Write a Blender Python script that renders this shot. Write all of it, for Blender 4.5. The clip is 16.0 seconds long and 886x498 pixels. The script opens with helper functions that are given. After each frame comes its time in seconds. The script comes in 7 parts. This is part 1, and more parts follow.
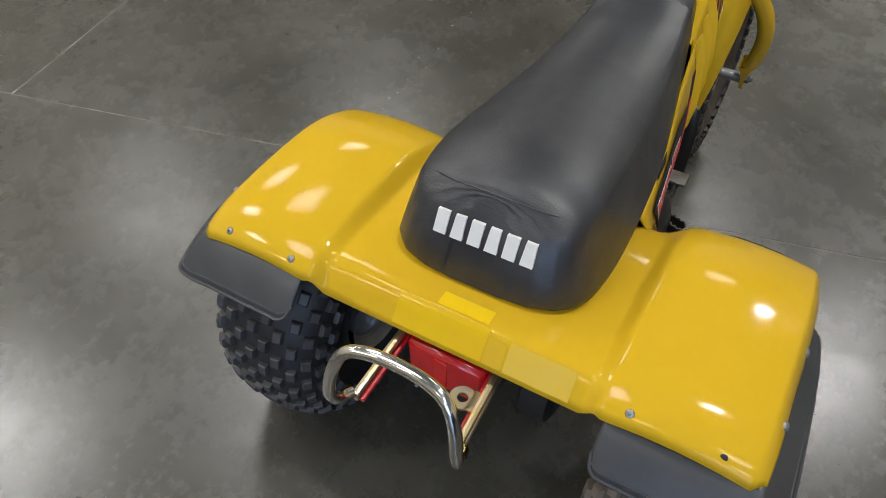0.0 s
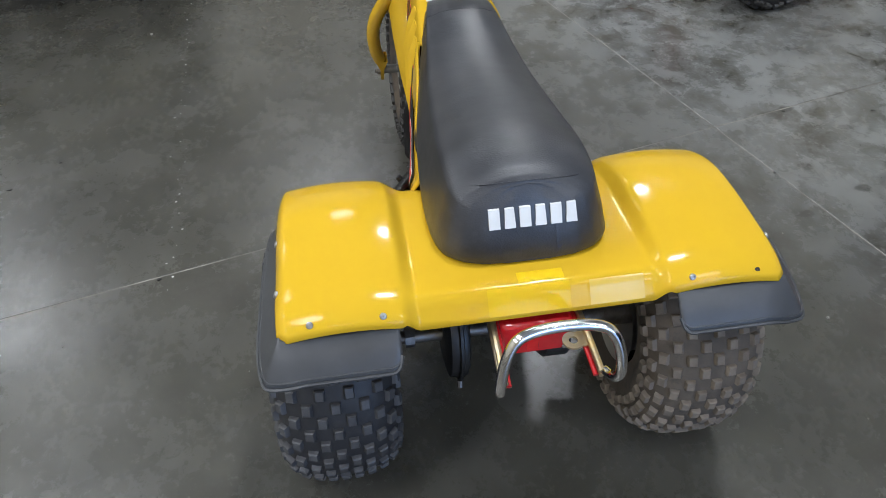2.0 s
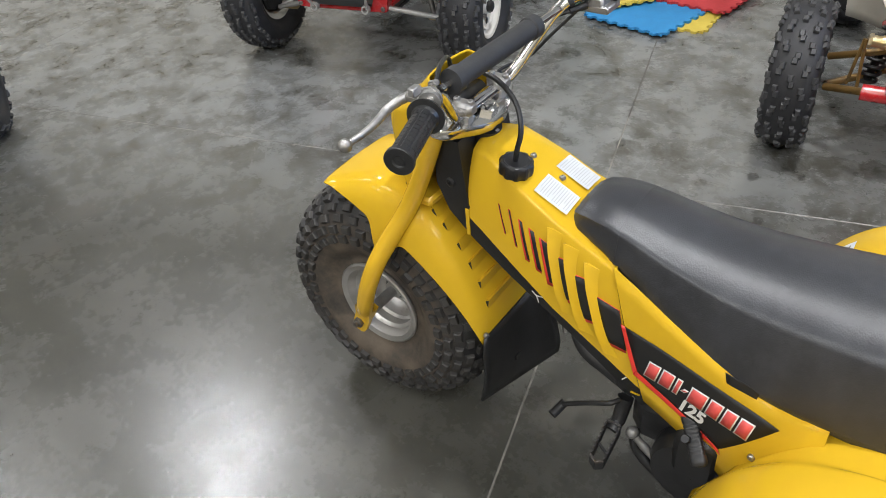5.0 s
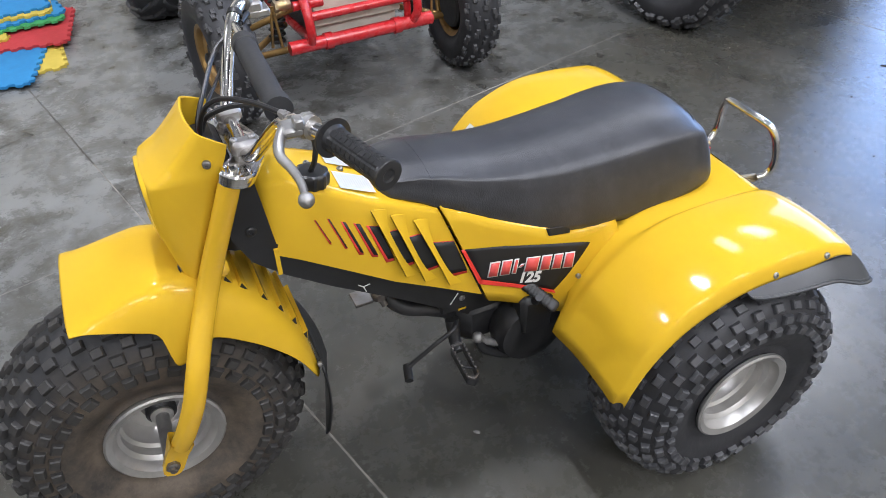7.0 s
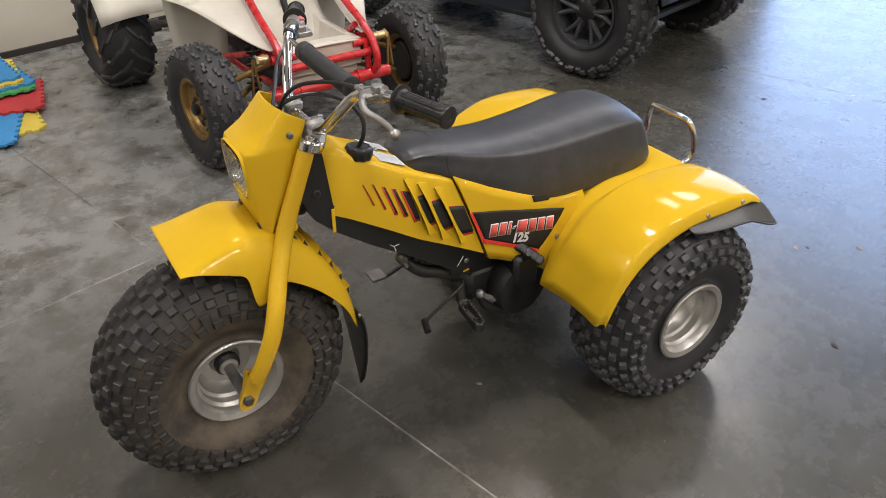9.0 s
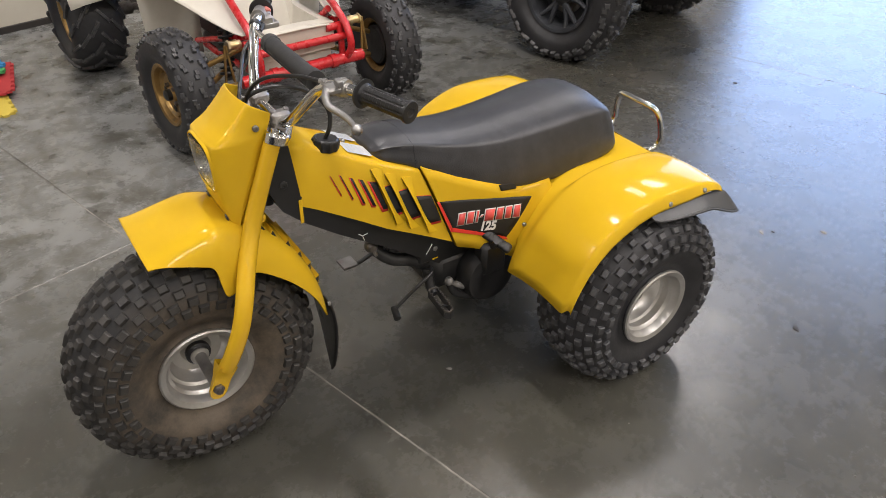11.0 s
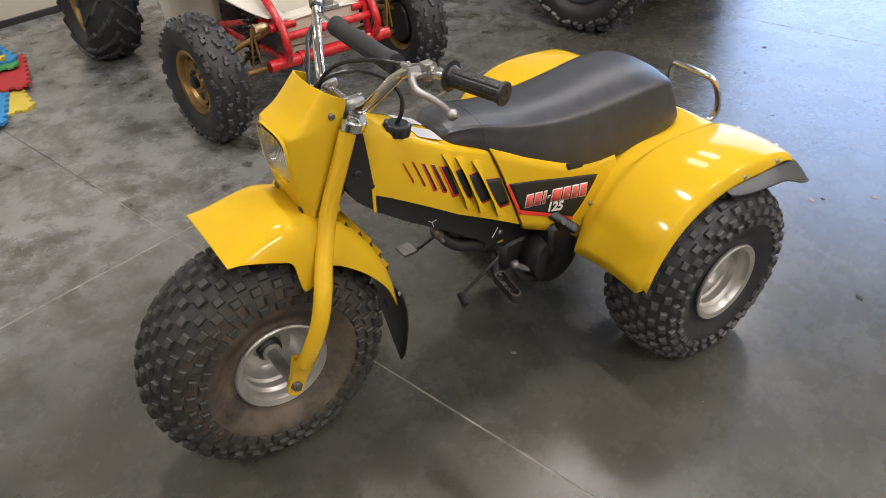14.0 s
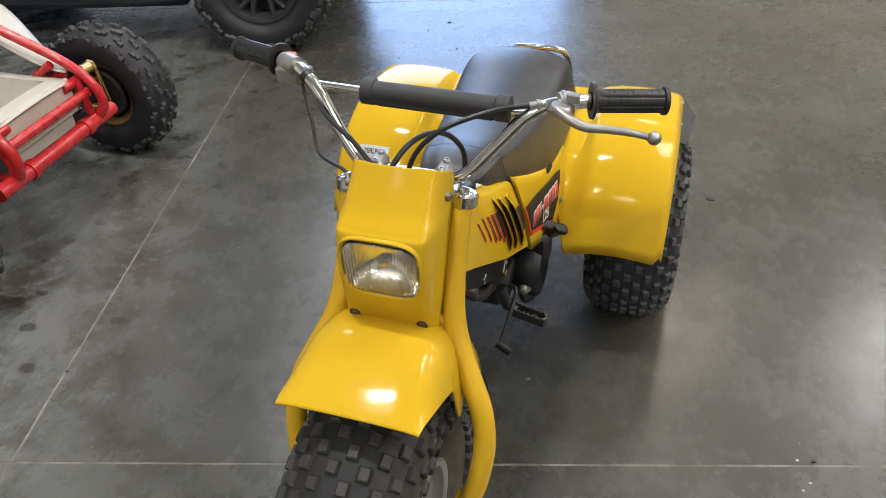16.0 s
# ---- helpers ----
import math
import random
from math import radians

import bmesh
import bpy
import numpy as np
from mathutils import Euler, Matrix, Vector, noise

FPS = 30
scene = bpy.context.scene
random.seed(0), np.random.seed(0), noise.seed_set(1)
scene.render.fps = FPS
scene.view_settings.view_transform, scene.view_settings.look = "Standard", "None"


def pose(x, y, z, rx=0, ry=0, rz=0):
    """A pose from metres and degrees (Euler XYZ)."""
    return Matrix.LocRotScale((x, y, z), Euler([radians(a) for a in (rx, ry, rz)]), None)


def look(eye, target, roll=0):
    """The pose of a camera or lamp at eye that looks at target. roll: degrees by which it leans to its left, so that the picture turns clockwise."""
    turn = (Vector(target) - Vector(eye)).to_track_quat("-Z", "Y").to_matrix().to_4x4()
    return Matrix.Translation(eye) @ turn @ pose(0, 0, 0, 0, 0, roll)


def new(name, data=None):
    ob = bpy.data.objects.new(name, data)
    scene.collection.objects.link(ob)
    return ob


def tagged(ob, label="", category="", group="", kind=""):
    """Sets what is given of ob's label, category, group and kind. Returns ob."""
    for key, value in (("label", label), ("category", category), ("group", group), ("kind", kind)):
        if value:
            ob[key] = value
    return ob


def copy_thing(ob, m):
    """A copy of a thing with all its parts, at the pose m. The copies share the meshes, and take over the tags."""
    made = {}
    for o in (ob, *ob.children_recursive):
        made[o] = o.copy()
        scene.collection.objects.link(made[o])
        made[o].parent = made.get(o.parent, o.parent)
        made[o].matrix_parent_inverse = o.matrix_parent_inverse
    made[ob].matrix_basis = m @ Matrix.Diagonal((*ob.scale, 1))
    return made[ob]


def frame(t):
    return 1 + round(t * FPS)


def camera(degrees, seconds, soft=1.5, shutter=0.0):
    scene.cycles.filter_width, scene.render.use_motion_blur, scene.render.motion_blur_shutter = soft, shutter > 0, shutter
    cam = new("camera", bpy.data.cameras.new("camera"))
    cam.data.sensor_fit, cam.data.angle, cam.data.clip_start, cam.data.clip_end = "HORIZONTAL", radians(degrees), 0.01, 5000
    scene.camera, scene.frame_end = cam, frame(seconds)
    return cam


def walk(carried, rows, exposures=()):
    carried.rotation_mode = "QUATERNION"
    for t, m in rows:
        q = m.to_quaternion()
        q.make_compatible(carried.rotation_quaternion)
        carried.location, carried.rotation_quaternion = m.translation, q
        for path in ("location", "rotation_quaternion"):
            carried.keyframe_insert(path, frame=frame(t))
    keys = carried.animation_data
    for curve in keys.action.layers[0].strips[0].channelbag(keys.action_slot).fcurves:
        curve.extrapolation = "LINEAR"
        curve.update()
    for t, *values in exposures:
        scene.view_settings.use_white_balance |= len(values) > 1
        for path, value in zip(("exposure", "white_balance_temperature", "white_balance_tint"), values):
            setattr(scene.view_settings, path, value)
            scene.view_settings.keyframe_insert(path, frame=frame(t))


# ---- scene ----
cam = camera(62.1, 16.0, 0.55)
PATH = [
    (0, (-0.739, -0.313, 1.338), (0.476, 0.392, -0.086), 1.7),
    (0.5, (-0.842, -0.182, 1.336), (0.523, 0.207, -0.073), 1.6),
    (1, (-0.863, 0.016, 1.36), (0.553, 0.168, -0.044), 0.9),
    (1.5, (-0.979, 0.215, 1.401), (0.472, 0.153, 0.025), 1.0),
    (2, (-1.024, 0.279, 1.417), (0.457, 0.066, 0.09), 0.3),
    (2.5, (-1.005, 0.321, 1.43), (0.532, 0.006, 0.189), -0.9),
    (3, (-0.791, 0.427, 1.446), (0.782, 0.012, 0.283), -2.2),
    (3.3, (-0.629, 0.496, 1.471), (0.912, 0.002, 0.296), -3.2),
    (3.5, (-0.545, 0.551, 1.453), (0.983, -0.009, 0.29), -3.7),
    (3.7, (-0.469, 0.621, 1.445), (1.024, -0.025, 0.281), -4.0),
    (5.8, (0.5, 1.085, 1.446), (0.98, -0.389, 0.182), -4.9),
    (6, (0.566, 1.056, 1.432), (0.881, -0.458, 0.163), -4.8),
    (6.5, (0.757, 1.045, 1.424), (0.591, -0.488, 0.151), -3.5),
    (7, (0.958, 1.123, 1.456), (0.35, -0.301, 0.191), -1.3),
    (7.5, (1.091, 1.28, 1.473), (0.351, -0.131, 0.263), -0.4),
    (8, (1.19, 1.428, 1.475), (0.419, -0.007, 0.314), -0.2),
    (8.5, (1.297, 1.424, 1.481), (0.482, -0.01, 0.35), 0.2),
    (8.7, (1.354, 1.421, 1.46), (0.503, -0.025, 0.373), -0.3),
    (10.8, (1.325, 1.454, 1.498), (0.434, 0.068, 0.364), 0.2),
    (11, (1.327, 1.451, 1.497), (0.436, 0.067, 0.361), 0.3),
    (11.5, (1.34, 1.449, 1.503), (0.441, 0.068, 0.369), 0.6),
    (12, (1.357, 1.448, 1.502), (0.457, 0.062, 0.375), 0.8),
    (12.5, (1.361, 1.439, 1.489), (0.506, 0.049, 0.332), 0.9),
    (13, (1.298, 1.441, 1.469), (0.521, 0.018, 0.298), 0.0),
    (13.5, (1.293, 1.432, 1.474), (0.524, -0.002, 0.312), -1.7),
    (14, (1.447, 1.308, 1.489), (0.57, -0.039, 0.299), -1.8),
    (14.5, (1.553, 1.142, 1.478), (0.543, -0.109, 0.289), -1.5),
    (15, (1.589, 0.857, 1.454), (0.416, -0.232, 0.254), -1.5),
    (15.5, (1.736, 0.607, 1.447), (0.378, -0.22, 0.234), -2.1),
    (16, (1.8, 0.414, 1.466), (0.3, -0.128, 0.259), -3.0),
]
walk(cam, [(t, look(eye, target, roll)) for t, eye, target, roll in PATH],
     [(0, -0.27, 6200, 10), (1, -0.11, 5900, 10), (2, 0.07, 5650, 10), (2.5, 0.13, 5800, 10), (3.2, 0.05, 5950, 10), (3.6, 0.28, 5900, 10), (6, 0.38, 5950, 13), (7, 0.48, 5600, 15), (7.5, 0.17, 5900, 15), (8.5, 0.11, 6400, 15), (11, 0.21, 6420, 16), (13, 0.25, 6430, 15), (14.5, 0.23, 6450, 14), (15, 0.08, 6300, 14), (16, 0.18, 6200, 11)])

# ---------------------------------------------------------------- light
ROOM = 16.0                      # degrees by which the hall is turned
RM = pose(0, 0, 0, 0, 0, ROOM)
world = bpy.data.worlds.new("sky")
scene.world = world
world.use_nodes = True
wn = world.node_tree.nodes
sky = wn.new("ShaderNodeTexSky")
sky.sky_type = "NISHITA"
sky.sun_disc = False
sky.sun_elevation, sky.sun_rotation = radians(42), radians(200)
world.node_tree.links.new(sky.outputs[0], wn["Background"].inputs[0])
wn["Background"].inputs[1].default_value = 0.12


def lamp(name, m, sx, sy, watts, color):
    data = bpy.data.lights.new(name, "AREA")
    data.shape, data.size, data.size_y, data.energy, data.color = "RECTANGLE", sx, sy, watts, color
    ob = new(name, data)
    ob.matrix_world = m
    return ob


# daylight through the open roller door
lamp("door_daylight", RM @ pose(-8.9, -0.80, 2.75, 0, -90, 0), 4.4, 3.8, 235, (0.40, 0.60, 1.0))
# rows of unseen ceiling lamps, the brightest along the wall side
LAMPS = [(u, n, 120 * k) for u, n, k in ((-7.2, -1.8, 0.6), (-4.1, -1.6, 0.5), (0.2, -1.15, 1.28), (5.4, -3.2, 1.25), (7.8, -1.6, 0.45))]
LAMPS += [(u, n, 52 * k) for u, n, k in ((-6.0, 2.6, 0.75), (-1.1, 2.6, 1.5), (3.4, 2.9, 1.15), (7.9, 3.2, 1.3))]
# added row, boosted as fill for the shaded left side
LAMPS += [(u, 5.8, 150 * k) for u, k in ((-5.6, 0.8), (-1.8, 1.0), (2.0, 1.0), (5.8, 0.42))]
LAMP_Z = 6.2
STRIPS = ((0.2, -1.15), (5.4, -3.2))          # narrow strip lamps; the others are widened to panels to soften their highlights
for u, n, w in LAMPS:
    sx, sy = (0.09, 0.62) if (u, n) in STRIPS else (1.2, 1.2)
    lamp("high_bay", RM @ pose(u, n, LAMP_Z - 0.06, 0, 0, 0), sx, sy, w, (1.0, 0.84, 0.64) if u < -5 and n > 2 and n < 3 else (1.0, 0.955, 0.88))

# ---------------------------------------------------------------- materials


def surface(name, base, alt=None, scale=8.0, rough=0.5, metal=0.0, vary=0.12, bump=0.0, bump_scale=200.0,
            coat=0.0, dirt=None, dirt_scale=4.0, dirt_from=0.5, dirt_to=0.7, kind="noise", aniso=None, random_tone=0.0, ior=1.5, rvar=0.09):
    m = bpy.data.materials.new(name)
    m.use_nodes = True
    n, l = m.node_tree.nodes, m.node_tree.links
    b = n["Principled BSDF"]
    tc = n.new("ShaderNodeTexCoord")
    co = tc.outputs["Object"]
    if aniso:
        mp = n.new("ShaderNodeMapping")
        mp.inputs["Scale"].default_value = aniso
        l.new(co, mp.inputs[0])
        co = mp.outputs[0]
    nz = n.new("ShaderNodeTexNoise")
    nz.inputs["Scale"].default_value, nz.inputs["Detail"].default_value, nz.inputs["Roughness"].default_value = scale, 8, 0.62
    l.new(co, nz.inputs[0])
    ramp = n.new("ShaderNodeValToRGB")
    ramp.color_ramp.elements[0].position, ramp.color_ramp.elements[1].position = 0.32, 0.7
    alt = alt or tuple(c * (1 - vary) for c in base)
    ramp.color_ramp.elements[0].color, ramp.color_ramp.elements[1].color = (*alt, 1), (*base, 1)
    l.new(nz.outputs["Fac"], ramp.inputs[0])
    out = ramp.outputs[0]
    if random_tone:
        info = n.new("ShaderNodeObjectInfo")
        hs = n.new("ShaderNodeHueSaturation")
        mr = n.new("ShaderNodeMapRange")
        mr.inputs["To Min"].default_value, mr.inputs["To Max"].default_value = 1 - random_tone, 1 + random_tone
        l.new(info.outputs["Random"], mr.inputs[0])
        l.new(mr.outputs[0], hs.inputs["Value"])
        l.new(out, hs.inputs["Color"])
        out = hs.outputs[0]
    rv = n.new("ShaderNodeMapRange")
    rv.inputs["To Min"].default_value, rv.inputs["To Max"].default_value = max(0.02, rough - rvar), min(1, rough + rvar)
    n2 = n.new("ShaderNodeTexNoise")
    n2.inputs["Scale"].default_value, n2.inputs["Detail"].default_value = scale * 3.1, 6
    l.new(co, n2.inputs[0])
    l.new(n2.outputs["Fac"], rv.inputs[0])
    rout = rv.outputs[0]
    if dirt:
        dn = n.new("ShaderNodeTexNoise")
        dn.inputs["Scale"].default_value, dn.inputs["Detail"].default_value, dn.inputs["Roughness"].default_value = dirt_scale, 9, 0.7
        l.new(tc.outputs["Object"], dn.inputs[0])
        dr = n.new("ShaderNodeMapRange")
        dr.inputs["From Min"].default_value, dr.inputs["From Max"].default_value = dirt_from, dirt_to
        l.new(dn.outputs["Fac"], dr.inputs[0])
        mx = n.new("ShaderNodeMix")
        mx.data_type = "RGBA"
        l.new(dr.outputs[0], mx.inputs[0])
        l.new(out, mx.inputs[6])
        mx.inputs[7].default_value = (*dirt, 1)
        out = mx.outputs[2]
    l.new(out, b.inputs["Base Color"])
    l.new(rout, b.inputs["Roughness"])
    b.inputs["Metallic"].default_value, b.inputs["Coat Weight"].default_value = metal, coat
    b.inputs["Coat Roughness"].default_value, b.inputs["IOR"].default_value = 0.08, ior
    if bump:
        if kind == "voronoi":
            bt = n.new("ShaderNodeTexVoronoi")
            bo = bt.outputs["Distance"]
        else:
            bt = n.new("ShaderNodeTexNoise")
            bt.inputs["Detail"].default_value = 6
            bo = bt.outputs["Fac"]
        bt.inputs["Scale"].default_value = bump_scale
        l.new(co, bt.inputs["Vector"])
        bp = n.new("ShaderNodeBump")
        bp.inputs["Strength"].default_value, bp.inputs["Distance"].default_value = bump, 0.002
        l.new(bo, bp.inputs["Height"])
        l.new(bp.outputs[0], b.inputs["Normal"])
    return m


YELLOW = surface("yellow_plastic", (0.630, 0.398, 0.017), (0.600, 0.375, 0.014), 5, 0.10, rvar=0.025, ior=1.29, bump=0.01, bump_scale=30)
YELLOW_PAINT = surface("yellow_paint", (0.69, 0.425, 0.018), (0.65, 0.395, 0.015), 9, 0.12, rvar=0.05, dirt=(0.25, 0.18, 0.1), dirt_scale=14, dirt_from=0.7, dirt_to=0.75)
FRESH = surface("unfaded_patch", (0.80, 0.545, 0.002), (0.78, 0.53, 0.002), 9, 0.14)
PALE = surface("bleached_patch", (0.64, 0.415, 0.030), (0.62, 0.395, 0.020), 9, 0.12, ior=1.3)
PATCH = surface("faded_patch", (0.69, 0.455, 0.008), (0.67, 0.44, 0.009), 7, 0.11, ior=1.34)
# part of this whiteness is door reflection put into the colour
WHITISH = surface("glue_whitened_patch", (0.67, 0.465, 0.075), (0.65, 0.44, 0.045), 12, 0.16)
LEATHER = surface("black_vinyl", (0.042, 0.044, 0.050), (0.022, 0.023, 0.027), 7.0, 0.38, ior=1.52, rvar=0.07, aniso=(1.8, 1.0, 1.3), bump=0.13, bump_scale=250, kind="voronoi",
                  dirt=(0.072, 0.074, 0.079), dirt_scale=9, dirt_from=0.50, dirt_to=0.90)
RUBBER = surface("tyre_rubber", (0.027, 0.027, 0.030), (0.014, 0.014, 0.0155), 14, 0.55, bump=0.25, bump_scale=120,
                 dirt=(0.055, 0.052, 0.047), dirt_scale=24, dirt_from=0.58, dirt_to=0.8)
KNOB_QUAD = surface("quad_knob_rubber", (0.062, 0.062, 0.064), (0.030, 0.030, 0.031), 26, 0.5, bump=0.2, bump_scale=150, dirt=(0.12, 0.115, 0.105), dirt_scale=30, dirt_from=0.55, dirt_to=0.8)
KNOB = surface("knob_rubber", (0.076, 0.077, 0.081), (0.036, 0.036, 0.039), 26, 0.5, bump=0.2, bump_scale=150, dirt=(0.10, 0.095, 0.088), dirt_scale=30, dirt_from=0.6, dirt_to=0.8)
RUBBER_DUSTY = surface("dusty_tyre_rubber", (0.125, 0.102, 0.078), (0.062, 0.052, 0.041), 10, 0.82, bump=0.3, bump_scale=120,
                       dirt=(0.03, 0.03, 0.03), dirt_scale=16, dirt_from=0.55, dirt_to=0.75)
KNOB_TAN = surface("dried_dust_knob", (0.225, 0.190, 0.150), (0.130, 0.108, 0.085), 22, 0.85, bump=0.3, bump_scale=120)
BLACK = surface("black_plastic", (0.016, 0.016, 0.017), (0.009, 0.009, 0.009), 12, 0.42, bump=0.1, bump_scale=160)
BLACK_FLAP = surface("black_flap_rubber", (0.060, 0.063, 0.068), (0.038, 0.040, 0.043), 9, 0.34, bump=0.10, bump_scale=90,
                     dirt=(0.11, 0.105, 0.1), dirt_scale=12, dirt_from=0.64, dirt_to=0.85)
FOAM_BLACK = surface("black_foam", (0.030, 0.031, 0.033), (0.02, 0.02, 0.021), 14, 0.58, bump=0.15, bump_scale=200)
GREY_SKID = surface("grey_sheet", (0.12, 0.125, 0.128), (0.09, 0.094, 0.097), 5, 0.5, dirt=(0.17, 0.165, 0.155), dirt_scale=12, dirt_from=0.6, dirt_to=0.8)
PALE_STEEL = surface("pale_grey_paint", (0.46, 0.455, 0.44), (0.34, 0.33, 0.315), 14, 0.35, 0.2, dirt=(0.20, 0.18, 0.15), dirt_scale=18, dirt_from=0.6, dirt_to=0.8)
RUSTY = surface("rusty_steel", (0.16, 0.085, 0.045), (0.07, 0.045, 0.03), 40, 0.7, 0.3, bump=0.3, bump_scale=120)
ALLOY_DARK = surface("dark_alloy", (0.075, 0.080, 0.090), (0.045, 0.048, 0.055), 14, 0.36, 0.5)
CHROME = surface("chrome", (0.78, 0.77, 0.75), (0.62, 0.60, 0.57), 18, 0.14, 1.0)
ALUMINIUM = surface("cast_aluminium", (0.46, 0.455, 0.445), (0.30, 0.29, 0.28), 26, 0.40, 0.85, bump=0.25, bump_scale=130)
RIM_SILVER = surface("silver_rim", (0.56, 0.55, 0.53), (0.40, 0.39, 0.37), 10, 0.36, 0.8, dirt=(0.16, 0.13, 0.10), dirt_scale=13, dirt_from=0.6, dirt_to=0.85)
ZINC_GOLD = surface("gold_zinc", (0.62, 0.46, 0.18), (0.5, 0.42, 0.3), 22, 0.35, 0.9, dirt=(0.5, 0.5, 0.48), dirt_scale=10)
GRIP = surface("grip_rubber", (0.020, 0.020, 0.021), (0.012, 0.012, 0.012), 20, 0.34, bump=0.1, bump_scale=160, dirt=(0.05, 0.048, 0.045), dirt_scale=30, dirt_from=0.6)
CAST_DULL = surface("dull_casting", (0.27, 0.265, 0.255), (0.16, 0.155, 0.15), 26, 0.45, 0.6, bump=0.25, bump_scale=130)
RED_WORN = surface("worn_red_plastic", (0.55, 0.10, 0.08), (0.50, 0.20, 0.16), 60, 0.4)
ENGINE = surface("engine_black", (0.034, 0.034, 0.035), (0.016, 0.016, 0.016), 30, 0.42, 0.2, bump=0.3, bump_scale=90, dirt=(0.07, 0.06, 0.05), dirt_scale=20, dirt_from=0.58)
STEEL = surface("worn_steel", (0.30, 0.29, 0.28), (0.14, 0.13, 0.12), 24, 0.45, 0.85, bump=0.2, dirt=(0.10, 0.065, 0.04), dirt_scale=15)
RED_LENS = surface("red_lens", (0.66, 0.012, 0.018), (0.52, 0.008, 0.012), 40, 0.16, coat=0.6)
RED_BRIGHT = surface("red_reflector", (0.72, 0.012, 0.012), (0.6, 0.01, 0.01), 60, 0.2, coat=0.5)
DECAL_BLACK = surface("black_decal", (0.011, 0.011, 0.011), None, 10, 0.6)
DECAL_RED = surface("red_decal", (0.72, 0.045, 0.03), None, 10, 0.35)
DECAL_WHITE = surface("white_decal", (0.72, 0.72, 0.70), None, 14, 0.45)
DECAL_PINK = surface("red_letter_decal", (0.74, 0.10, 0.09), None, 14, 0.4)
PAPER = surface("label_paper", (0.62, 0.63, 0.63), (0.52, 0.53, 0.53), 20, 0.5)
INK = surface("grey_print", (0.42, 0.43, 0.44), None, 30, 0.6)
RED_PAINT = surface("red_frame_paint", (0.55, 0.018, 0.022), (0.42, 0.012, 0.014), 9, 0.28, coat=0.4, dirt=(0.12, 0.05, 0.04), dirt_scale=18, dirt_from=0.64)
WHITE_PLASTIC = surface("white_plastic", (0.62, 0.59, 0.52), (0.50, 0.47, 0.40), 5, 0.4, dirt=(0.32, 0.29, 0.23), dirt_scale=9, dirt_from=0.6, dirt_to=0.8)
GOLD_RIM = surface("gold_rim", (0.42, 0.26, 0.085), (0.26, 0.155, 0.05), 16, 0.38, 0.7, dirt=(0.10, 0.08, 0.06), dirt_scale=14)
WHITE_RIM = surface("white_rim", (0.68, 0.66, 0.61), (0.56, 0.54, 0.49), 10, 0.4, dirt=(0.25, 0.22, 0.18), dirt_scale=16, dirt_from=0.64)
DARK_BODY = surface("dark_body_paint", (0.022, 0.028, 0.040), (0.014, 0.018, 0.026), 6, 0.3, coat=0.4)
GREY_BODY = surface("grey_body_plastic", (0.085, 0.095, 0.11), (0.065, 0.072, 0.085), 6, 0.5)
BLUE_SEAT = surface("blue_seat_vinyl", (0.02, 0.06, 0.22), None, 8, 0.5, bump=0.2)
GREEN_RACK = surface("green_rack_paint", (0.055, 0.115, 0.075), (0.04, 0.085, 0.055), 12, 0.45, dirt=(0.12, 0.11, 0.09), dirt_scale=20, dirt_from=0.66)
BEIGE = surface("beige_beam_paint", (0.45, 0.43, 0.36), None, 12, 0.5)
FOAM_BLUE = surface("blue_foam", (0.035, 0.24, 0.52), (0.03, 0.20, 0.45), 20, 0.75, bump=0.3, bump_scale=220)
FOAM_YELLOW = surface("yellow_foam", (0.62, 0.48, 0.07), (0.54, 0.41, 0.05), 20, 0.75, bump=0.3, bump_scale=220)
FOAM_RED = surface("red_foam", (0.50, 0.04, 0.045), (0.42, 0.03, 0.035), 20, 0.75, bump=0.3, bump_scale=220)
FOAM_GREEN = surface("green_foam", (0.06, 0.34, 0.10), (0.05, 0.28, 0.08), 20, 0.75, bump=0.3, bump_scale=220)
WALL_PAINT = surface("cream_wall_paint", (0.60, 0.56, 0.46), (0.54, 0.50, 0.41), 3, 0.6, dirt=(0.40, 0.36, 0.28), dirt_scale=2.2, dirt_from=0.6, dirt_to=0.85)
ADDED_GREY = surface("grey_cladding", (0.20, 0.20, 0.195), (0.16, 0.16, 0.155), 3, 0.6)
CEILING = surface("white_ceiling_sheet", (0.62, 0.62, 0.60), None, 3, 0.6)
BASEBOARD = surface("dark_baseboard", (0.035, 0.030, 0.026), None, 8, 0.5)
FILLER = surface("joint_filler", (0.33, 0.31, 0.27), (0.080, 0.075, 0.066), 9, 0.7)
FILLER_DARK = surface("dirty_joint_filler", (0.12, 0.11, 0.095), (0.05, 0.046, 0.04), 9, 0.8)
GRIT = surface("grit", (0.42, 0.41, 0.38), (0.10, 0.09, 0.08), 60, 0.8, random_tone=0.3)
GRIT_DARK = surface("dark_grit", (0.025, 0.022, 0.02), None, 60, 0.8)
DOOR_STEEL = surface("door_frame_steel", (0.30, 0.30, 0.29), None, 5, 0.5, 0.4)


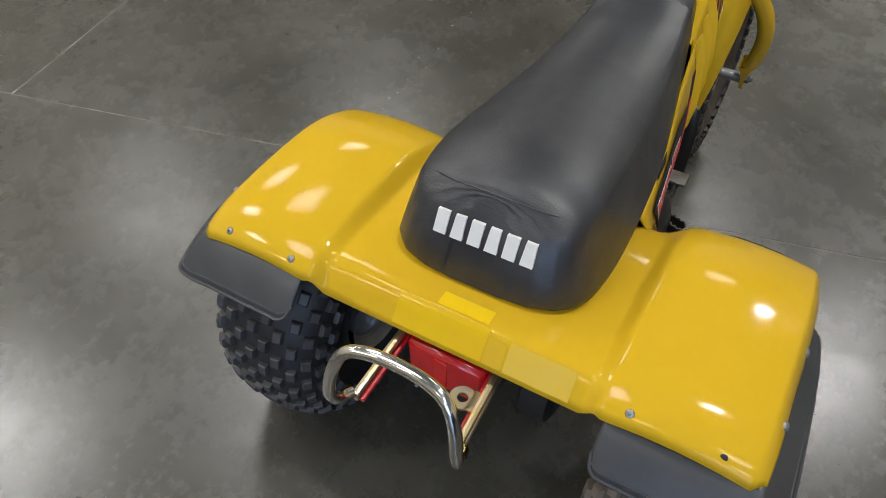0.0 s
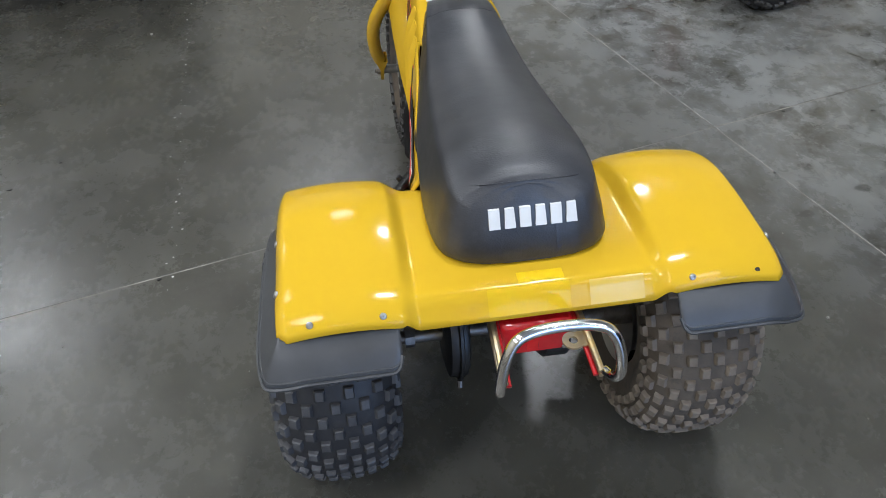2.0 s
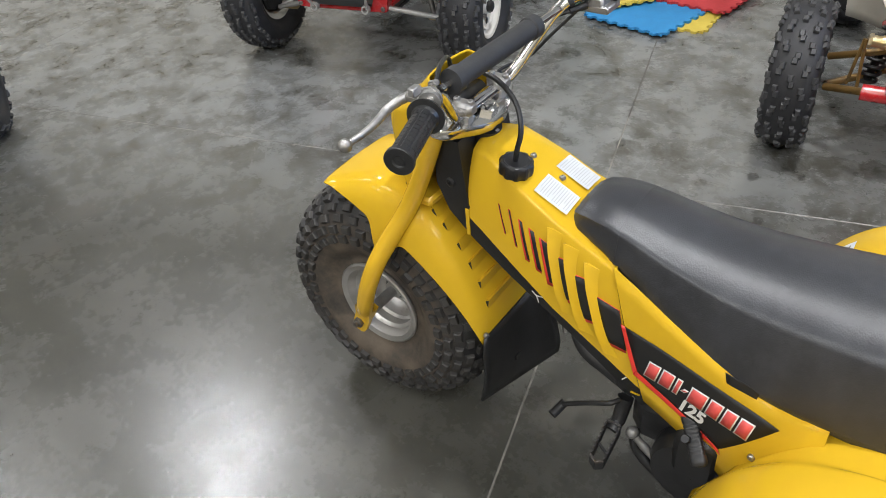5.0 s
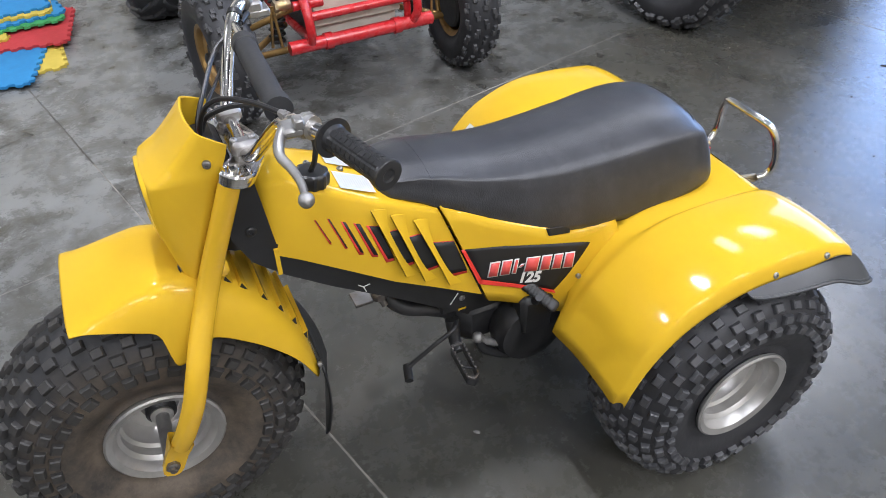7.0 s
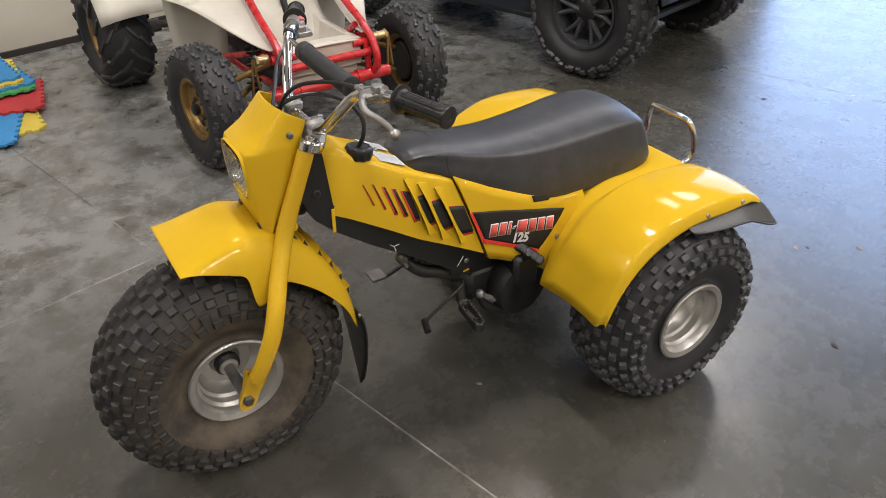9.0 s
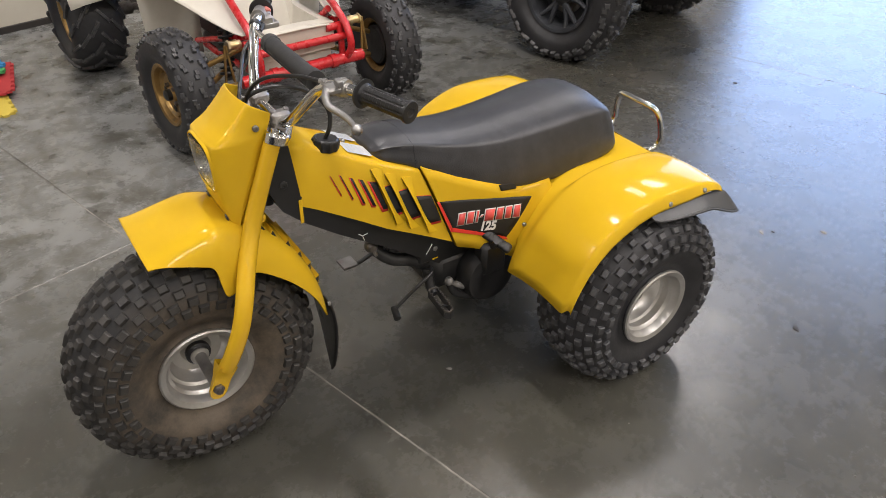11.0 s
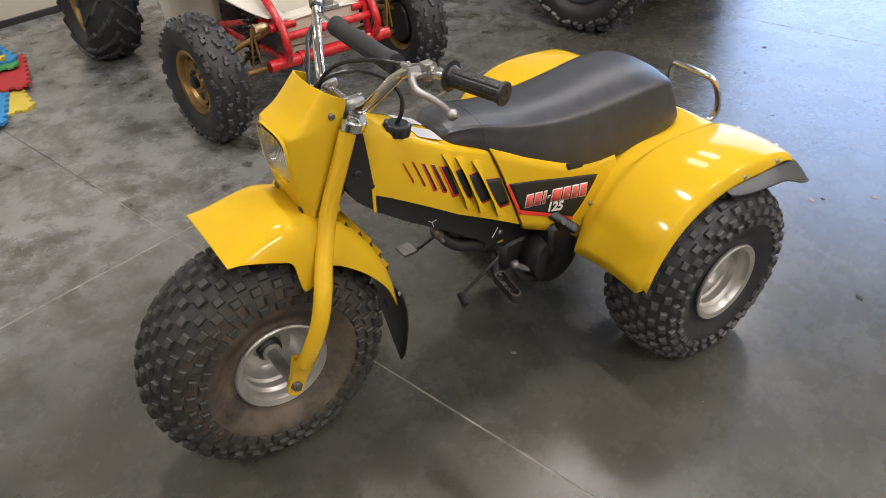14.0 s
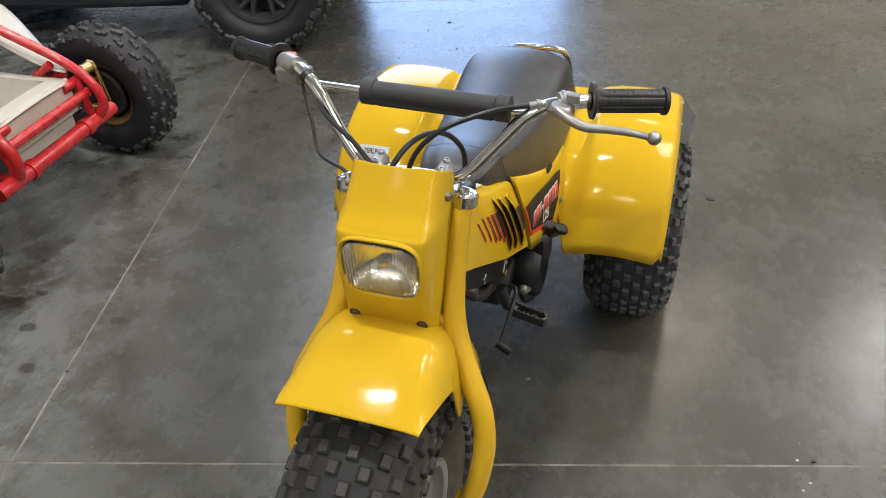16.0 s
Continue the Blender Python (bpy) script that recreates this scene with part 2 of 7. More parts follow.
def concrete():
    m = bpy.data.materials.new("polished_concrete")
    m.use_nodes = True
    n, l = m.node_tree.nodes, m.node_tree.links
    b = n["Principled BSDF"]
    geo = n.new("ShaderNodeNewGeometry")
    co = geo.outputs["Position"]

    def tex(scale, detail, rough, lo, hi, distortion=0.0):
        t = n.new("ShaderNodeTexNoise")
        t.inputs["Scale"].default_value, t.inputs["Detail"].default_value = scale, detail
        t.inputs["Roughness"].default_value, t.inputs["Distortion"].default_value = rough, distortion
        l.new(co, t.inputs[0])
        r = n.new("ShaderNodeMapRange")
        r.inputs["From Min"].default_value, r.inputs["From Max"].default_value = lo, hi
        l.new(t.outputs["Fac"], r.inputs[0])
        return r.outputs[0]

    def blend(fac, a, c, amount=1.0):
        x = n.new("ShaderNodeMix")
        x.data_type = "RGBA"
        if amount != 1.0:
            k = n.new("ShaderNodeMath")
            k.operation = "MULTIPLY"
            k.inputs[1].default_value = amount
            l.new(fac, k.inputs[0])
            fac = k.outputs[0]
        l.new(fac, x.inputs[0])
        for s, v in ((6, a), (7, c)):
            if isinstance(v, tuple):
                x.inputs[s].default_value = (*v, 1)
            else:
                l.new(v, x.inputs[s])
        return x.outputs[2]

    cloud = tex(1.3, 9, 0.66, 0.36, 0.64, 0.15)
    patch = tex(3.2, 12, 0.74, 0.45, 0.58)
    mottle = tex(7.5, 12, 0.74, 0.36, 0.66, 0.1)
    fine = tex(38, 12, 0.78, 0.40, 0.62)
    speck = tex(120, 4, 0.7, 0.60, 0.70)
    stain = tex(4.2, 9, 0.66, 0.62, 0.72, 0.2)
    pale = tex(4.6, 9, 0.72, 0.58, 0.78, 0.3)
    c = blend(cloud, (0.045, 0.0435, 0.034), (0.080, 0.077, 0.060))
    c = blend(mottle, c, (0.040, 0.038, 0.033), 0.42)
    c = blend(fine, c, (0.046, 0.045, 0.040), 0.26)
    c = blend(patch, c, (0.120, 0.116, 0.104), 0.28)
    c = blend(pale, c, (0.18, 0.175, 0.155), 0.26)
    c = blend(stain, c, (0.034, 0.032, 0.028), 0.14)
    c = blend(speck, c, (0.22, 0.21, 0.19), 0.22)
    # worn, paler and rougher floor where the quads are parked, tinted cool for daylight
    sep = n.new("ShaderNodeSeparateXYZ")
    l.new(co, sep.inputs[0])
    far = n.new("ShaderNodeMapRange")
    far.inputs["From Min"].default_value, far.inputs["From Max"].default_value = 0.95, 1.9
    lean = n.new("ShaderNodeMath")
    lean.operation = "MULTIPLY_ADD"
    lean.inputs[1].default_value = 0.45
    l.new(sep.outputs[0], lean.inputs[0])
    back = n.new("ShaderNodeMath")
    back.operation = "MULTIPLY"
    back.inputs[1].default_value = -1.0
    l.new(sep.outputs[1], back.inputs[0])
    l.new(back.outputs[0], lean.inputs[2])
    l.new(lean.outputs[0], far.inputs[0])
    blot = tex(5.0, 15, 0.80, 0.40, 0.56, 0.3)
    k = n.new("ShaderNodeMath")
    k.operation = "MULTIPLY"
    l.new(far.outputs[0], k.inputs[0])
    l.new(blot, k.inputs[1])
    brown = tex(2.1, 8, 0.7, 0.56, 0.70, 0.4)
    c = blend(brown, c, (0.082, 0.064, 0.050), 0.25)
    # warm near, cool far: lamp light and daylight put into the floor colour
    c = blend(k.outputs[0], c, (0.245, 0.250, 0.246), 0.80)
    # drops of old oil
    warp = n.new("ShaderNodeMix")
    warp.data_type = "VECTOR"
    warp.inputs[0].default_value = 0.05
    wob = n.new("ShaderNodeTexNoise")
    wob.inputs["Scale"].default_value, wob.inputs["Detail"].default_value = 26, 3
    l.new(co, wob.inputs[0])
    long = n.new("ShaderNodeMapping")
    long.inputs["Rotation"].default_value = (0, 0, radians(12))
    long.inputs["Scale"].default_value = (1.25, 0.72, 1.0)
    l.new(co, long.inputs[0])
    l.new(long.outputs[0], warp.inputs[4])
    l.new(wob.outputs["Color"], warp.inputs[5])
    cells = n.new("ShaderNodeTexVoronoi")
    cells.voronoi_dimensions = "2D"
    cells.inputs["Scale"].default_value = 7.0
    l.new(warp.outputs[1], cells.inputs["Vector"])
    pick = n.new("ShaderNodeSeparateXYZ")
    l.new(cells.outputs["Color"], pick.inputs[0])
    size = n.new("ShaderNodeMapRange")
    size.inputs["From Min"].default_value, size.inputs["From Max"].default_value = 0.62, 1.0
    size.inputs["To Min"].default_value, size.inputs["To Max"].default_value = 0.0, 0.21
    l.new(pick.outputs[0], size.inputs[0])
    edge = n.new("ShaderNodeMath")
    edge.operation = "SUBTRACT"
    l.new(size.outputs[0], edge.inputs[0])
    l.new(cells.outputs["Distance"], edge.inputs[1])
    drop = n.new("ShaderNodeMapRange")
    drop.inputs["From Max"].default_value = 0.03
    l.new(edge.outputs[0], drop.inputs[0])
    reach = n.new("ShaderNodeMapRange")
    reach.inputs["From Min"].default_value, reach.inputs["From Max"].default_value = -0.65, -1.05
    l.new(sep.outputs[1], reach.inputs[0])
    gate = n.new("ShaderNodeMath")
    gate.operation = "MULTIPLY"
    l.new(drop.outputs[0], gate.inputs[0])
    l.new(reach.outputs[0], gate.inputs[1])
    c = blend(gate.outputs[0], c, (0.024, 0.022, 0.019), 0.62)
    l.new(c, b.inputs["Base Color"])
    rr = n.new("ShaderNodeMapRange")
    rr.inputs["To Min"].default_value, rr.inputs["To Max"].default_value = 0.22, 0.32
    l.new(tex(5.0, 14, 0.8, 0.36, 0.64), rr.inputs[0])
    l.new(rr.outputs[0], b.inputs["Roughness"])
    b.inputs["IOR"].default_value = 1.64
    bp = n.new("ShaderNodeBump")
    bp.inputs["Strength"].default_value, bp.inputs["Distance"].default_value = 0.07, 0.002
    l.new(tex(60, 8, 0.7, 0, 1), bp.inputs["Height"])
    l.new(bp.outputs[0], b.inputs["Normal"])
    return m




def dusty_sidewall(name, r0, r1, dust, amount):
    """Rubber with dried dust on the sidewall, out to a radius from the wheel's middle."""
    m = surface(name, (0.021, 0.021, 0.022), (0.012, 0.012, 0.012), 14, 0.66, bump=0.25, bump_scale=120, dirt=(0.055, 0.050, 0.045), dirt_scale=24, dirt_from=0.56, dirt_to=0.76)
    n, l = m.node_tree.nodes, m.node_tree.links
    b = n["Principled BSDF"]
    old = b.inputs["Base Color"].links[0].from_socket
    tc = n.new("ShaderNodeTexCoord")
    flat = n.new("ShaderNodeVectorMath")
    flat.operation = "MULTIPLY"
    flat.inputs[1].default_value = (1, 0, 1)
    l.new(tc.outputs["Object"], flat.inputs[0])
    ln = n.new("ShaderNodeVectorMath")
    ln.operation = "LENGTH"
    l.new(flat.outputs[0], ln.inputs[0])
    nz = n.new("ShaderNodeTexNoise")
    nz.inputs["Scale"].default_value, nz.inputs["Detail"].default_value = 13, 9
    l.new(tc.outputs["Object"], nz.inputs[0])
    ad = n.new("ShaderNodeMath")
    ad.operation = "MULTIPLY_ADD"
    ad.inputs[1].default_value, ad.inputs[2].default_value = 0.09, -0.045
    l.new(nz.outputs["Fac"], ad.inputs[0])
    sm = n.new("ShaderNodeMath")
    l.new(ln.outputs["Value"], sm.inputs[0])
    l.new(ad.outputs[0], sm.inputs[1])
    mr = n.new("ShaderNodeMapRange")
    mr.inputs["From Min"].default_value, mr.inputs["From Max"].default_value = r1, r0
    mr.inputs["To Max"].default_value = amount
    l.new(sm.outputs[0], mr.inputs[0])
    n3 = n.new("ShaderNodeTexNoise")
    n3.inputs["Scale"].default_value, n3.inputs["Detail"].default_value, n3.inputs["Roughness"].default_value = 9, 10, 0.75
    l.new(tc.outputs["Object"], n3.inputs[0])
    m3 = n.new("ShaderNodeMapRange")
    m3.inputs["From Min"].default_value, m3.inputs["From Max"].default_value = 0.36, 0.60
    m3.inputs["To Min"].default_value = 0.15
    l.new(n3.outputs["Fac"], m3.inputs[0])
    mm = n.new("ShaderNodeMath")
    mm.operation = "MULTIPLY"
    l.new(mr.outputs[0], mm.inputs[0])
    l.new(m3.outputs[0], mm.inputs[1])
    mx = n.new("ShaderNodeMix")
    mx.data_type = "RGBA"
    l.new(mm.outputs[0], mx.inputs[0])
    l.new(old, mx.inputs[6])
    mx.inputs[7].default_value = (*dust, 1)
    l.new(mx.outputs[2], b.inputs["Base Color"])
    return m


RUBBER_FRONT = dusty_sidewall("front_tyre_rubber", 0.175, 0.262, (0.135, 0.106, 0.076), 0.9)

KNOB_DUSTY = surface("dusty_knob_rubber", (0.046, 0.043, 0.039), (0.022, 0.021, 0.020), 20, 0.6, bump=0.2, bump_scale=150, dirt=(0.085, 0.072, 0.058), dirt_scale=18, dirt_from=0.58, dirt_to=0.8)

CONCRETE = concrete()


def glass():
    m = bpy.data.materials.new("lamp_glass")
    m.use_nodes = True
    b = m.node_tree.nodes["Principled BSDF"]
    b.inputs["Transmission Weight"].default_value, b.inputs["Roughness"].default_value, b.inputs["IOR"].default_value = 1.0, 0.015, 1.45
    b.inputs["Base Color"].default_value = (0.99, 0.99, 0.98, 1)
    return m


GLASS = glass()
REFLECTOR = surface("lamp_reflector", (0.86, 0.85, 0.80), (0.70, 0.69, 0.64), 40, 0.12, 1.0)


def glow(name, color, strength):
    m = bpy.data.materials.new(name)
    m.use_nodes = True
    b = m.node_tree.nodes["Principled BSDF"]
    b.inputs["Emission Color"].default_value, b.inputs["Emission Strength"].default_value = (*color, 1), strength
    return m


PANEL_GLOW = glow("lit_panel", (1.0, 0.95, 0.88), 1.5)
TUBE_GLOW = glow("lit_diffuser", (1.0, 0.95, 0.88), 9.0)

# ---------------------------------------------------------------- shape helpers


def lettering(words, size, shear=0.0, bold=0.02):
    """Outline of words as vertices (right, up) and faces."""
    cu = bpy.data.curves.new("lettering", "FONT")
    cu.body, cu.size, cu.shear, cu.align_x, cu.align_y = words, size, shear, "CENTER", "CENTER"
    cu.offset = size * bold
    ob = bpy.data.objects.new("lettering", cu)
    me = bpy.data.meshes.new_from_object(ob)
    v, f = [(p.co.x, p.co.y) for p in me.vertices], [tuple(q.vertices) for q in me.polygons]
    bpy.data.objects.remove(ob)
    bpy.data.meshes.remove(me)
    return v, f


class Geo:
    """Vertices and faces that are gathered into one mesh."""

    def __init__(self):
        self.v, self.f = [], []

    def add(self, v, f, m=None):
        off = len(self.v)
        self.v += [(m @ Vector(p)) if m else Vector(p) for p in v]
        self.f += [tuple(i + off for i in q) for q in f]
        return self

    def sheet(self, rows, m=None, closed=False):
        w = len(rows[0])
        f = []
        for i in range(len(rows) - 1):
            for j in range(w if closed else w - 1):
                f.append((i * w + j, i * w + (j + 1) % w, (i + 1) * w + (j + 1) % w, (i + 1) * w + j))
        return self.add([p for r in rows for p in r], f, m)

    def tube(self, pts, r, n=10, caps=True, m=None):
        pts = [Vector(p) for p in pts]
        radii = r if isinstance(r, (list, tuple)) else [r] * len(pts)
        t0 = (pts[1] - pts[0]).normalized()
        side = t0.orthogonal().normalized()
        rows = []
        for i, p in enumerate(pts):
            t = (pts[min(i + 1, len(pts) - 1)] - pts[max(i - 1, 0)]).normalized()
            side = (side - t * side.dot(t)).normalized()
            up = t.cross(side)
            rows.append([p + radii[i] * (math.cos(a) * side + math.sin(a) * up) for a in (2 * math.pi * k / n for k in range(n))])
        off = len(self.v)
        self.sheet(rows, m, True)
        if caps:
            self.f.append(tuple(range(off + n - 1, off - 1, -1)))
            last = off + (len(pts) - 1) * n
            self.f.append(tuple(range(last, last + n)))
        return self

    def lathe(self, prof, n=28, m=None, caps=False):
        """Turns (radius, y) round the y axis."""
        rows = [[(r * math.cos(a), y, r * math.sin(a)) for a in (2 * math.pi * k / n for k in range(n))] for r, y in prof]
        off = len(self.v)
        self.sheet(rows, m, True)
        if caps:
            self.f.append(tuple(range(off + n - 1, off - 1, -1)))
            last = off + (len(prof) - 1) * n
            self.f.append(tuple(range(last, last + n)))
        return self

    def prism(self, poly, y0, y1, m=None):
        """Pushes an outline in x and z from y0 to y1."""
        k = len(poly)
        v = [(x, y0, z) for x, z in poly] + [(x, y1, z) for x, z in poly]
        f = [tuple(range(k)), tuple(range(2 * k - 1, k - 1, -1))] + [(i, k + i, k + (i + 1) % k, (i + 1) % k) for i in range(k)]
        return self.add(v, f, m)

    def block(self, c, s, bevel=0.12, m=None):
        """A box with chamfered edges."""
        h = [q / 2 for q in s]
        b = bevel * min(h) * 2
        v, idx = [], {}
        for sx in (-1, 1):
            for sy in (-1, 1):
                for sz in (-1, 1):
                    for ax in range(3):
                        q = [sx * h[0], sy * h[1], sz * h[2]]
                        for o in range(3):
                            if o != ax:
                                q[o] -= (sx, sy, sz)[o] * b
                        idx[(sx, sy, sz, ax)] = len(v)
                        v.append([q[i] + c[i] for i in range(3)])
        f = []
        ring = ((-1, -1), (1, -1), (1, 1), (-1, 1))
        for ax in range(3):
            o = [i for i in range(3) if i != ax]
            for s0 in (-1, 1):
                face = []
                for a, d in ring:
                    k = [0, 0, 0]
                    k[ax], k[o[0]], k[o[1]] = s0, a, d
                    face.append(idx[(*k, ax)])
                f.append(tuple(face if (s0 > 0) == (ax != 1) else face[::-1]))
            for a, d in ring:
                lo, hi = [0, 0, 0], [0, 0, 0]
                lo[o[0]] = hi[o[0]] = a
                lo[o[1]] = hi[o[1]] = d
                lo[ax], hi[ax] = -1, 1
                f.append((idx[(*lo, o[0])], idx[(*hi, o[0])], idx[(*hi, o[1])], idx[(*lo, o[1])]))
        for sx in (-1, 1):
            for sy in (-1, 1):
                for sz in (-1, 1):
                    f.append(tuple(idx[(sx, sy, sz, ax)] for ax in range(3)))
        return self.add(v, f, m)

    def turned(self, m):
        self.v = [m @ p for p in self.v]
        return self


def spline(pts, k=6):
    """A smooth line through the points."""
    p = [Vector(q) for q in pts]
    p = [2 * p[0] - p[1]] + p + [2 * p[-1] - p[-2]]
    out = []
    for i in range(1, len(p) - 2):
        for j in range(k):
            t = j / k
            a, b, c, d = p[i - 1], p[i], p[i + 1], p[i + 2]
            out.append(0.5 * (2 * b + (c - a) * t + (2 * a - 5 * b + 4 * c - d) * t * t + (3 * b - a - 3 * c + d) * t ** 3))
    return out + [p[-2]]


def curve_at(knots, x):
    """A monotone-ish smooth height over x from (x, z) knots."""
    xs, zs = [k[0] for k in knots], [k[1] for k in knots]
    if x <= xs[0]:
        return zs[0]
    if x >= xs[-1]:
        return zs[-1]
    i = max(j for j in range(len(xs) - 1) if xs[j] <= x)
    t = (x - xs[i]) / (xs[i + 1] - xs[i])

    def slope(j):
        if j == 0 or j == len(xs) - 1:
            j0, j1 = (0, 1) if j == 0 else (j - 1, j)
            return (zs[j1] - zs[j0]) / (xs[j1] - xs[j0])
        return (zs[j + 1] - zs[j - 1]) / (xs[j + 1] - xs[j - 1])

    h = xs[i + 1] - xs[i]
    return ((2 * t ** 3 - 3 * t * t + 1) * zs[i] + (t ** 3 - 2 * t * t + t) * h * slope(i)
            + (-2 * t ** 3 + 3 * t * t) * zs[i + 1] + (t ** 3 - t * t) * h * slope(i + 1))


def smooth01(a, b, x):
    t = min(1, max(0, (x - a) / (b - a)))
    return t * t * (3 - 2 * t)


def part(name, geo, material, parent=None, label="", sharp=38, thick=0.0, m=None, recalc=True):
    """Links what geo holds as one mesh, under a thing or a part."""
    me = bpy.data.meshes.new(name)
    me.from_pydata([tuple(p) for p in geo.v], [], geo.f)
    if recalc:
        bm = bmesh.new()
        bm.from_mesh(me)
        bmesh.ops.recalc_face_normals(bm, faces=bm.faces)
        bm.to_mesh(me)
        bm.free()
    me.polygons.foreach_set("use_smooth", [True] * len(me.polygons))
    me.set_sharp_from_angle(angle=radians(sharp))
    me.materials.append(material)
    ob = new(name, me)
    if m:
        ob.matrix_basis = m
    ob.parent = parent
    if label:
        ob["label"] = label
    if thick:
        so = ob.modifiers.new("thickness", "SOLIDIFY")
        so.thickness, so.offset = thick, 0
    return ob


def twin(ob, name, parent, m):
    """The same mesh once more."""
    o = new(name, ob.data)
    o.matrix_basis, o.parent = m, parent
    if "label" in ob:
        o["label"] = ob["label"]
    return o


def thing(name, m, label, category, group="", kind=""):
    e = new(name)
    e.empty_display_size = 0.1
    e.matrix_world = m
    return tagged(e, label, category, group, kind)


def tyre_geo(R, w, bead, flat, rows, around, size, depth, squareness=0.72, chevron=False, seed=1, seat=None, zed=False, mud=False):
    """A balloon tyre round the y axis with knobs, pressed flat at `flat` below its middle."""
    rnd = random.Random(seed)
    rc, hh = (R + bead) / 2, (R - bead) / 2

    def section(a):
        s, c = math.sin(a), math.cos(a)
        y = w / 2 * math.copysign(abs(s) ** squareness, s)
        r = rc + hh * math.copysign(abs(c) ** 0.8, c)
        k = smooth01(radians(100), lim, abs(a))         # the wall runs in to the rim's flange
        y += k * (math.copysign(seat or w * 0.36, s) - y)
        return r, y

    lim = radians(155)
    g, knobs = Geo(), Geo()
    g.lathe([section(-lim + 2 * lim * k / 30) for k in range(31)], 72)
    for sg in (1, -1) if mud else ():                   # long bowed lugs from the crown to the shoulder, short ones between
        for k in range(around):
            for a0, a1, t0, sweep, wd in ((0.03, 1.02, 0.0, 0.30, 0.022), (0.62, 1.30, 0.19, 0.12, 0.020)):
                rows_, step = [], 6
                th0 = 2 * math.pi * (k + (0.5 if sg < 0 else 0) + rnd.uniform(-0.04, 0.04)) / around + t0
                line = []
                for q in range(step + 1):
                    t = q / step
                    r, y = section(sg * (a0 + (a1 - a0) * t))
                    th = th0 + sweep * t ** 0.6
                    line.append((Vector((r * math.cos(th), y, r * math.sin(th))), Vector(((r - rc) * math.cos(th), y * 0.8, (r - rc) * math.sin(th))).normalized()))
                for q, (p, up) in enumerate(line):
                    d = (line[min(q + 1, step)][0] - line[max(q - 1, 0)][0]).normalized()
                    w2 = d.cross(up).normalized() * wd / 2 * (0.8 if q in (0, step) else 1)
                    top = depth * (0.6 if q in (0, step) else 1)
                    rows_.append([p - up * 0.004 + w2 * 1.25, p + up * top + w2 * 0.8, p + up * top - w2 * 0.8, p - up * 0.004 - w2 * 1.25])
                n0 = len(knobs.v)
                knobs.sheet(rows_, closed=True)
                knobs.f += [(n0, n0 + 1, n0 + 2, n0 + 3), (n0 + 4 * step + 3, n0 + 4 * step + 2, n0 + 4 * step + 1, n0 + 4 * step)]
    for a0, half in () if mud else rows:
        r, y = section(a0)
        r1, y1 = section(a0 + 0.02)
        dt = Vector((y1 - y, r1 - r)).normalized()      # along the section, in y and r
        for k in range(around):
            th = 2 * math.pi * (k + (0.5 if half else 0)) / around
            lc, lw = size[0] * rnd.uniform(0.94, 1.06), size[1]
            rad, tan = Vector((math.cos(th), 0, math.sin(th))), Vector((-math.sin(th), 0, math.cos(th)))
            across = Vector((0, 1, 0)) * dt.x + rad * dt.y
            out = rad * dt.x - Vector((0, 1, 0)) * dt.y
            if out.dot(rad * (r - rc) + Vector((0, y, 0))) < 0:
                out = -out
            base = rad * r + Vector((0, y, 0))
            if chevron:
                sg = 1 if y > 0 else -1
                tan2 = (tan + sg * across * 0.75).normalized()
                across2 = (across - sg * tan * 0.75).normalized()
                tan, across = tan2, across2
            for off in (-1, 1) if zed else (0,):        # a stepped knob is two blocks side by side
                pts = []
                mid = base + tan * off * lc * 0.245 + across * off * lw * 0.20 * (1 if k % 2 else -1)
                la = lc * (0.56 if zed else 1)
                for up, sh in ((-0.004, 1.10), (depth * 0.7, 1.0), (depth, 0.80)):
                    for sa, sb in ((-1, -1), (1, -1), (1, 1), (-1, 1)):
                        pts.append(mid + out * up + tan * sa * la / 2 * sh + across * sb * lw / 2 * sh)
                knobs.add(pts, [(8, 9, 10, 11)] + [(q + p, q + (p + 1) % 4, q + 4 + (p + 1) % 4, q + 4 + p) for q in (0, 4) for p in range(4)])
    for p in g.v + knobs.v:
        if p.z < -flat:
            p.y *= 1 + min(0.05, (-flat - p.z) * 1.2)
            p.z = -flat
    return g, knobs


def tyre(parent, material, label, *args, knob_mat=None, **kw):
    """The tyre and its knobs under a wheel."""
    carcass, knobs = tyre_geo(*args, **kw)
    part("tyre", carcass, material, parent, label)
    return tagged(part("tread", knobs, knob_mat or material, parent, sharp=30), kind="stuff")


def rim_geo(bead, half, disc, hub_r, hub_y, n=36, lip=0.012):
    """A dished wheel: lip, barrel, centre disc and hub; its outer side is +y."""
    g = Geo()
    g.lathe([(bead + lip * 0.6, -half), (bead - 0.004, -half + 0.008), (bead - 0.016, -half + 0.02), (bead - 0.02, half - 0.03), (bead - 0.005, half - 0.012),
             (bead + lip, half - 0.006), (bead + lip, half), (bead + lip - 0.004, half + 0.003), (bead - 0.004, half - 0.002), (bead - 0.013, half - 0.02),
             (bead - 0.014, half - 0.045), (bead - 0.026, half - 0.055), (bead - 0.03, disc + 0.012), (bead - 0.04, disc), (hub_r * 1.7, disc - 0.004),
             (hub_r * 1.5, disc + 0.006), (hub_r, disc + 0.012), (hub_r, hub_y), (hub_r * 0.5, hub_y + 0.004), (0.0005, hub_y + 0.004)], n)
    return g


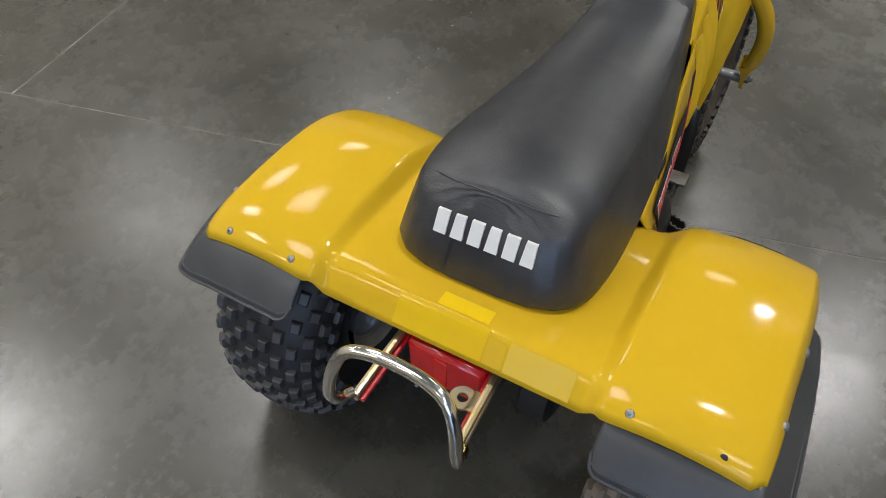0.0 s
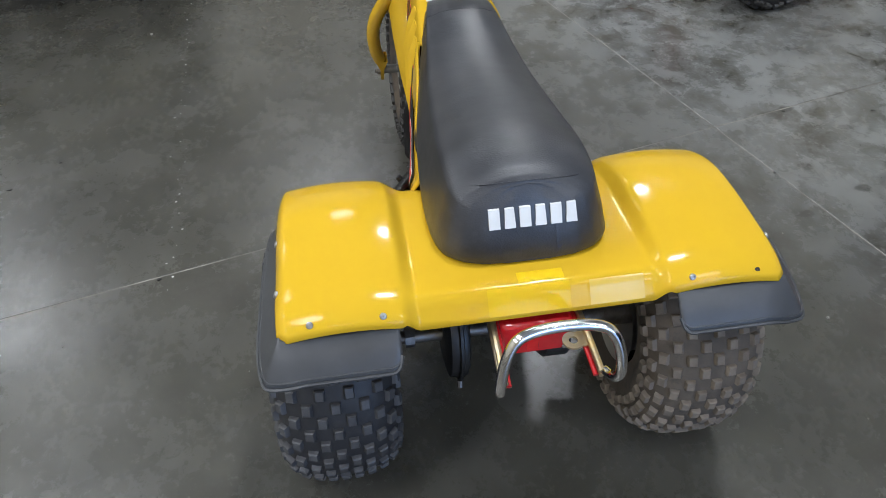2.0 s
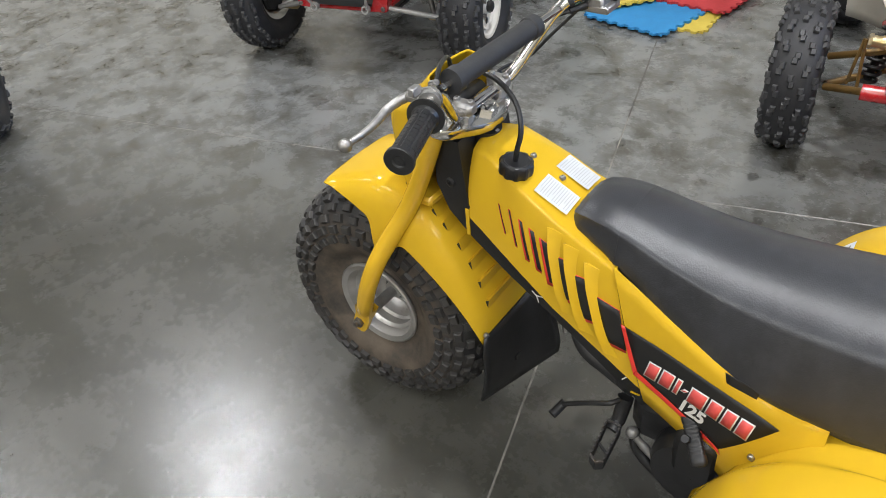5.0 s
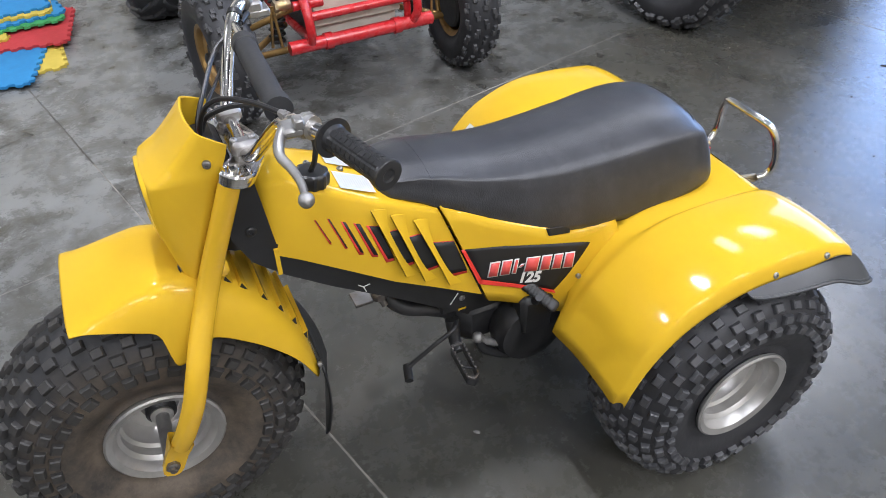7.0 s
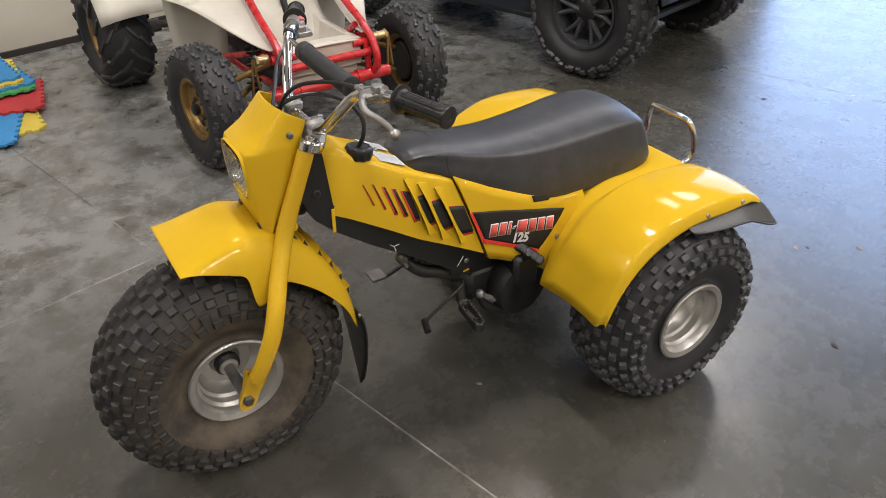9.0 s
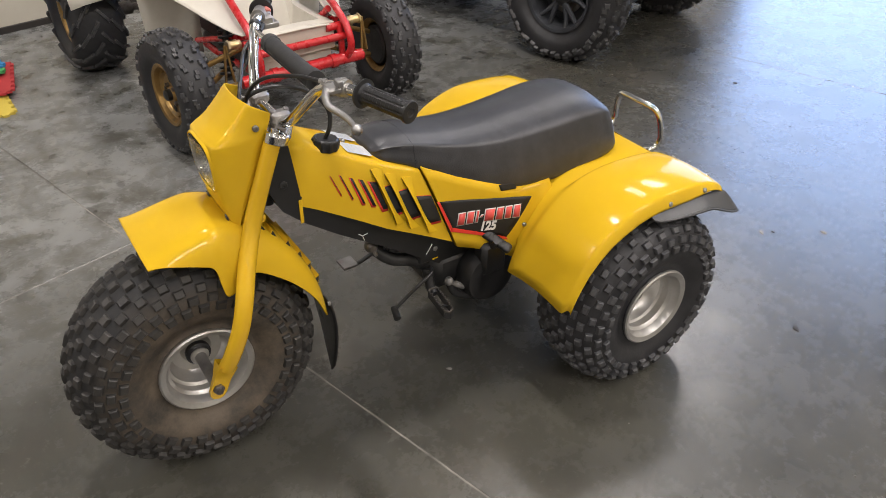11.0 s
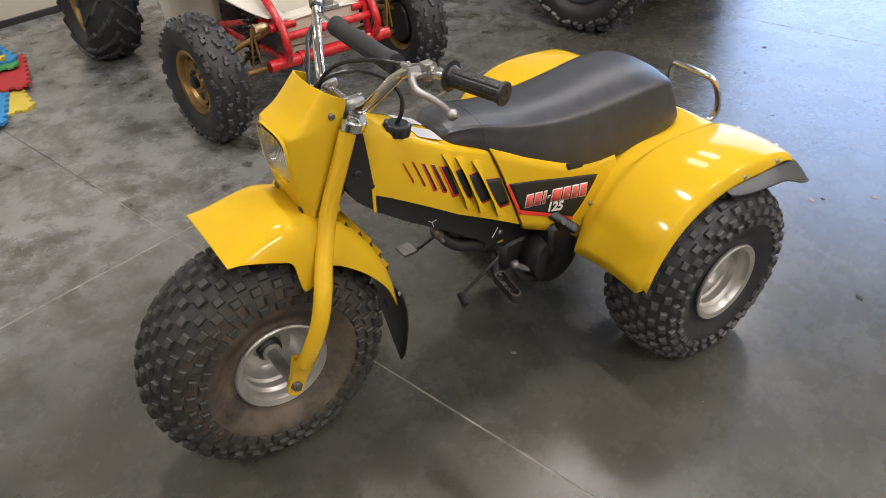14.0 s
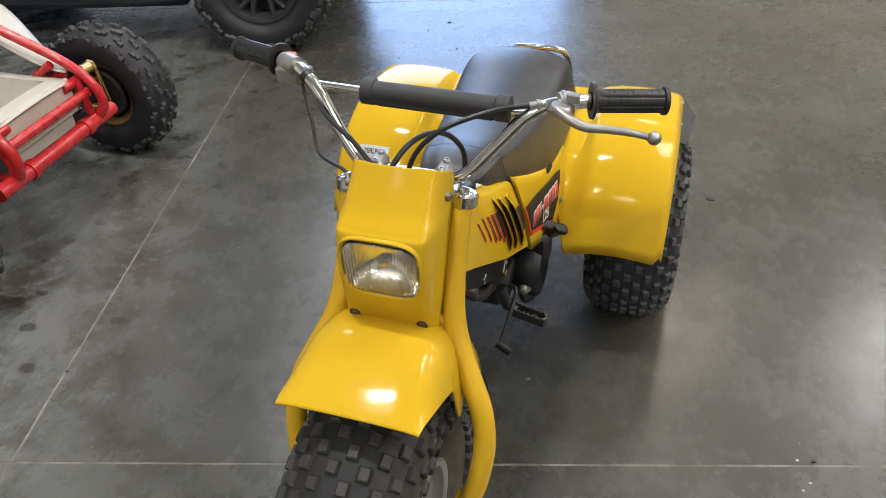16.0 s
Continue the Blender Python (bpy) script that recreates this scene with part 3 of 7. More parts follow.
def bolt(parent, p, m=None, r=0.006, direction=(0, 0, 1), material=None, name="screw"):
    d = Vector(direction).normalized()
    q = Vector((0, 1, 0)).rotation_difference(d).to_matrix().to_4x4()
    g = Geo().lathe([(r, -0.004), (r, 0.0015), (r * 0.75, 0.0032), (r * 0.35, 0.0036), (r * 0.3, 0.0014), (0.0003, 0.0014)], 12, Matrix.Translation(p) @ q)
    if m:
        g.turned(m)
    return part(name, g, material or ALUMINIUM, parent, sharp=25)


def even_rows(R, w, bead, n, span, sq=0.72):
    """Angles round the section whose knobs lie evenly across the tread."""
    rc, hh = (R + bead) / 2, (R - bead) / 2
    pts, acc = [], [0.0]
    for k in range(401):
        a = radians(-100 + 200 * k / 400)
        s, c = math.sin(a), math.cos(a)
        pts.append((a, w / 2 * math.copysign(abs(s) ** sq, s), rc + hh * math.copysign(abs(c) ** 0.8, c)))
        if k:
            acc.append(acc[-1] + math.hypot(pts[-1][1] - pts[-2][1], pts[-1][2] - pts[-2][2]))
    mid = acc[200]
    out = []
    for i in range(n):
        s = mid + span * (-0.5 + i / (n - 1))
        j = min(range(401), key=lambda q: abs(acc[q] - s))
        out.append((pts[j][0], i % 2))
    return out

# ---------------------------------------------------------------- the hall
U0, U1, N0, N1, HALL_H = -9.0, 10.5, -3.97, 7.5, 6.6
floor = thing("floor", RM, "polished grey concrete floor with sawn joints and stains", "floor", kind="structure")
ub = [U0 - 9, -5.84, -2.54, 0.76, 3.95, 7.2, U1]
nb = [N0, -1.262, 1.712, 4.7, N1]
GAP = 0.0018


def slab(u0, u1, n0, n1):
    g = Geo()
    c = 0.002
    rows = []
    for z, s in ((-0.1, 0), (-c, 0), (0.0, c)):
        rows.append([(u0 + GAP + s, n0 + GAP + s, z), (u1 - GAP - s, n0 + GAP + s, z), (u1 - GAP - s, n1 - GAP - s, z), (u0 + GAP + s, n1 - GAP - s, z)])
    g.sheet(rows, closed=True)
    k = len(g.v)
    g.f.append((k - 4, k - 3, k - 2, k - 1))
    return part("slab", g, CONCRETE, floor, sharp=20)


for i in range(len(ub) - 1):
    cuts = [b for b in nb if not (b == 1.712 and ub[i] < 0.7)]
    for n0, n1 in zip(cuts[:-1], cuts[1:]):
        slab(ub[i], ub[i + 1], n0, n1)
part("joint_filler", Geo().block(((U0 - 9 + U1) / 2, (N0 + N1) / 2, -0.0512), (U1 - U0 + 9, N1 - N0, 0.1), 0.01), FILLER, floor, "pale filler in the sawn joints")
part("joint_filler", Geo().block(((U0 - 9 + U1) / 2, (N0 - 1.80) / 2, -0.0509), (U1 - U0 + 9, -1.80 - N0, 0.1), 0.01), FILLER_DARK, floor, "dirty filler in the joints along the wall")


def wall(name, u0, u1, n0, n1, z0=0.0, z1=HALL_H):
    g = Geo().block(((u0 + u1) / 2, (n0 + n1) / 2, (z0 + z1) / 2), (u1 - u0, n1 - n0, z1 - z0), 0.01)
    return tagged(part(name, g, WALL_PAINT, m=RM), "cream painted wall of the hall", "wall", kind="structure")


wall("wall_south", U0 - 0.2, U1 + 0.2, N0 - 0.2, N0, 0.0, 2.6)
# unseen darker upper wall, added to weaken the wall's reflection in the floor
part("cladding", Geo().block(((U0 + U1) / 2, N0 - 0.1, (2.6 + HALL_H) / 2), (U1 - U0 + 0.4, 0.2, HALL_H - 2.6), 0.01), ADDED_GREY, bpy.data.objects["wall_south"], "unseen darker upper wall, added to dim its floor reflection")
wall("wall_north", U0 - 0.2, U1 + 0.2, N1, N1 + 0.2)
wall("wall_east", U1, U1 + 0.2, N0, N1)
DOOR0, DOOR1, DOORH = -2.80, 1.20, 5.05
wall("wall_west", U0 - 0.2, U0, N0, DOOR0)
wall("wall_west", U0 - 0.2, U0, DOOR1, N1)
wall("wall_west", U0 - 0.2, U0, DOOR0, DOOR1, DOORH, HALL_H)
tagged(part("ceiling", Geo().block(((U0 + U1) / 2, (N0 + N1) / 2, HALL_H + 0.1), (U1 - U0 + 0.4, N1 - N0 + 0.4, 0.2), 0.01), CEILING, m=RM), "white sheet ceiling", "ceiling", kind="structure")
tagged(part("baseboard", Geo().block(((U0 + U1) / 2, N0 + 0.008, 0.02), (U1 - U0, 0.016, 0.04), 0.2), BASEBOARD, m=RM), "dark baseboard along the cream wall", "baseboard", kind="structure")
frame_g = Geo().block((U0, DOOR0 + 0.05, DOORH / 2), (0.24, 0.1, DOORH), 0.1).block((U0, DOOR1 - 0.05, DOORH / 2), (0.24, 0.1, DOORH), 0.1).block((U0, (DOOR0 + DOOR1) / 2, DOORH + 0.05), (0.24, DOOR1 - DOOR0, 0.1), 0.1)
tagged(part("door_1", frame_g, DOOR_STEEL, m=RM), "steel frame of the open roller door", "door", kind="structure")



def ceiling_light(m, sx, sy, glow_mat, label):
    ob = thing("ceiling_light", m, label, "ceiling light", "ceiling lights")
    part("housing", Geo().block((0, 0, 0.03), (sx + 0.08, sy + 0.08, 0.05), 0.2), CEILING, ob)
    for y in (-0.4 * sy, 0.4 * sy):
        part("hanger", Geo().tube([(0, y, 0.05), (0, y, HALL_H - LAMP_Z + 0.002)], 0.004, 6), STEEL, ob)
    part("diffuser", Geo().block((0, 0, -0.015), (sx, sy, 0.03), 0.3), glow_mat, ob, "lit diffuser")
    return ob


strip, panel = None, None
for u, n, w in LAMPS:
    m = RM @ pose(u, n, LAMP_Z)
    if (u, n) in STRIPS:
        strip = copy_thing(strip, m) if strip else ceiling_light(m, 0.12, 0.66, TUBE_GLOW, "white strip lamp hung under the ceiling")
    else:
        panel = copy_thing(panel, m) if panel else ceiling_light(m, 1.24, 1.24, PANEL_GLOW, "unseen ceiling lamp, widened to a square white panel")

# ---------------------------------------------------------------- the three-wheeler
# x runs forward, y to its left, from the ground under the rear axle
trike = thing("three_wheeler", pose(0, 0, 0, 0, 0, 1.2), "yellow three-wheeled off-road trike with black seat on concrete floor", "three-wheeler")
LEAN = Matrix.Translation((0, 0, 0.55)) @ pose(0, 0, 0, -1.0) @ Matrix.Translation((0, 0, -0.55))


def body(name, geo, material, label="", parent=None, **kw):
    return part(name, geo.turned(LEAN), material, parent or trike, label, **kw)


# --- wheels
FX, FZ = 1.112, 0.293
front_wheel = part("front_wheel", rim_geo(0.100, 0.088, 0.0, 0.022, 0.03), RIM_SILVER, trike, "dusty silver steel wheel", m=pose(FX, 0, FZ))
tyre(front_wheel, RUBBER_FRONT, "knobbly balloon tyre with brown dust on the sidewall", 0.283, 0.210, 0.103, FZ, even_rows(0.283, 0.210, 0.103, 14, 0.318, 1.0), 32, (0.0222, 0.0182), 0.0088, seed=3, squareness=1.0, seat=0.078, knob_mat=KNOB_DUSTY)
part("axle", Geo().tube([(0, -0.152, 0), (0, 0.152, 0)], 0.0135, 16), ALUMINIUM, front_wheel)
part("hub", Geo().lathe([(0.030, 0.0), (0.030, 0.020), (0.024, 0.026), (0.012, 0.026)], 20), ENGINE, front_wheel)

for side, stuff_mat, tag in ((1, RUBBER, "black knobbly balloon tyre"), (-1, RUBBER_DUSTY, "knobbly balloon tyre brown with dried dust")):
    w = part("rear_wheel", rim_geo(0.101, 0.107, 0.02, 0.026, 0.035), RIM_SILVER, trike, "silver steel wheel", m=pose(0.02, side * 0.357, 0.245, 0, 0, 0 if side > 0 else 180))
    tyre(w, stuff_mat, tag, 0.260, 0.224, 0.104, 0.245, even_rows(0.260, 0.224, 0.104, 13, 0.305, 0.8), 30, (0.0210, 0.0175), 0.0088, seed=5 + side, squareness=0.8, seat=0.097, knob_mat=KNOB if side > 0 else KNOB_TAN)
    part("rim_back", Geo().lathe([(0.089, -0.092), (0.084, -0.080), (0.080, -0.040), (0.070, -0.030), (0.030, -0.026)], 36), RIM_SILVER, w, "dull silver back of the wheel")
    part("hub_nut", Geo().lathe([(0.017, 0.03), (0.017, 0.045), (0.008, 0.05), (0.0005, 0.05)], 6), STEEL, w)

# --- rear fender moulding
POD = [(-0.209, 0.539), (-0.206, 0.545), (-0.194, 0.555), (-0.172, 0.566), (-0.145, 0.5745), (-0.08, 0.583), (0.0, 0.587), (0.07, 0.584), (0.13, 0.569), (0.20, 0.535), (0.255, 0.482), (0.29, 0.42), (0.318, 0.338)]
VALLEY = [(-0.200, 0.510), (-0.190, 0.523), (-0.170, 0.548), (-0.145, 0.553), (0.0, 0.553), (0.08, 0.55), (0.13, 0.537), (0.18, 0.51), (0.23, 0.452), (0.28, 0.375), (0.31, 0.325)]


def fender_z(x, y):
    a = abs(y)
    k = smooth01(0.10, 0.22, x)
    w = smooth01(0.202 - 0.026 * k, 0.230 + 0.012 * k, a)
    z = curve_at(VALLEY, x) * (1 - w) + curve_at(POD, x) * w
    z -= 0.010 * w * ((a - 0.32) / 0.1) ** 2
    if a > 0.416:
        z -= (0.012 + 0.016 * smooth01(-0.18, -0.05, x)) * ((a - 0.416) / 0.018) ** 2.0
    return z


rows = []
half_y = [0.01 * k for k in range(17)] + [0.168 + 0.005 * k for k in range(6)] + [0.198 + 0.004 * k for k in range(10)] + [0.245 + 0.0125 * k for k in range(14)] + [0.416 + 0.002 * k for k in range(10)]
ys = [-y for y in reversed(half_y[1:])] + half_y
for i in range(57):
    row = []
    for y in ys:
        a = abs(y)
        x1 = 0.318 - 0.05 * smooth01(0.2, 0.168, a) - 0.11 * smooth01(0.168, 0.14, a)
        x1 -= 0.012 * smooth01(0.412, 0.434, a)
        x0 = -0.2000 - 0.010 * smooth01(0.20, 0.24, a) + 0.012 * smooth01(0.416, 0.434, a)
        x = x0 + (x1 - x0) * i / 56
        row.append((x, y, fender_z(x, y)))
    rows.append(row)
fender = body("rear_fender", Geo().sheet(rows), YELLOW, "glossy yellow plastic rear fender", thick=0.005, sharp=60)
for y in (0.38, 0.262, -0.264):
    bolt(fender, (-0.197, y, fender_z(-0.197, y) + 0.002), LEAN, 0.0062, (-0.75, 0, 0.6))
for x in (-0.122, 0.006):
    for s in (1, -1):
        bolt(fender, (x, s * 0.433, 0.556), LEAN, 0.0065, (0, s * 0.9, 0.35))
part("screw_hole", Geo().lathe([(0.0048, 0), (0.0003, 0.0006)], 10, Matrix.Translation((-0.1985, -0.38, fender_z(-0.1985, -0.38) + 0.0032)) @ pose(0, 0, 0, 0, 0, 0) @ Vector((0, 1, 0)).rotation_difference(Vector((-0.75, 0, 0.6))).to_matrix().to_4x4()).turned(LEAN), DECAL_BLACK, fender)
# faded rectangles on the rear lip, where stickers were
# the two palest marks also carry the lip's door sheen in their colour
for y0, y1, xa, xb, mt in ((0.03, -0.05, -0.163, -0.14, FRESH), (0.086, -0.056, -0.1985, -0.168, PATCH), (-0.058, -0.086, -0.1985, -0.176, PALE), (-0.090, -0.186, -0.1985, -0.172, WHITISH)):
    rr = [[(xa + (xb - xa) * i / 6, y0 + (y1 - y0) * j / 8, fender_z(xa + (xb - xa) * i / 6, y0 + (y1 - y0) * j / 8) + (0.0034 if xa > -0.17 else 0.0052)) for j in range(9)] for i in range(7)]
    body("sticker_mark", Geo().sheet(rr), mt, "faded patch of a lost sticker", parent=fender)

# --- mud flaps at the back
for s in (1, -1):
    rows = []
    for k in range(81):
        t = k / 80
        q = max(0.0, (t - 0.5) / 0.5)                   # along the outer side
        c = smooth01(0.40, 0.66, t)                     # round the corner
        wb, ws = math.cos(c * math.pi / 2), math.sin(c * math.pi / 2)
        x0 = -0.200 + 0.285 * max(0, q - 0.04)
        y0 = 0.238 + 0.192 * min(1, t / 0.5)
        z0 = 0.533 + 0.010 * smooth01(0.5, 0.7, t)
        tip = (1 - q) ** 0.28
        lift = 0.5 * (1 - math.sqrt(1 - (1 - t / 0.05) ** 2)) * 0.35 if t < 0.05 else 0.0
        row = []
        for j in range(10):
            v = j / 9
            x = x0 - 0.056 * wb * v ** 0.92 * (1 - lift * 2)
            y = y0 + 0.040 * ws * tip * v ** 0.9 + 0.010 * math.sin(math.pi * c) * v
            z = z0 - (0.056 * wb * v ** 1.2 + 0.030 * ws * tip * v) * (1 - lift * 2)
            row.append((x, s * y, z))
        rows.append(row)
    flap_r = body("mud_flap", Geo().sheet(rows), BLACK_FLAP, "scuffed black rubber mud flap", thick=0.004, sharp=60)
    for jj, rad in ((9, 0.0034), (8, 0.0022)):
        body("flap_rim", Geo().tube([(r[jj][0] - 0.001, r[jj][1], r[jj][2] + 0.001) for r in rows[(0 if jj == 9 else 1):-1]], rad, 6), BLACK_FLAP, parent=flap_r)

# --- seat
SEAT = [(0.640, 0.040, 0.028, 0.697, 0.703, 0), (0.634, 0.058, 0.046, 0.692, 0.714, 0), (0.618, 0.072, 0.058, 0.686, 0.725, 0), (0.585, 0.081, 0.066, 0.675, 0.730, 0),
        (0.54, 0.092, 0.074, 0.652, 0.727, 0), (0.45, 0.113, 0.087, 0.603, 0.710, 0), (0.36, 0.131, 0.099, 0.561, 0.700, 0), (0.27, 0.145, 0.110, 0.537, 0.699, 0),
        (0.15, 0.155, 0.119, 0.530, 0.706, 0), (0.06, 0.160, 0.124, 0.536, 0.713, 0), (0.0, 0.160, 0.124, 0.545, 0.711, 0.0), (-0.05, 0.155, 0.120, 0.553, 0.703, 0.010),
        (-0.082, 0.144, 0.110, 0.558, 0.694, 0.024), (-0.103, 0.122, 0.092, 0.560, 0.688, 0.038), (-0.114, 0.092, 0.068, 0.561, 0.684, 0.046), (-0.118, 0.05, 0.035, 0.561, 0.682, 0.050)]
dense = []
for i in range(len(SEAT) - 1):
    for k in range(4):
        t = k / 4
        q = []
        for c in range(6):
            a, b, d, e = (SEAT[max(0, min(len(SEAT) - 1, i + o))][c] for o in (-1, 0, 1, 2))
            q.append(b + (d - b) * t if c == 0 else 0.5 * (2 * b + (d - a) * t + (2 * a - 5 * b + 4 * d - e) * t * t + (3 * b - a - 3 * d + e) * t ** 3))
        dense.append(q)
dense.append(list(SEAT[-1]))


def seat_ring(st):
    x, wb, wt, zb, zt, lean = st
    h = zt - zb
    half = [(wb - 0.012, 0.0), (wb - 0.002, 0.04), (wb, 0.14), (wb - (wb - wt) * 0.32, 0.42), (wb - (wb - wt) * 0.60, 0.64), (wt + 0.0075, 0.785), (wt + 0.0045, 0.825), (wt - 0.003, 0.862), (wt - 0.013, 0.892), (wt * 0.70, 0.955), (wt * 0.36, 1.008), (0, 1.025)]
    pts = [(max(0.0, y), f) for y, f in half]
    pts += [(-y, f) for y, f in reversed(pts[:-1])]
    return [(x + lean * max(0, f) ** 2.5, y, zb + h * f) for y, f in pts]


g = Geo().sheet([seat_ring(s) for s in dense])
k = len(seat_ring(dense[0]))
g.f.append(tuple(range(k)))
g.f.append(tuple(range(len(g.v) - 1, len(g.v) - 1 - k, -1)))
seat = body("seat", g, LEATHER, "worn black grained vinyl saddle", sharp=55)
# seams and white mark on the back of the saddle
for xs in (0.535,):
    st = min(dense, key=lambda s: abs(s[0] - xs))
    body("seam", Geo().tube([(p[0], p[1] * 1.004, p[2] + 0.0006) for p in seat_ring(st)], 0.0004, 6), LEATHER, parent=seat)
body("seam", Geo().tube([(-0.066 + 0.035 * (abs(y) / 0.12) ** 4, y, 0.6945 - 0.018 * (abs(y) / 0.12) ** 3) for y in (-0.119 + 0.238 * i / 16 for i in range(17))], 0.0009, 6), LEATHER, parent=seat)


for i in range(6):
    y = 0.061 - 0.0265 * i
    g = Geo()
    poly = []
    for zz, ww in ((0.630, 0.0095), (0.659, 0.0078 if i % 2 else 0.0095)):
        x = -0.1185 + 0.050 * ((zz - 0.561) / 0.124) ** 2.5 + 0.5 * max(0, abs(y) - 0.035) ** 2.1
        poly.append([(x - 0.0016, y + ww, zz), (x - 0.0016, y - ww, zz), (x + 0.012, y - ww, zz), (x + 0.012, y + ww, zz)])
    g.sheet(poly, closed=True)
    g.f.append((3, 2, 1, 0))
    g.f.append((4, 5, 6, 7))
    body("white_mark", g, DECAL_WHITE, "white printed block on the saddle", parent=seat)

# --- tank cover and side panels
TANK = [(0.848, 0.044, 0.770, 0.078, 0.655), (0.836, 0.056, 0.781, 0.084, 0.645), (0.80, 0.066, 0.781, 0.092, 0.628), (0.755, 0.077, 0.757, 0.101, 0.603),
        (0.71, 0.084, 0.735, 0.109, 0.577), (0.65, 0.088, 0.706, 0.118, 0.532), (0.59, 0.094, 0.682, 0.125, 0.484), (0.532, 0.101, 0.656, 0.130, 0.434)]
PANEL = [(0.528, 0.103, 0.662, 0.134, 0.418), (0.49, 0.108, 0.64, 0.138, 0.404), (0.45, 0.114, 0.615, 0.142, 0.388), (0.40, 0.124, 0.592, 0.148, 0.366), (0.36, 0.131, 0.575, 0.155, 0.350),
         (0.32, 0.136, 0.56, 0.165, 0.335), (0.28, 0.139, 0.548, 0.178, 0.327), (0.24, 0.142, 0.545, 0.184, 0.365), (0.20, 0.145, 0.545, 0.188, 0.43), (0.165, 0.148, 0.545, 0.192, 0.47)]


SKIN = TANK[:-1] + PANEL[1:]


def seam_shift(x, z):
    """How far the slanted seam between tank cover and side panel moves a point along."""
    d = -0.36 * (0.654 - z) + 0.003
    return d * (smooth01(0.72, 0.532, x) if x > 0.53 else max(0.0, (x - 0.165) / 0.363))


def at_station(tab, x):
    for a, b in zip(tab[:-1], tab[1:]):
        if b[0] <= x <= a[0]:
            t = (x - b[0]) / (a[0] - b[0])
            return [a[i] * t + b[i] * (1 - t) for i in range(5)]
    return tab[0] if x > tab[0][0] else tab[-1]


def side_y(x, z, off=0.0):
    _, wt, zt, wb, zb = at_station(SKIN, x)
    f = (zt - 0.012 - z) / (zt - 0.012 - zb)
    f = min(1.05, max(-0.05, f))
    return wt + (wb - wt) * f + 0.006 * math.sin(math.pi * min(1, max(0, f))) + off


def panel_y(x, z, off=0.0):
    st = x + 0.003
    for _ in range(6):
        st = x + 0.003 - seam_shift(min(0.528, max(0.165, st)), z)
    _, wt, zt, wb, zb = at_station(PANEL, st)
    i = (z - zb) / (zt - zb)
    return wt + (wb - wt) * (1 - i) + 0.006 * math.sin(math.pi * min(1, max(0, i))) + 0.002 + off


def tank_y(x, z, off=0.0):
    st = x
    for _ in range(6):
        st = x - seam_shift(min(0.848, max(0.532, st)), z)
    _, wt, zt, wb, zb = at_station(TANK, st)
    i = (z - zb) / (zt - 0.012 - zb)
    return wt + (wb - wt) * (1 - i) + 0.006 * math.sin(math.pi * min(1, max(0, i))) + off


def top_z(x, y):
    _, wt, zt, _, _ = at_station(TANK, x)
    return zt + 0.007 * (1 - (y / wt) ** 2)


def tank_ring(st):
    x, wt, zt, wb, zb = st
    half = []
    for i in range(7):
        z = zb + (zt - 0.012 - zb) * i / 6
        half.append((wt + (wb - wt) * (1 - i / 6) + 0.006 * math.sin(math.pi * i / 6), z))
    half += [(wt - 0.003, zt - 0.006), (wt - 0.010, zt - 0.001), (wt * 0.6, zt + 0.0045), (0, zt + 0.007)]
    return [(x + seam_shift(x, z), y, z) for y, z in half] + [(x + seam_shift(x, z), -y, z) for y, z in reversed(half[:-1])]


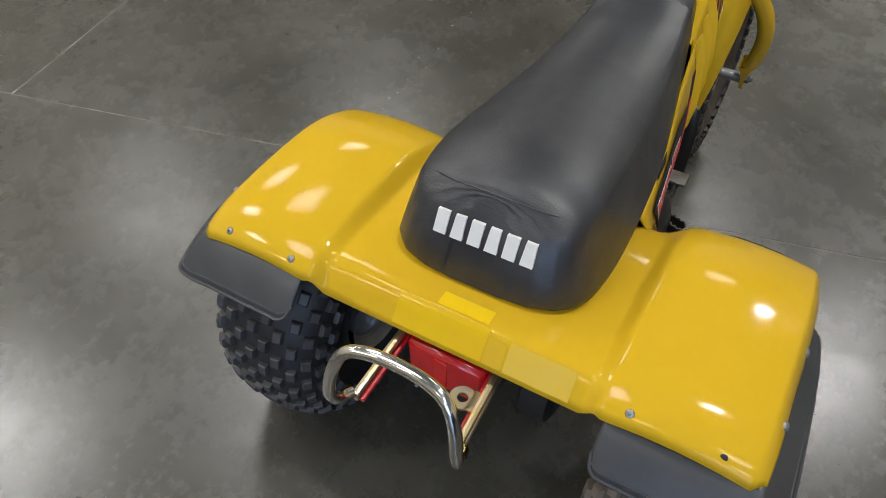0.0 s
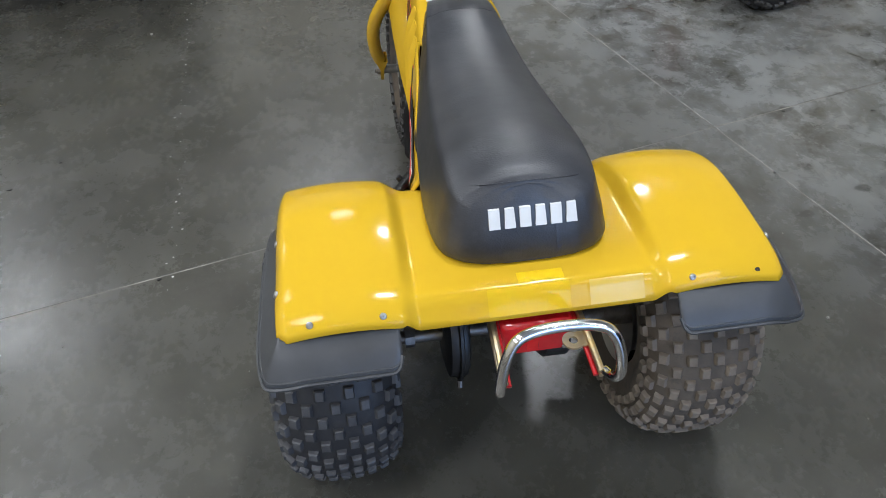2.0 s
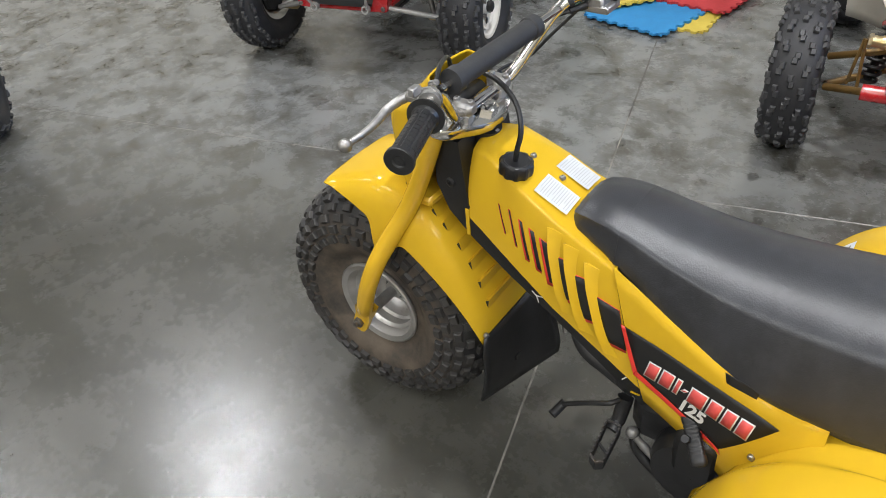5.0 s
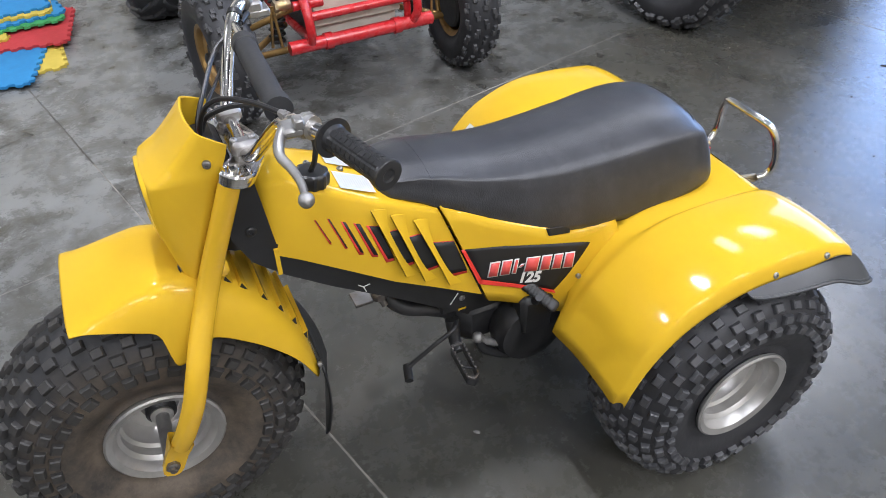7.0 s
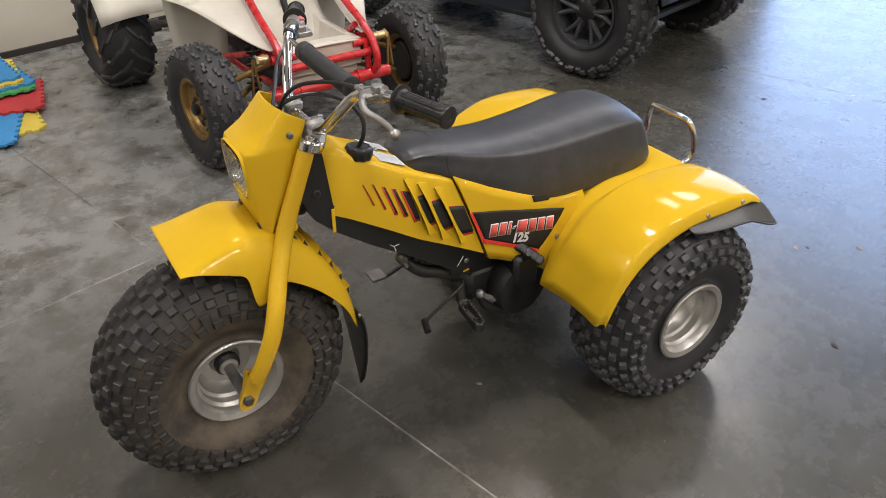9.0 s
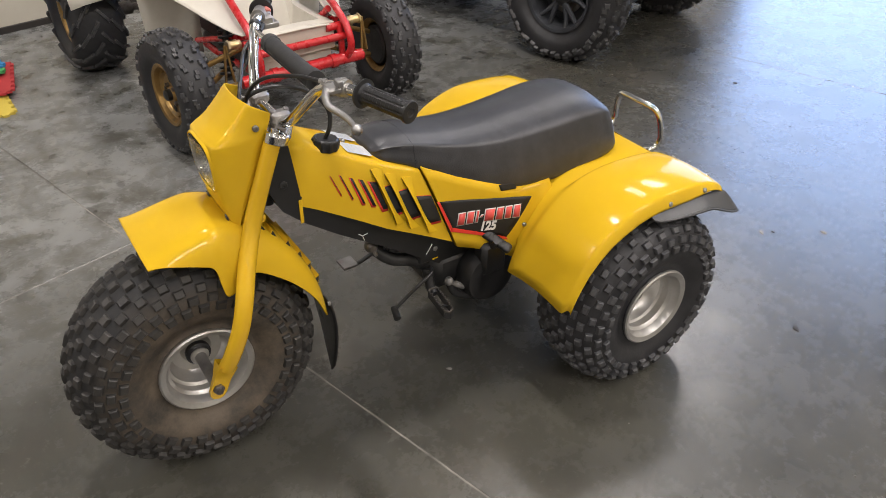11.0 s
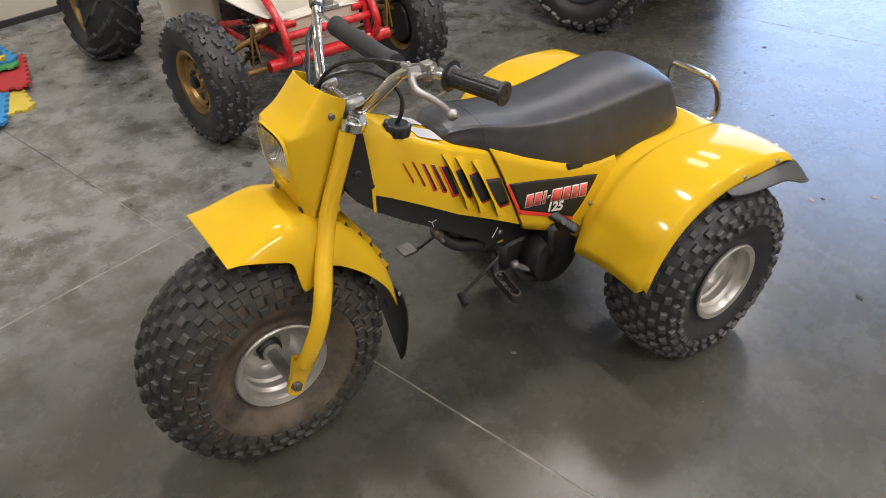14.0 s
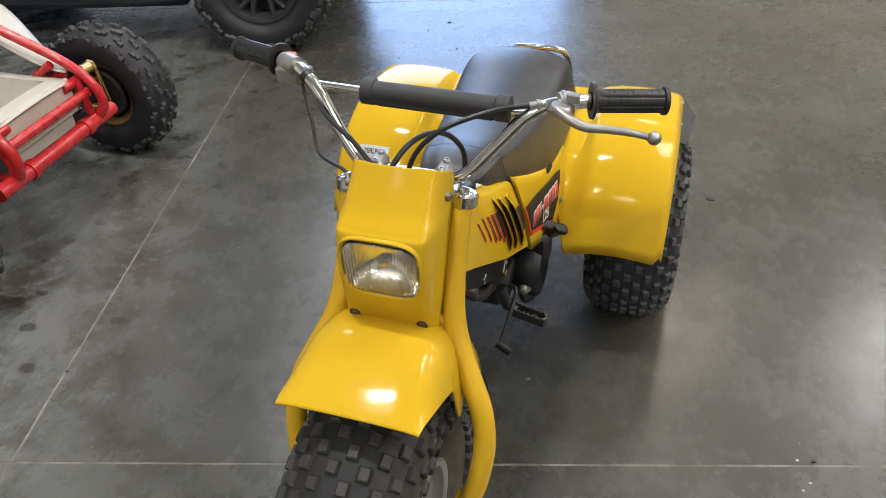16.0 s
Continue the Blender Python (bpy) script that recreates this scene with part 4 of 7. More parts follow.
rows = [tank_ring(s) for s in TANK]
g = Geo().sheet(rows)
g.f.append(tuple(range(len(rows[0]))))
tank = body("tank_cover", g, YELLOW, "yellow plastic tank cover with slotted sides", sharp=48)
for s in (1, -1):
    rows = []
    for st in PANEL:
        x, wt, zt, wb, zb = st
        rows.append([(x + seam_shift(x, zb + (zt - zb) * i / 8) - 0.003, s * (wt + (wb - wt) * (1 - i / 8) + 0.006 * math.sin(math.pi * i / 8) + 0.002), zb + (zt - zb) * i / 8) for i in range(9)])
    rows.insert(0, [(p[0] + 0.001, p[1] * 0.93, p[2]) for p in rows[0]])
    pn = body("side_panel", Geo().sheet(rows), YELLOW, "yellow plastic side panel with a black decal", thick=0.004, sharp=50)
    bolt(pn, (0.25, s * side_y(0.25, 0.437, 0.002), 0.437), LEAN, 0.006, (0, s, 0.1))

    def skin(name, pts, mt, parent, off, label="", n=6, side=panel_y):
        """A thin patch on the side, from its four corners in x and z."""
        (ax, az), (bx, bz), (cx, cz), (dx, dz) = pts
        rr = []
        for i in range(n + 1):
            u = i / n
            row = []
            for j in range(n + 1):
                v = j / n
                x = (ax * (1 - v) + bx * v) * (1 - u) + (dx * (1 - v) + cx * v) * u
                z = (az * (1 - v) + bz * v) * (1 - u) + (dz * (1 - v) + cz * v) * u
                row.append((x, s * side(x, z, off), z))
            rr.append(row)
        return body(name, Geo().sheet(rr), mt, label, parent=parent, thick=0.0006, sharp=60)

    skin("decal", [(0.496, 0.566), (0.224, 0.511), (0.302, 0.410), (0.463, 0.484)], DECAL_BLACK, pn, 0.0042, "black wedge decal", n=12)
    skin("decal_edge", [(0.503, 0.568), (0.495, 0.566), (0.462, 0.484), (0.467, 0.473)], DECAL_RED, pn, 0.0047, "red decal stripe", n=12)
    skin("decal_edge", [(0.464, 0.484), (0.303, 0.411), (0.297, 0.401), (0.467, 0.473)], DECAL_RED, pn, 0.0049, "red decal stripe", n=12)
    x0 = 0.446
    for wd, tall in ((0.0225, 1), (0.0225, 1), (0.010, 1), (0.008, 0.22), (0.030, 1), (0.0225, 1), (0.021, 1), (0.0225, 1)):
        h = 0.036 * tall
        zc = 0.502 - 0.115 * (0.446 - x0)
        dz = 0.115 * wd
        skin("letter_block", [(x0 - 0.003, zc + h / 2), (x0 - wd - 0.003, zc + h / 2 - dz), (x0 - wd + 0.004, zc - h / 2 - dz), (x0 + 0.004, zc - h / 2)], DECAL_WHITE, pn, 0.0052, n=2)
        skin("letter_block", [(x0 - 0.005, zc + h / 2 - 0.0025), (x0 - wd - 0.0005, zc + h / 2 - 0.0025 - dz), (x0 - wd + 0.006, zc - h / 2 + 0.0025 - dz), (x0 + 0.0015, zc - h / 2 + 0.0025)], DECAL_PINK, pn, 0.0060, n=2)
        x0 -= wd + 0.0038
    lv, lf = lettering("125", 0.037, 0.25, 0.045)
    body("number", Geo().add([(lambda x, z: (x, s * panel_y(x, z, 0.0064), z))(0.360 - s * a * 0.86, 0.4595 + b - 0.15 * a * s) for a, b in lv], lf), DECAL_WHITE, "white number", parent=pn)
    # slots, and windows with red edges ahead of raised louvres
    SLOTS = [((0.764, 0.702), (0.745, 0.652), 0.0016), ((0.742, 0.699), (0.720, 0.636), 0.003), ((0.718, 0.687), (0.695, 0.618), 0.0055), ((0.696, 0.677), (0.672, 0.606), 0.0085)]
    for i, ((xa, za), (xb, zb), wd) in enumerate(SLOTS):
        ew = 0.0018 if i < 2 else 0.0034
        skin("slot_edge", [(xa + ew, za + ew * 0.5), (xa - wd, za - wd * 0.4), (xb - wd, zb - wd * 0.4 - ew), (xb + ew, zb - ew)], DECAL_RED, tank, 0.0012, n=4, side=tank_y)
        skin("slot", [(xa, za), (xa - wd, za - wd * 0.4), (xb - wd, zb - wd * 0.4 + 0.001), (xb, zb + 0.001)], DECAL_BLACK, tank, 0.0018, "black slot with a red edge", n=4, side=tank_y)
    WINDOWS = [((0.672, 0.665), (0.654, 0.658), (0.634, 0.588), (0.646, 0.589)), ((0.637, 0.642), (0.615, 0.640), (0.596, 0.568), (0.616, 0.567)),
               ((0.602, 0.620), (0.572, 0.619), (0.546, 0.544), (0.576, 0.542)), ((0.556, 0.595), (0.512, 0.584), (0.4885, 0.510), (0.525, 0.513))]
    for (ax, az), (bx, bz), (cx, cz), (dx, dz) in WINDOWS:
        skin("window_edge", [(ax + 0.0052, az + 0.002), (bx, bz + 0.001), (cx, cz - 0.006), (dx + 0.004, dz - 0.0068)], DECAL_RED, tank, 0.0013, "red edge", n=6, side=tank_y)
        skin("window", [(ax, az), (bx, bz), (cx, cz), (dx, dz)], DECAL_BLACK, tank, 0.0019, "black opening", n=6, side=tank_y)
    for (xa, za), (xb, zb) in (((0.664, 0.690), (0.616, 0.540)), ((0.630, 0.671), (0.579, 0.516)), ((0.588, 0.650), (0.528, 0.488))):
        prof = []
        for k2 in range(13):
            t = k2 / 12
            x, z = xa + (xb - xa) * t, za + (zb - za) * t
            hgt = 0.014 * min(1, 0.25 + 3.5 * t) ** 0.8 * (1 - 0.55 * smooth01(0.75, 1.0, t))
            ft = 0.016 + 0.014 * abs(2 * t - 1) ** 3
            y0, y1 = tank_y(x - 0.006, z), tank_y(x - ft, z - 0.006)
            prof.append([(x - 0.008, s * (y0 + 0.0005), z), (x, s * (y0 + hgt - 0.002), z), (x - 0.0006, s * (y0 + hgt), z), (x - 0.003, s * (y0 + hgt - 0.0006), z), (x - ft * 0.6, s * ((y0 + hgt) * 0.4 + y1 * 0.6), z - 0.003), (x - ft, s * (y1 + 0.0006), z - 0.006)])
        g = Geo().sheet(prof)
        g.f.append(tuple(range(6)))
        g.f.append(tuple(len(g.v) - 1 - q for q in range(6)))
        # black sheet paints the shade in the opening under the louvre
        mouth = Geo().sheet([[(p[0][0] + 0.0012, p[0][1] + s * 0.0008, p[0][2]), (p[1][0] + 0.0006, p[1][1] - s * 0.0010, p[1][2])] for p in prof])
        lv_ob = body("louvre", g, YELLOW, "raised yellow louvre", parent=tank, sharp=40)
        body("louvre_mouth", mouth, DECAL_BLACK, "black sheet for the dark under the louvre", parent=lv_ob, sharp=60)
    # slot under the saddle
    skin("hand_slot", [(0.322, 0.566), (0.266, 0.558), (0.268, 0.542), (0.316, 0.548)], DECAL_BLACK, pn, 0.0040, n=6)

for yy, tag in ((1, 1), (-1, 1)):
    rr = [[(0.706 - 0.064 * i / 6, yy * (0.014 + 0.052 * j / 4), top_z(0.706 - 0.064 * i / 6, 0.014 + 0.052 * j / 4) + 0.0012) for j in range(5)] for i in range(7)]
    lab = body("warning_label", Geo().sheet(rr), PAPER, "silver warning label with small grey print", parent=tank)
    for k in range(13):
        xx = 0.7015 - 0.0045 * k
        y0, y1 = 0.0185, 0.061 - 0.012 * ((k * 7) % 5 == 0)
        rr = [[(xx - dx, yy * (y0 + (y1 - y0) * j / 3), top_z(xx - dx, y0 + (y1 - y0) * j / 3) + 0.0018) for j in range(4)] for dx in (0, 0.0012)]
        body("print_bar", Geo().sheet(rr), INK, parent=tank)
for x in (0.686, 0.745, 0.822):
    bolt(tank, (x, 0, top_z(x, 0) + 0.001), LEAN, 0.006, (0.3, 0, 1))
cap_m = Matrix.Translation((0.752, 0.050, 0.752)) @ pose(0, 0, 0, 90 - 8, 0, 90)
cap = Geo().lathe([(0.024, -0.012), (0.024, 0.002)], 24, cap_m)
prof_n = 40
rows = []
for r, h in ((0.030, 0.0), (0.0315, 0.004), (0.0315, 0.019), (0.029, 0.024), (0.024, 0.026), (0.0215, 0.0245), (0.0005, 0.0245)):
    rows.append([((r - (0.0022 if (k // 2) % 2 and r > 0.028 else 0)) * math.cos(2 * math.pi * k / prof_n), h, (r - (0.0022 if (k // 2) % 2 and r > 0.028 else 0)) * math.sin(2 * math.pi * k / prof_n)) for k in range(prof_n)])
cap.sheet(rows, cap_m, True)
body("fuel_cap", cap, BLACK, "ribbed black fuel cap", sharp=30)

# --- dark frame cover, engine and running gear
g = Geo().prism([(0.905, 0.80), (0.905, 0.70), (0.88, 0.645), (0.83, 0.597), (0.75, 0.537), (0.616, 0.447), (0.53, 0.385), (0.46, 0.335), (0.38, 0.322), (0.34, 0.36), (0.36, 0.42), (0.53, 0.49), (0.65, 0.56), (0.76, 0.62), (0.835, 0.67), (0.845, 0.76), (0.85, 0.80)], -0.083, 0.083)
cover = body("frame_cover", g, BLACK, "black plastic frame cover")
body("paint_run", Geo().block((0.838, 0.0845, 0.632), (0.008, 0.003, 0.06), 0.2), YELLOW, parent=cover)
body("print_mark", Geo().tube([(0.70, 0.0845, 0.520), (0.690, 0.0845, 0.512), (0.685, 0.0845, 0.497)], 0.0012, 5).tube([(0.690, 0.0845, 0.512), (0.676, 0.0845, 0.514)], 0.0012, 5), DECAL_WHITE, parent=cover)
body("print_mark", Geo().tube([(0.506, 0.0845, 0.385), (0.488, 0.0845, 0.411)], 0.0014, 5), DECAL_WHITE, parent=cover)
body("print_mark", Geo().block((0.478, 0.0845, 0.362), (0.018, 0.002, 0.004), 0.1), YELLOW, parent=cover)
bolt(cover, (0.478, 0.084, 0.393), LEAN, 0.007, (0, 1, 0))
bolt(cover, (0.872, 0.084, 0.71), LEAN, 0.010, (0, 1, 0), BLACK)
body("head_tube", Geo().tube([(0.90, 0, 0.64), (0.845, 0, 0.80)], 0.032, 16), BLACK)
engine = body("engine", Geo().block((0.40, 0, 0.300), (0.17, 0.18, 0.13), 0.22).block((0.44, 0.0, 0.375), (0.20, 0.15, 0.09), 0.25), ENGINE, "dark oily engine block")
# unseen right-hand cover, added to block lamp glare on the floor below
body("clutch_cover", Geo().lathe([(0.02, -0.085), (0.088, -0.085), (0.094, -0.10), (0.090, -0.145), (0.06, -0.160), (0.0005, -0.160)], 28, Matrix.Translation((0.40, 0, 0.300))).block((0.31, -0.115, 0.30), (0.12, 0.06, 0.13), 0.25), ENGINE, parent=engine)
# assumed air box in the dark underside, which also blocks that glare
body("air_box", Geo().block((0.19, 0, 0.43), (0.24, 0.15, 0.11), 0.2), BLACK, "black air box")
body("cylinder", Geo().block((0.56, 0, 0.445), (0.12, 0.09, 0.07), 0.2), ENGINE, "dark engine cylinder", parent=engine)
for k in range(5):
    body("cooling_fin", Geo().block((0.525 + 0.022 * k, 0, 0.452), (0.005, 0.10, 0.06), 0.1), ENGINE, parent=engine)
body("starter_cover", Geo().lathe([(0.078, 0.09), (0.084, 0.105), (0.084, 0.135), (0.076, 0.152), (0.05, 0.158), (0.03, 0.152), (0.0005, 0.152)], 28, Matrix.Translation((0.335, 0, 0.285))), BLACK, "round black recoil starter housing", parent=engine)
body("starter_neck", Geo().block((0.335, 0.138, 0.352), (0.082, 0.054, 0.104), 0.22).tube([(0.338, 0.148, 0.375), (0.34, 0.160, 0.402)], 0.012, 12), BLACK, parent=engine)
pull = Geo().tube([(0.345, 0.160, 0.395), (0.352, 0.182, 0.425)], [0.010, 0.007], 10)
pull.tube([(0.338, 0.158, 0.395), (0.341, 0.165, 0.412)], 0.006, 8)
ha, hb = Vector((0.365, 0.137, 0.438)), Vector((0.316, 0.199, 0.394))
hd = (hb - ha).normalized()
hup = Vector((0.35, 0.25, 0.9))
hup = (hup - hd * hup.dot(hd)).normalized()
hside = hd.cross(hup)
prof_h = [(0.0, 0.6), (0.06, 0.95), (0.12, 1.0)] + [(0.18 + 0.08 * q2 + dq, rq) for q2 in range(8) for dq, rq in ((0.0, 1.0), (0.03, 0.90), (0.05, 0.90), (0.078, 1.0))] + [(0.90, 1.0), (0.95, 0.95), (1.0, 0.6)]
pull.sheet([[ha + (hb - ha) * t + (hup * (0.0090 * math.copysign(abs(math.sin(a)) ** 0.6, math.sin(a))) + hside * (0.0140 * math.copysign(abs(math.cos(a)) ** 0.6, math.cos(a)))) * rr2 for a in (2 * math.pi * q3 / 16 for q3 in range(16))] for t, rr2 in prof_h], closed=True)
pull.f += [tuple(range(len(pull.v) - len(prof_h) * 16, len(pull.v) - len(prof_h) * 16 + 16)), tuple(range(len(pull.v) - 16, len(pull.v)))]
body("pull_handle", pull, BLACK, "black starter pull handle", parent=engine)
body("kick_knob", Geo().lathe([(0.0005, -0.013), (0.007, -0.011), (0.012, -0.005), (0.013, 0), (0.012, 0.005), (0.007, 0.011), (0.0005, 0.013)], 16, Matrix.Translation((0.460, 0.125, 0.303))).tube(spline([(0.452, 0.126, 0.296), (0.435, 0.128, 0.283), (0.415, 0.13, 0.270), (0.385, 0.13, 0.258)]), [0.0085, 0.008, 0.0075, 0.0075, 0.0078, 0.0085, 0.009, 0.009, 0.0085, 0.008, 0.008, 0.008, 0.008, 0.008, 0.008, 0.008, 0.008, 0.008, 0.008], 10), CAST_DULL, "dull cast kick lever knob", parent=engine)
body("exhaust_pipe", Geo().tube(spline([(0.62, 0.0, 0.452), (0.625, 0.03, 0.415), (0.595, 0.05, 0.385), (0.545, 0.055, 0.365), (0.49, 0.05, 0.33)]), 0.017, 12), ENGINE, "sooty exhaust pipe", parent=engine)
body("carburettor", Geo().block((0.648, 0.045, 0.442), (0.03, 0.03, 0.03), 0.25).tube([(0.648, 0.045, 0.44), (0.64, 0.055, 0.415)], 0.007, 8), STEEL, parent=engine)
body("under_pipe", Geo().tube(spline([(0.46, 0.12, 0.305), (0.44, 0.128, 0.258), (0.37, 0.135, 0.222), (0.28, 0.12, 0.215)]), 0.011, 10), BLACK, parent=engine)
for s in (1, -1):
    peg, teeth = Geo(), Geo()
    pegx = [(0.517, 0.112, 0.277), (0.514, 0.186, 0.255), (0.501, 0.193, 0.250), (0.488, 0.186, 0.253), (0.489, 0.112, 0.275)]
    loop = [(x, s * y, z) for x, y, z in pegx] + [(pegx[0][0], s * pegx[0][1], pegx[0][2])]
    for a, b in zip(loop[:-1], loop[1:]):
        a, b = Vector(a), Vector(b)
        d = (b - a)
        for q in range(7):
            p = a + d * (q + 0.5) / 7
            teeth.block((p.x, p.y, p.z + 0.011), (0.0042, 0.0050, 0.006), 0.1)
        nrm = Vector((d.y, -d.x, 0)).normalized() * 0.002
        peg.add([a + nrm + Vector((0, 0, 0.010)), b + nrm + Vector((0, 0, 0.010)), b + nrm - Vector((0, 0, 0.012)), a + nrm - Vector((0, 0, 0.012)),
                 a - nrm + Vector((0, 0, 0.010)), b - nrm + Vector((0, 0, 0.010)), b - nrm - Vector((0, 0, 0.012)), a - nrm - Vector((0, 0, 0.012))],
                [(0, 1, 2, 3), (7, 6, 5, 4), (0, 4, 5, 1), (3, 2, 6, 7), (0, 3, 7, 4), (1, 5, 6, 2)])
    peg.tube([(0.503, s * 0.118, 0.272), (0.500, s * 0.095, 0.282), (0.498, s * 0.075, 0.33)], [0.012, 0.014, 0.016], 10).tube([(0.516, s * 0.15, 0.262), (0.489, s * 0.165, 0.258)], 0.003, 6)
    foot = body("footpeg", peg, ENGINE, "black serrated footpeg")
    body("peg_teeth", teeth, STEEL, "worn bright teeth", parent=foot)
shift = body("shift_lever", Geo().tube(spline([(0.50, 0.10, 0.345), (0.515, 0.118, 0.345), (0.555, 0.116, 0.318), (0.600, 0.108, 0.278), (0.618, 0.106, 0.262)]), 0.0050, 10), ENGINE, "bent gear shift lever")
body("rubber_tip", Geo().tube([(0.616, 0.098, 0.262), (0.626, 0.132, 0.252)], [0.0095, 0.0095], 12), BLACK, parent=shift)
brake = body("brake_pedal", Geo().tube(spline([(0.50, -0.10, 0.30), (0.54, -0.125, 0.285), (0.60, -0.13, 0.262), (0.625, -0.125, 0.272)]), 0.0065, 10), ENGINE, "brake pedal")
body("pedal_plate", Geo().block((0.637, -0.125, 0.278), (0.045, 0.05, 0.008), 0.25), STEEL, parent=brake)

body("rear_axle", Geo().tube([(0.02, -0.36, 0.245), (0.02, 0.36, 0.245)], 0.014, 16).turned(LEAN.inverted()), STEEL, "bare steel rear axle")
part("axle_collar", Geo().tube([(0.02, 0.19, 0.245), (0.02, 0.21, 0.245)], 0.022, 8), STEEL, trike)
part("axle_tube", Geo().tube([(0.02, -0.14, 0.245), (0.02, -0.36, 0.245)], 0.026, 16), STEEL, trike)
for q in (1, -1):
    part("swing_arm", Geo().tube([(0.02, q * 0.13, 0.245), (0.30, q * 0.11, 0.27)], 0.018, 12), ENGINE, trike)
part("chain_guard", Geo().lathe([(0.02, 0.085), (0.095, 0.085), (0.104, 0.09), (0.108, 0.10), (0.104, 0.125), (0.07, 0.132), (0.02, 0.132)], 36, Matrix.Translation((0.02, 0, 0.262))), BLACK, trike, "round black chain guard")
part("guard_rib", Geo().lathe([(0.110, 0.100), (0.114, 0.102), (0.114, 0.108), (0.110, 0.11)], 36, Matrix.Translation((0.02, 0, 0.262))), BLACK, trike)
part("brake_drum", Geo().lathe([(0.02, -0.07), (0.078, -0.07), (0.086, -0.078), (0.086, -0.125), (0.07, -0.132), (0.02, -0.132)], 32, Matrix.Translation((0.02, 0, 0.262))), ENGINE, trike, "black brake drum")
part("guard_bolt", Geo().tube([(-0.085, 0.11, 0.212), (-0.093, 0.11, 0.200)], 0.006, 8), STEEL, trike)
body("rear_frame", Geo().tube([(0.25, 0.07, 0.40), (-0.10, 0.07, 0.47)], 0.014, 10).tube([(0.25, -0.07, 0.40), (-0.10, -0.07, 0.47)], 0.014, 10).tube([(-0.10, -0.1, 0.47), (-0.10, 0.1, 0.47)], 0.014, 10), BLACK)

# --- tail lamp and grab rail
tail = body("tail_lamp", Geo().block((-0.172, 0, 0.446), (0.05, 0.128, 0.078), 0.14), RED_LENS, "deep red tail lamp lens")
body("reflector", Geo().block((-0.196, 0.006, 0.446), (0.005, 0.022, 0.055), 0.2), RED_BRIGHT, parent=tail)
body("lamp_back", Geo().block((-0.138, 0, 0.45), (0.03, 0.145, 0.09), 0.14), BLACK, parent=tail)
for y in (0.052, -0.052):
    bolt(tail, (-0.1975, y, 0.418), LEAN, 0.004, (-1, 0, 0))
hoop = spline([(-0.30, 0.088, 0.468), (-0.322, 0.0945, 0.477), (-0.334, 0.097, 0.505), (-0.328, 0.090, 0.555), (-0.319, 0.074, 0.588), (-0.312, 0.045, 0.598), (-0.309, 0, 0.600),
               (-0.312, -0.045, 0.598), (-0.319, -0.074, 0.588), (-0.328, -0.090, 0.555), (-0.334, -0.097, 0.505), (-0.322, -0.0945, 0.477), (-0.30, -0.088, 0.468)], 6)
rail = body("grab_rail", Geo().tube(hoop, 0.0090, 14), CHROME, "bent chrome grab rail")
for s in (1, -1):
    body("rail_bracket", Geo().tube([(-0.302, s * 0.081, 0.468), (-0.24, s * 0.079, 0.478), (-0.12, s * 0.075, 0.492)], 0.0062, 8).tube([(-0.302, s * 0.083, 0.458), (-0.24, s * 0.081, 0.468), (-0.12, s * 0.077, 0.482)], 0.0055, 8), ZINC_GOLD, "yellow zinc bracket", parent=rail)
    body("bracket_edge", Geo().tube([(-0.300, s * 0.073, 0.458), (-0.24, s * 0.071, 0.468), (-0.12, s * 0.067, 0.482)], 0.0045, 8), RED_PAINT, "red painted frame edge", parent=rail)
g = Geo()
rows = [[(-0.235 + r * math.cos(a), -0.052 + r * math.sin(a), 0.474 + h) for a in (2 * math.pi * k / 18 for k in range(18))] for r, h in ((0.008, 0.002), (0.019, 0.002), (0.019, -0.002), (0.008, -0.002), (0.008, 0.002))]
g.sheet(rows, closed=True).block((-0.233, -0.072, 0.474), (0.034, 0.02, 0.004), 0.1)
body("tow_eye", g, ZINC_GOLD, "flat tow eye", parent=rail)

# --- front fender and flap
ARCH = [(1.187, 0.633, 0.008, 0.113), (1.165, 0.640, 0.016, 0.115), (1.13, 0.650, 0.034, 0.119), (1.08, 0.661, 0.060, 0.123), (1.045, 0.665, 0.080, 0.126), (1.022, 0.662, 0.126, 0.130),
        (1.000, 0.655, 0.150, 0.132), (0.968, 0.641, 0.132, 0.130), (0.948, 0.627, 0.098, 0.128), (0.93, 0.613, 0.080, 0.127), (0.88, 0.556, 0.064, 0.126), (0.84, 0.490, 0.048, 0.122),
        (0.812, 0.415, 0.030, 0.115), (0.797, 0.330, 0.012, 0.102)]
CROWN, DROP, HALF = [(a[0], a[1]) for a in ARCH], [a[2] for a in ARCH], [a[3] for a in ARCH]
cs, ds, hs = spline([(x, 0, z) for x, z in CROWN], 5), spline([(d, 0, 0) for d in DROP], 5), spline([(h, 0, 0) for h in HALF], 5)
rows = []
for c, d, h in zip(cs, ds, hs):
    inward = (Vector((FX, 0, FZ)) - c).normalized()
    row = []
    for k in range(37):
        t = math.sin(math.pi / 2 * (-1 + 2 * k / 36))
        p = c + inward * (max(0.0, d.x - 0.005) * abs(t) ** 8 + 0.005 * t * t)
        row.append((p.x, h.x * t, p.z))
    rows.append(row)
ff = body("front_fender", Geo().sheet(rows), YELLOW, "yellow plastic front fender", thick=0.004, sharp=50)
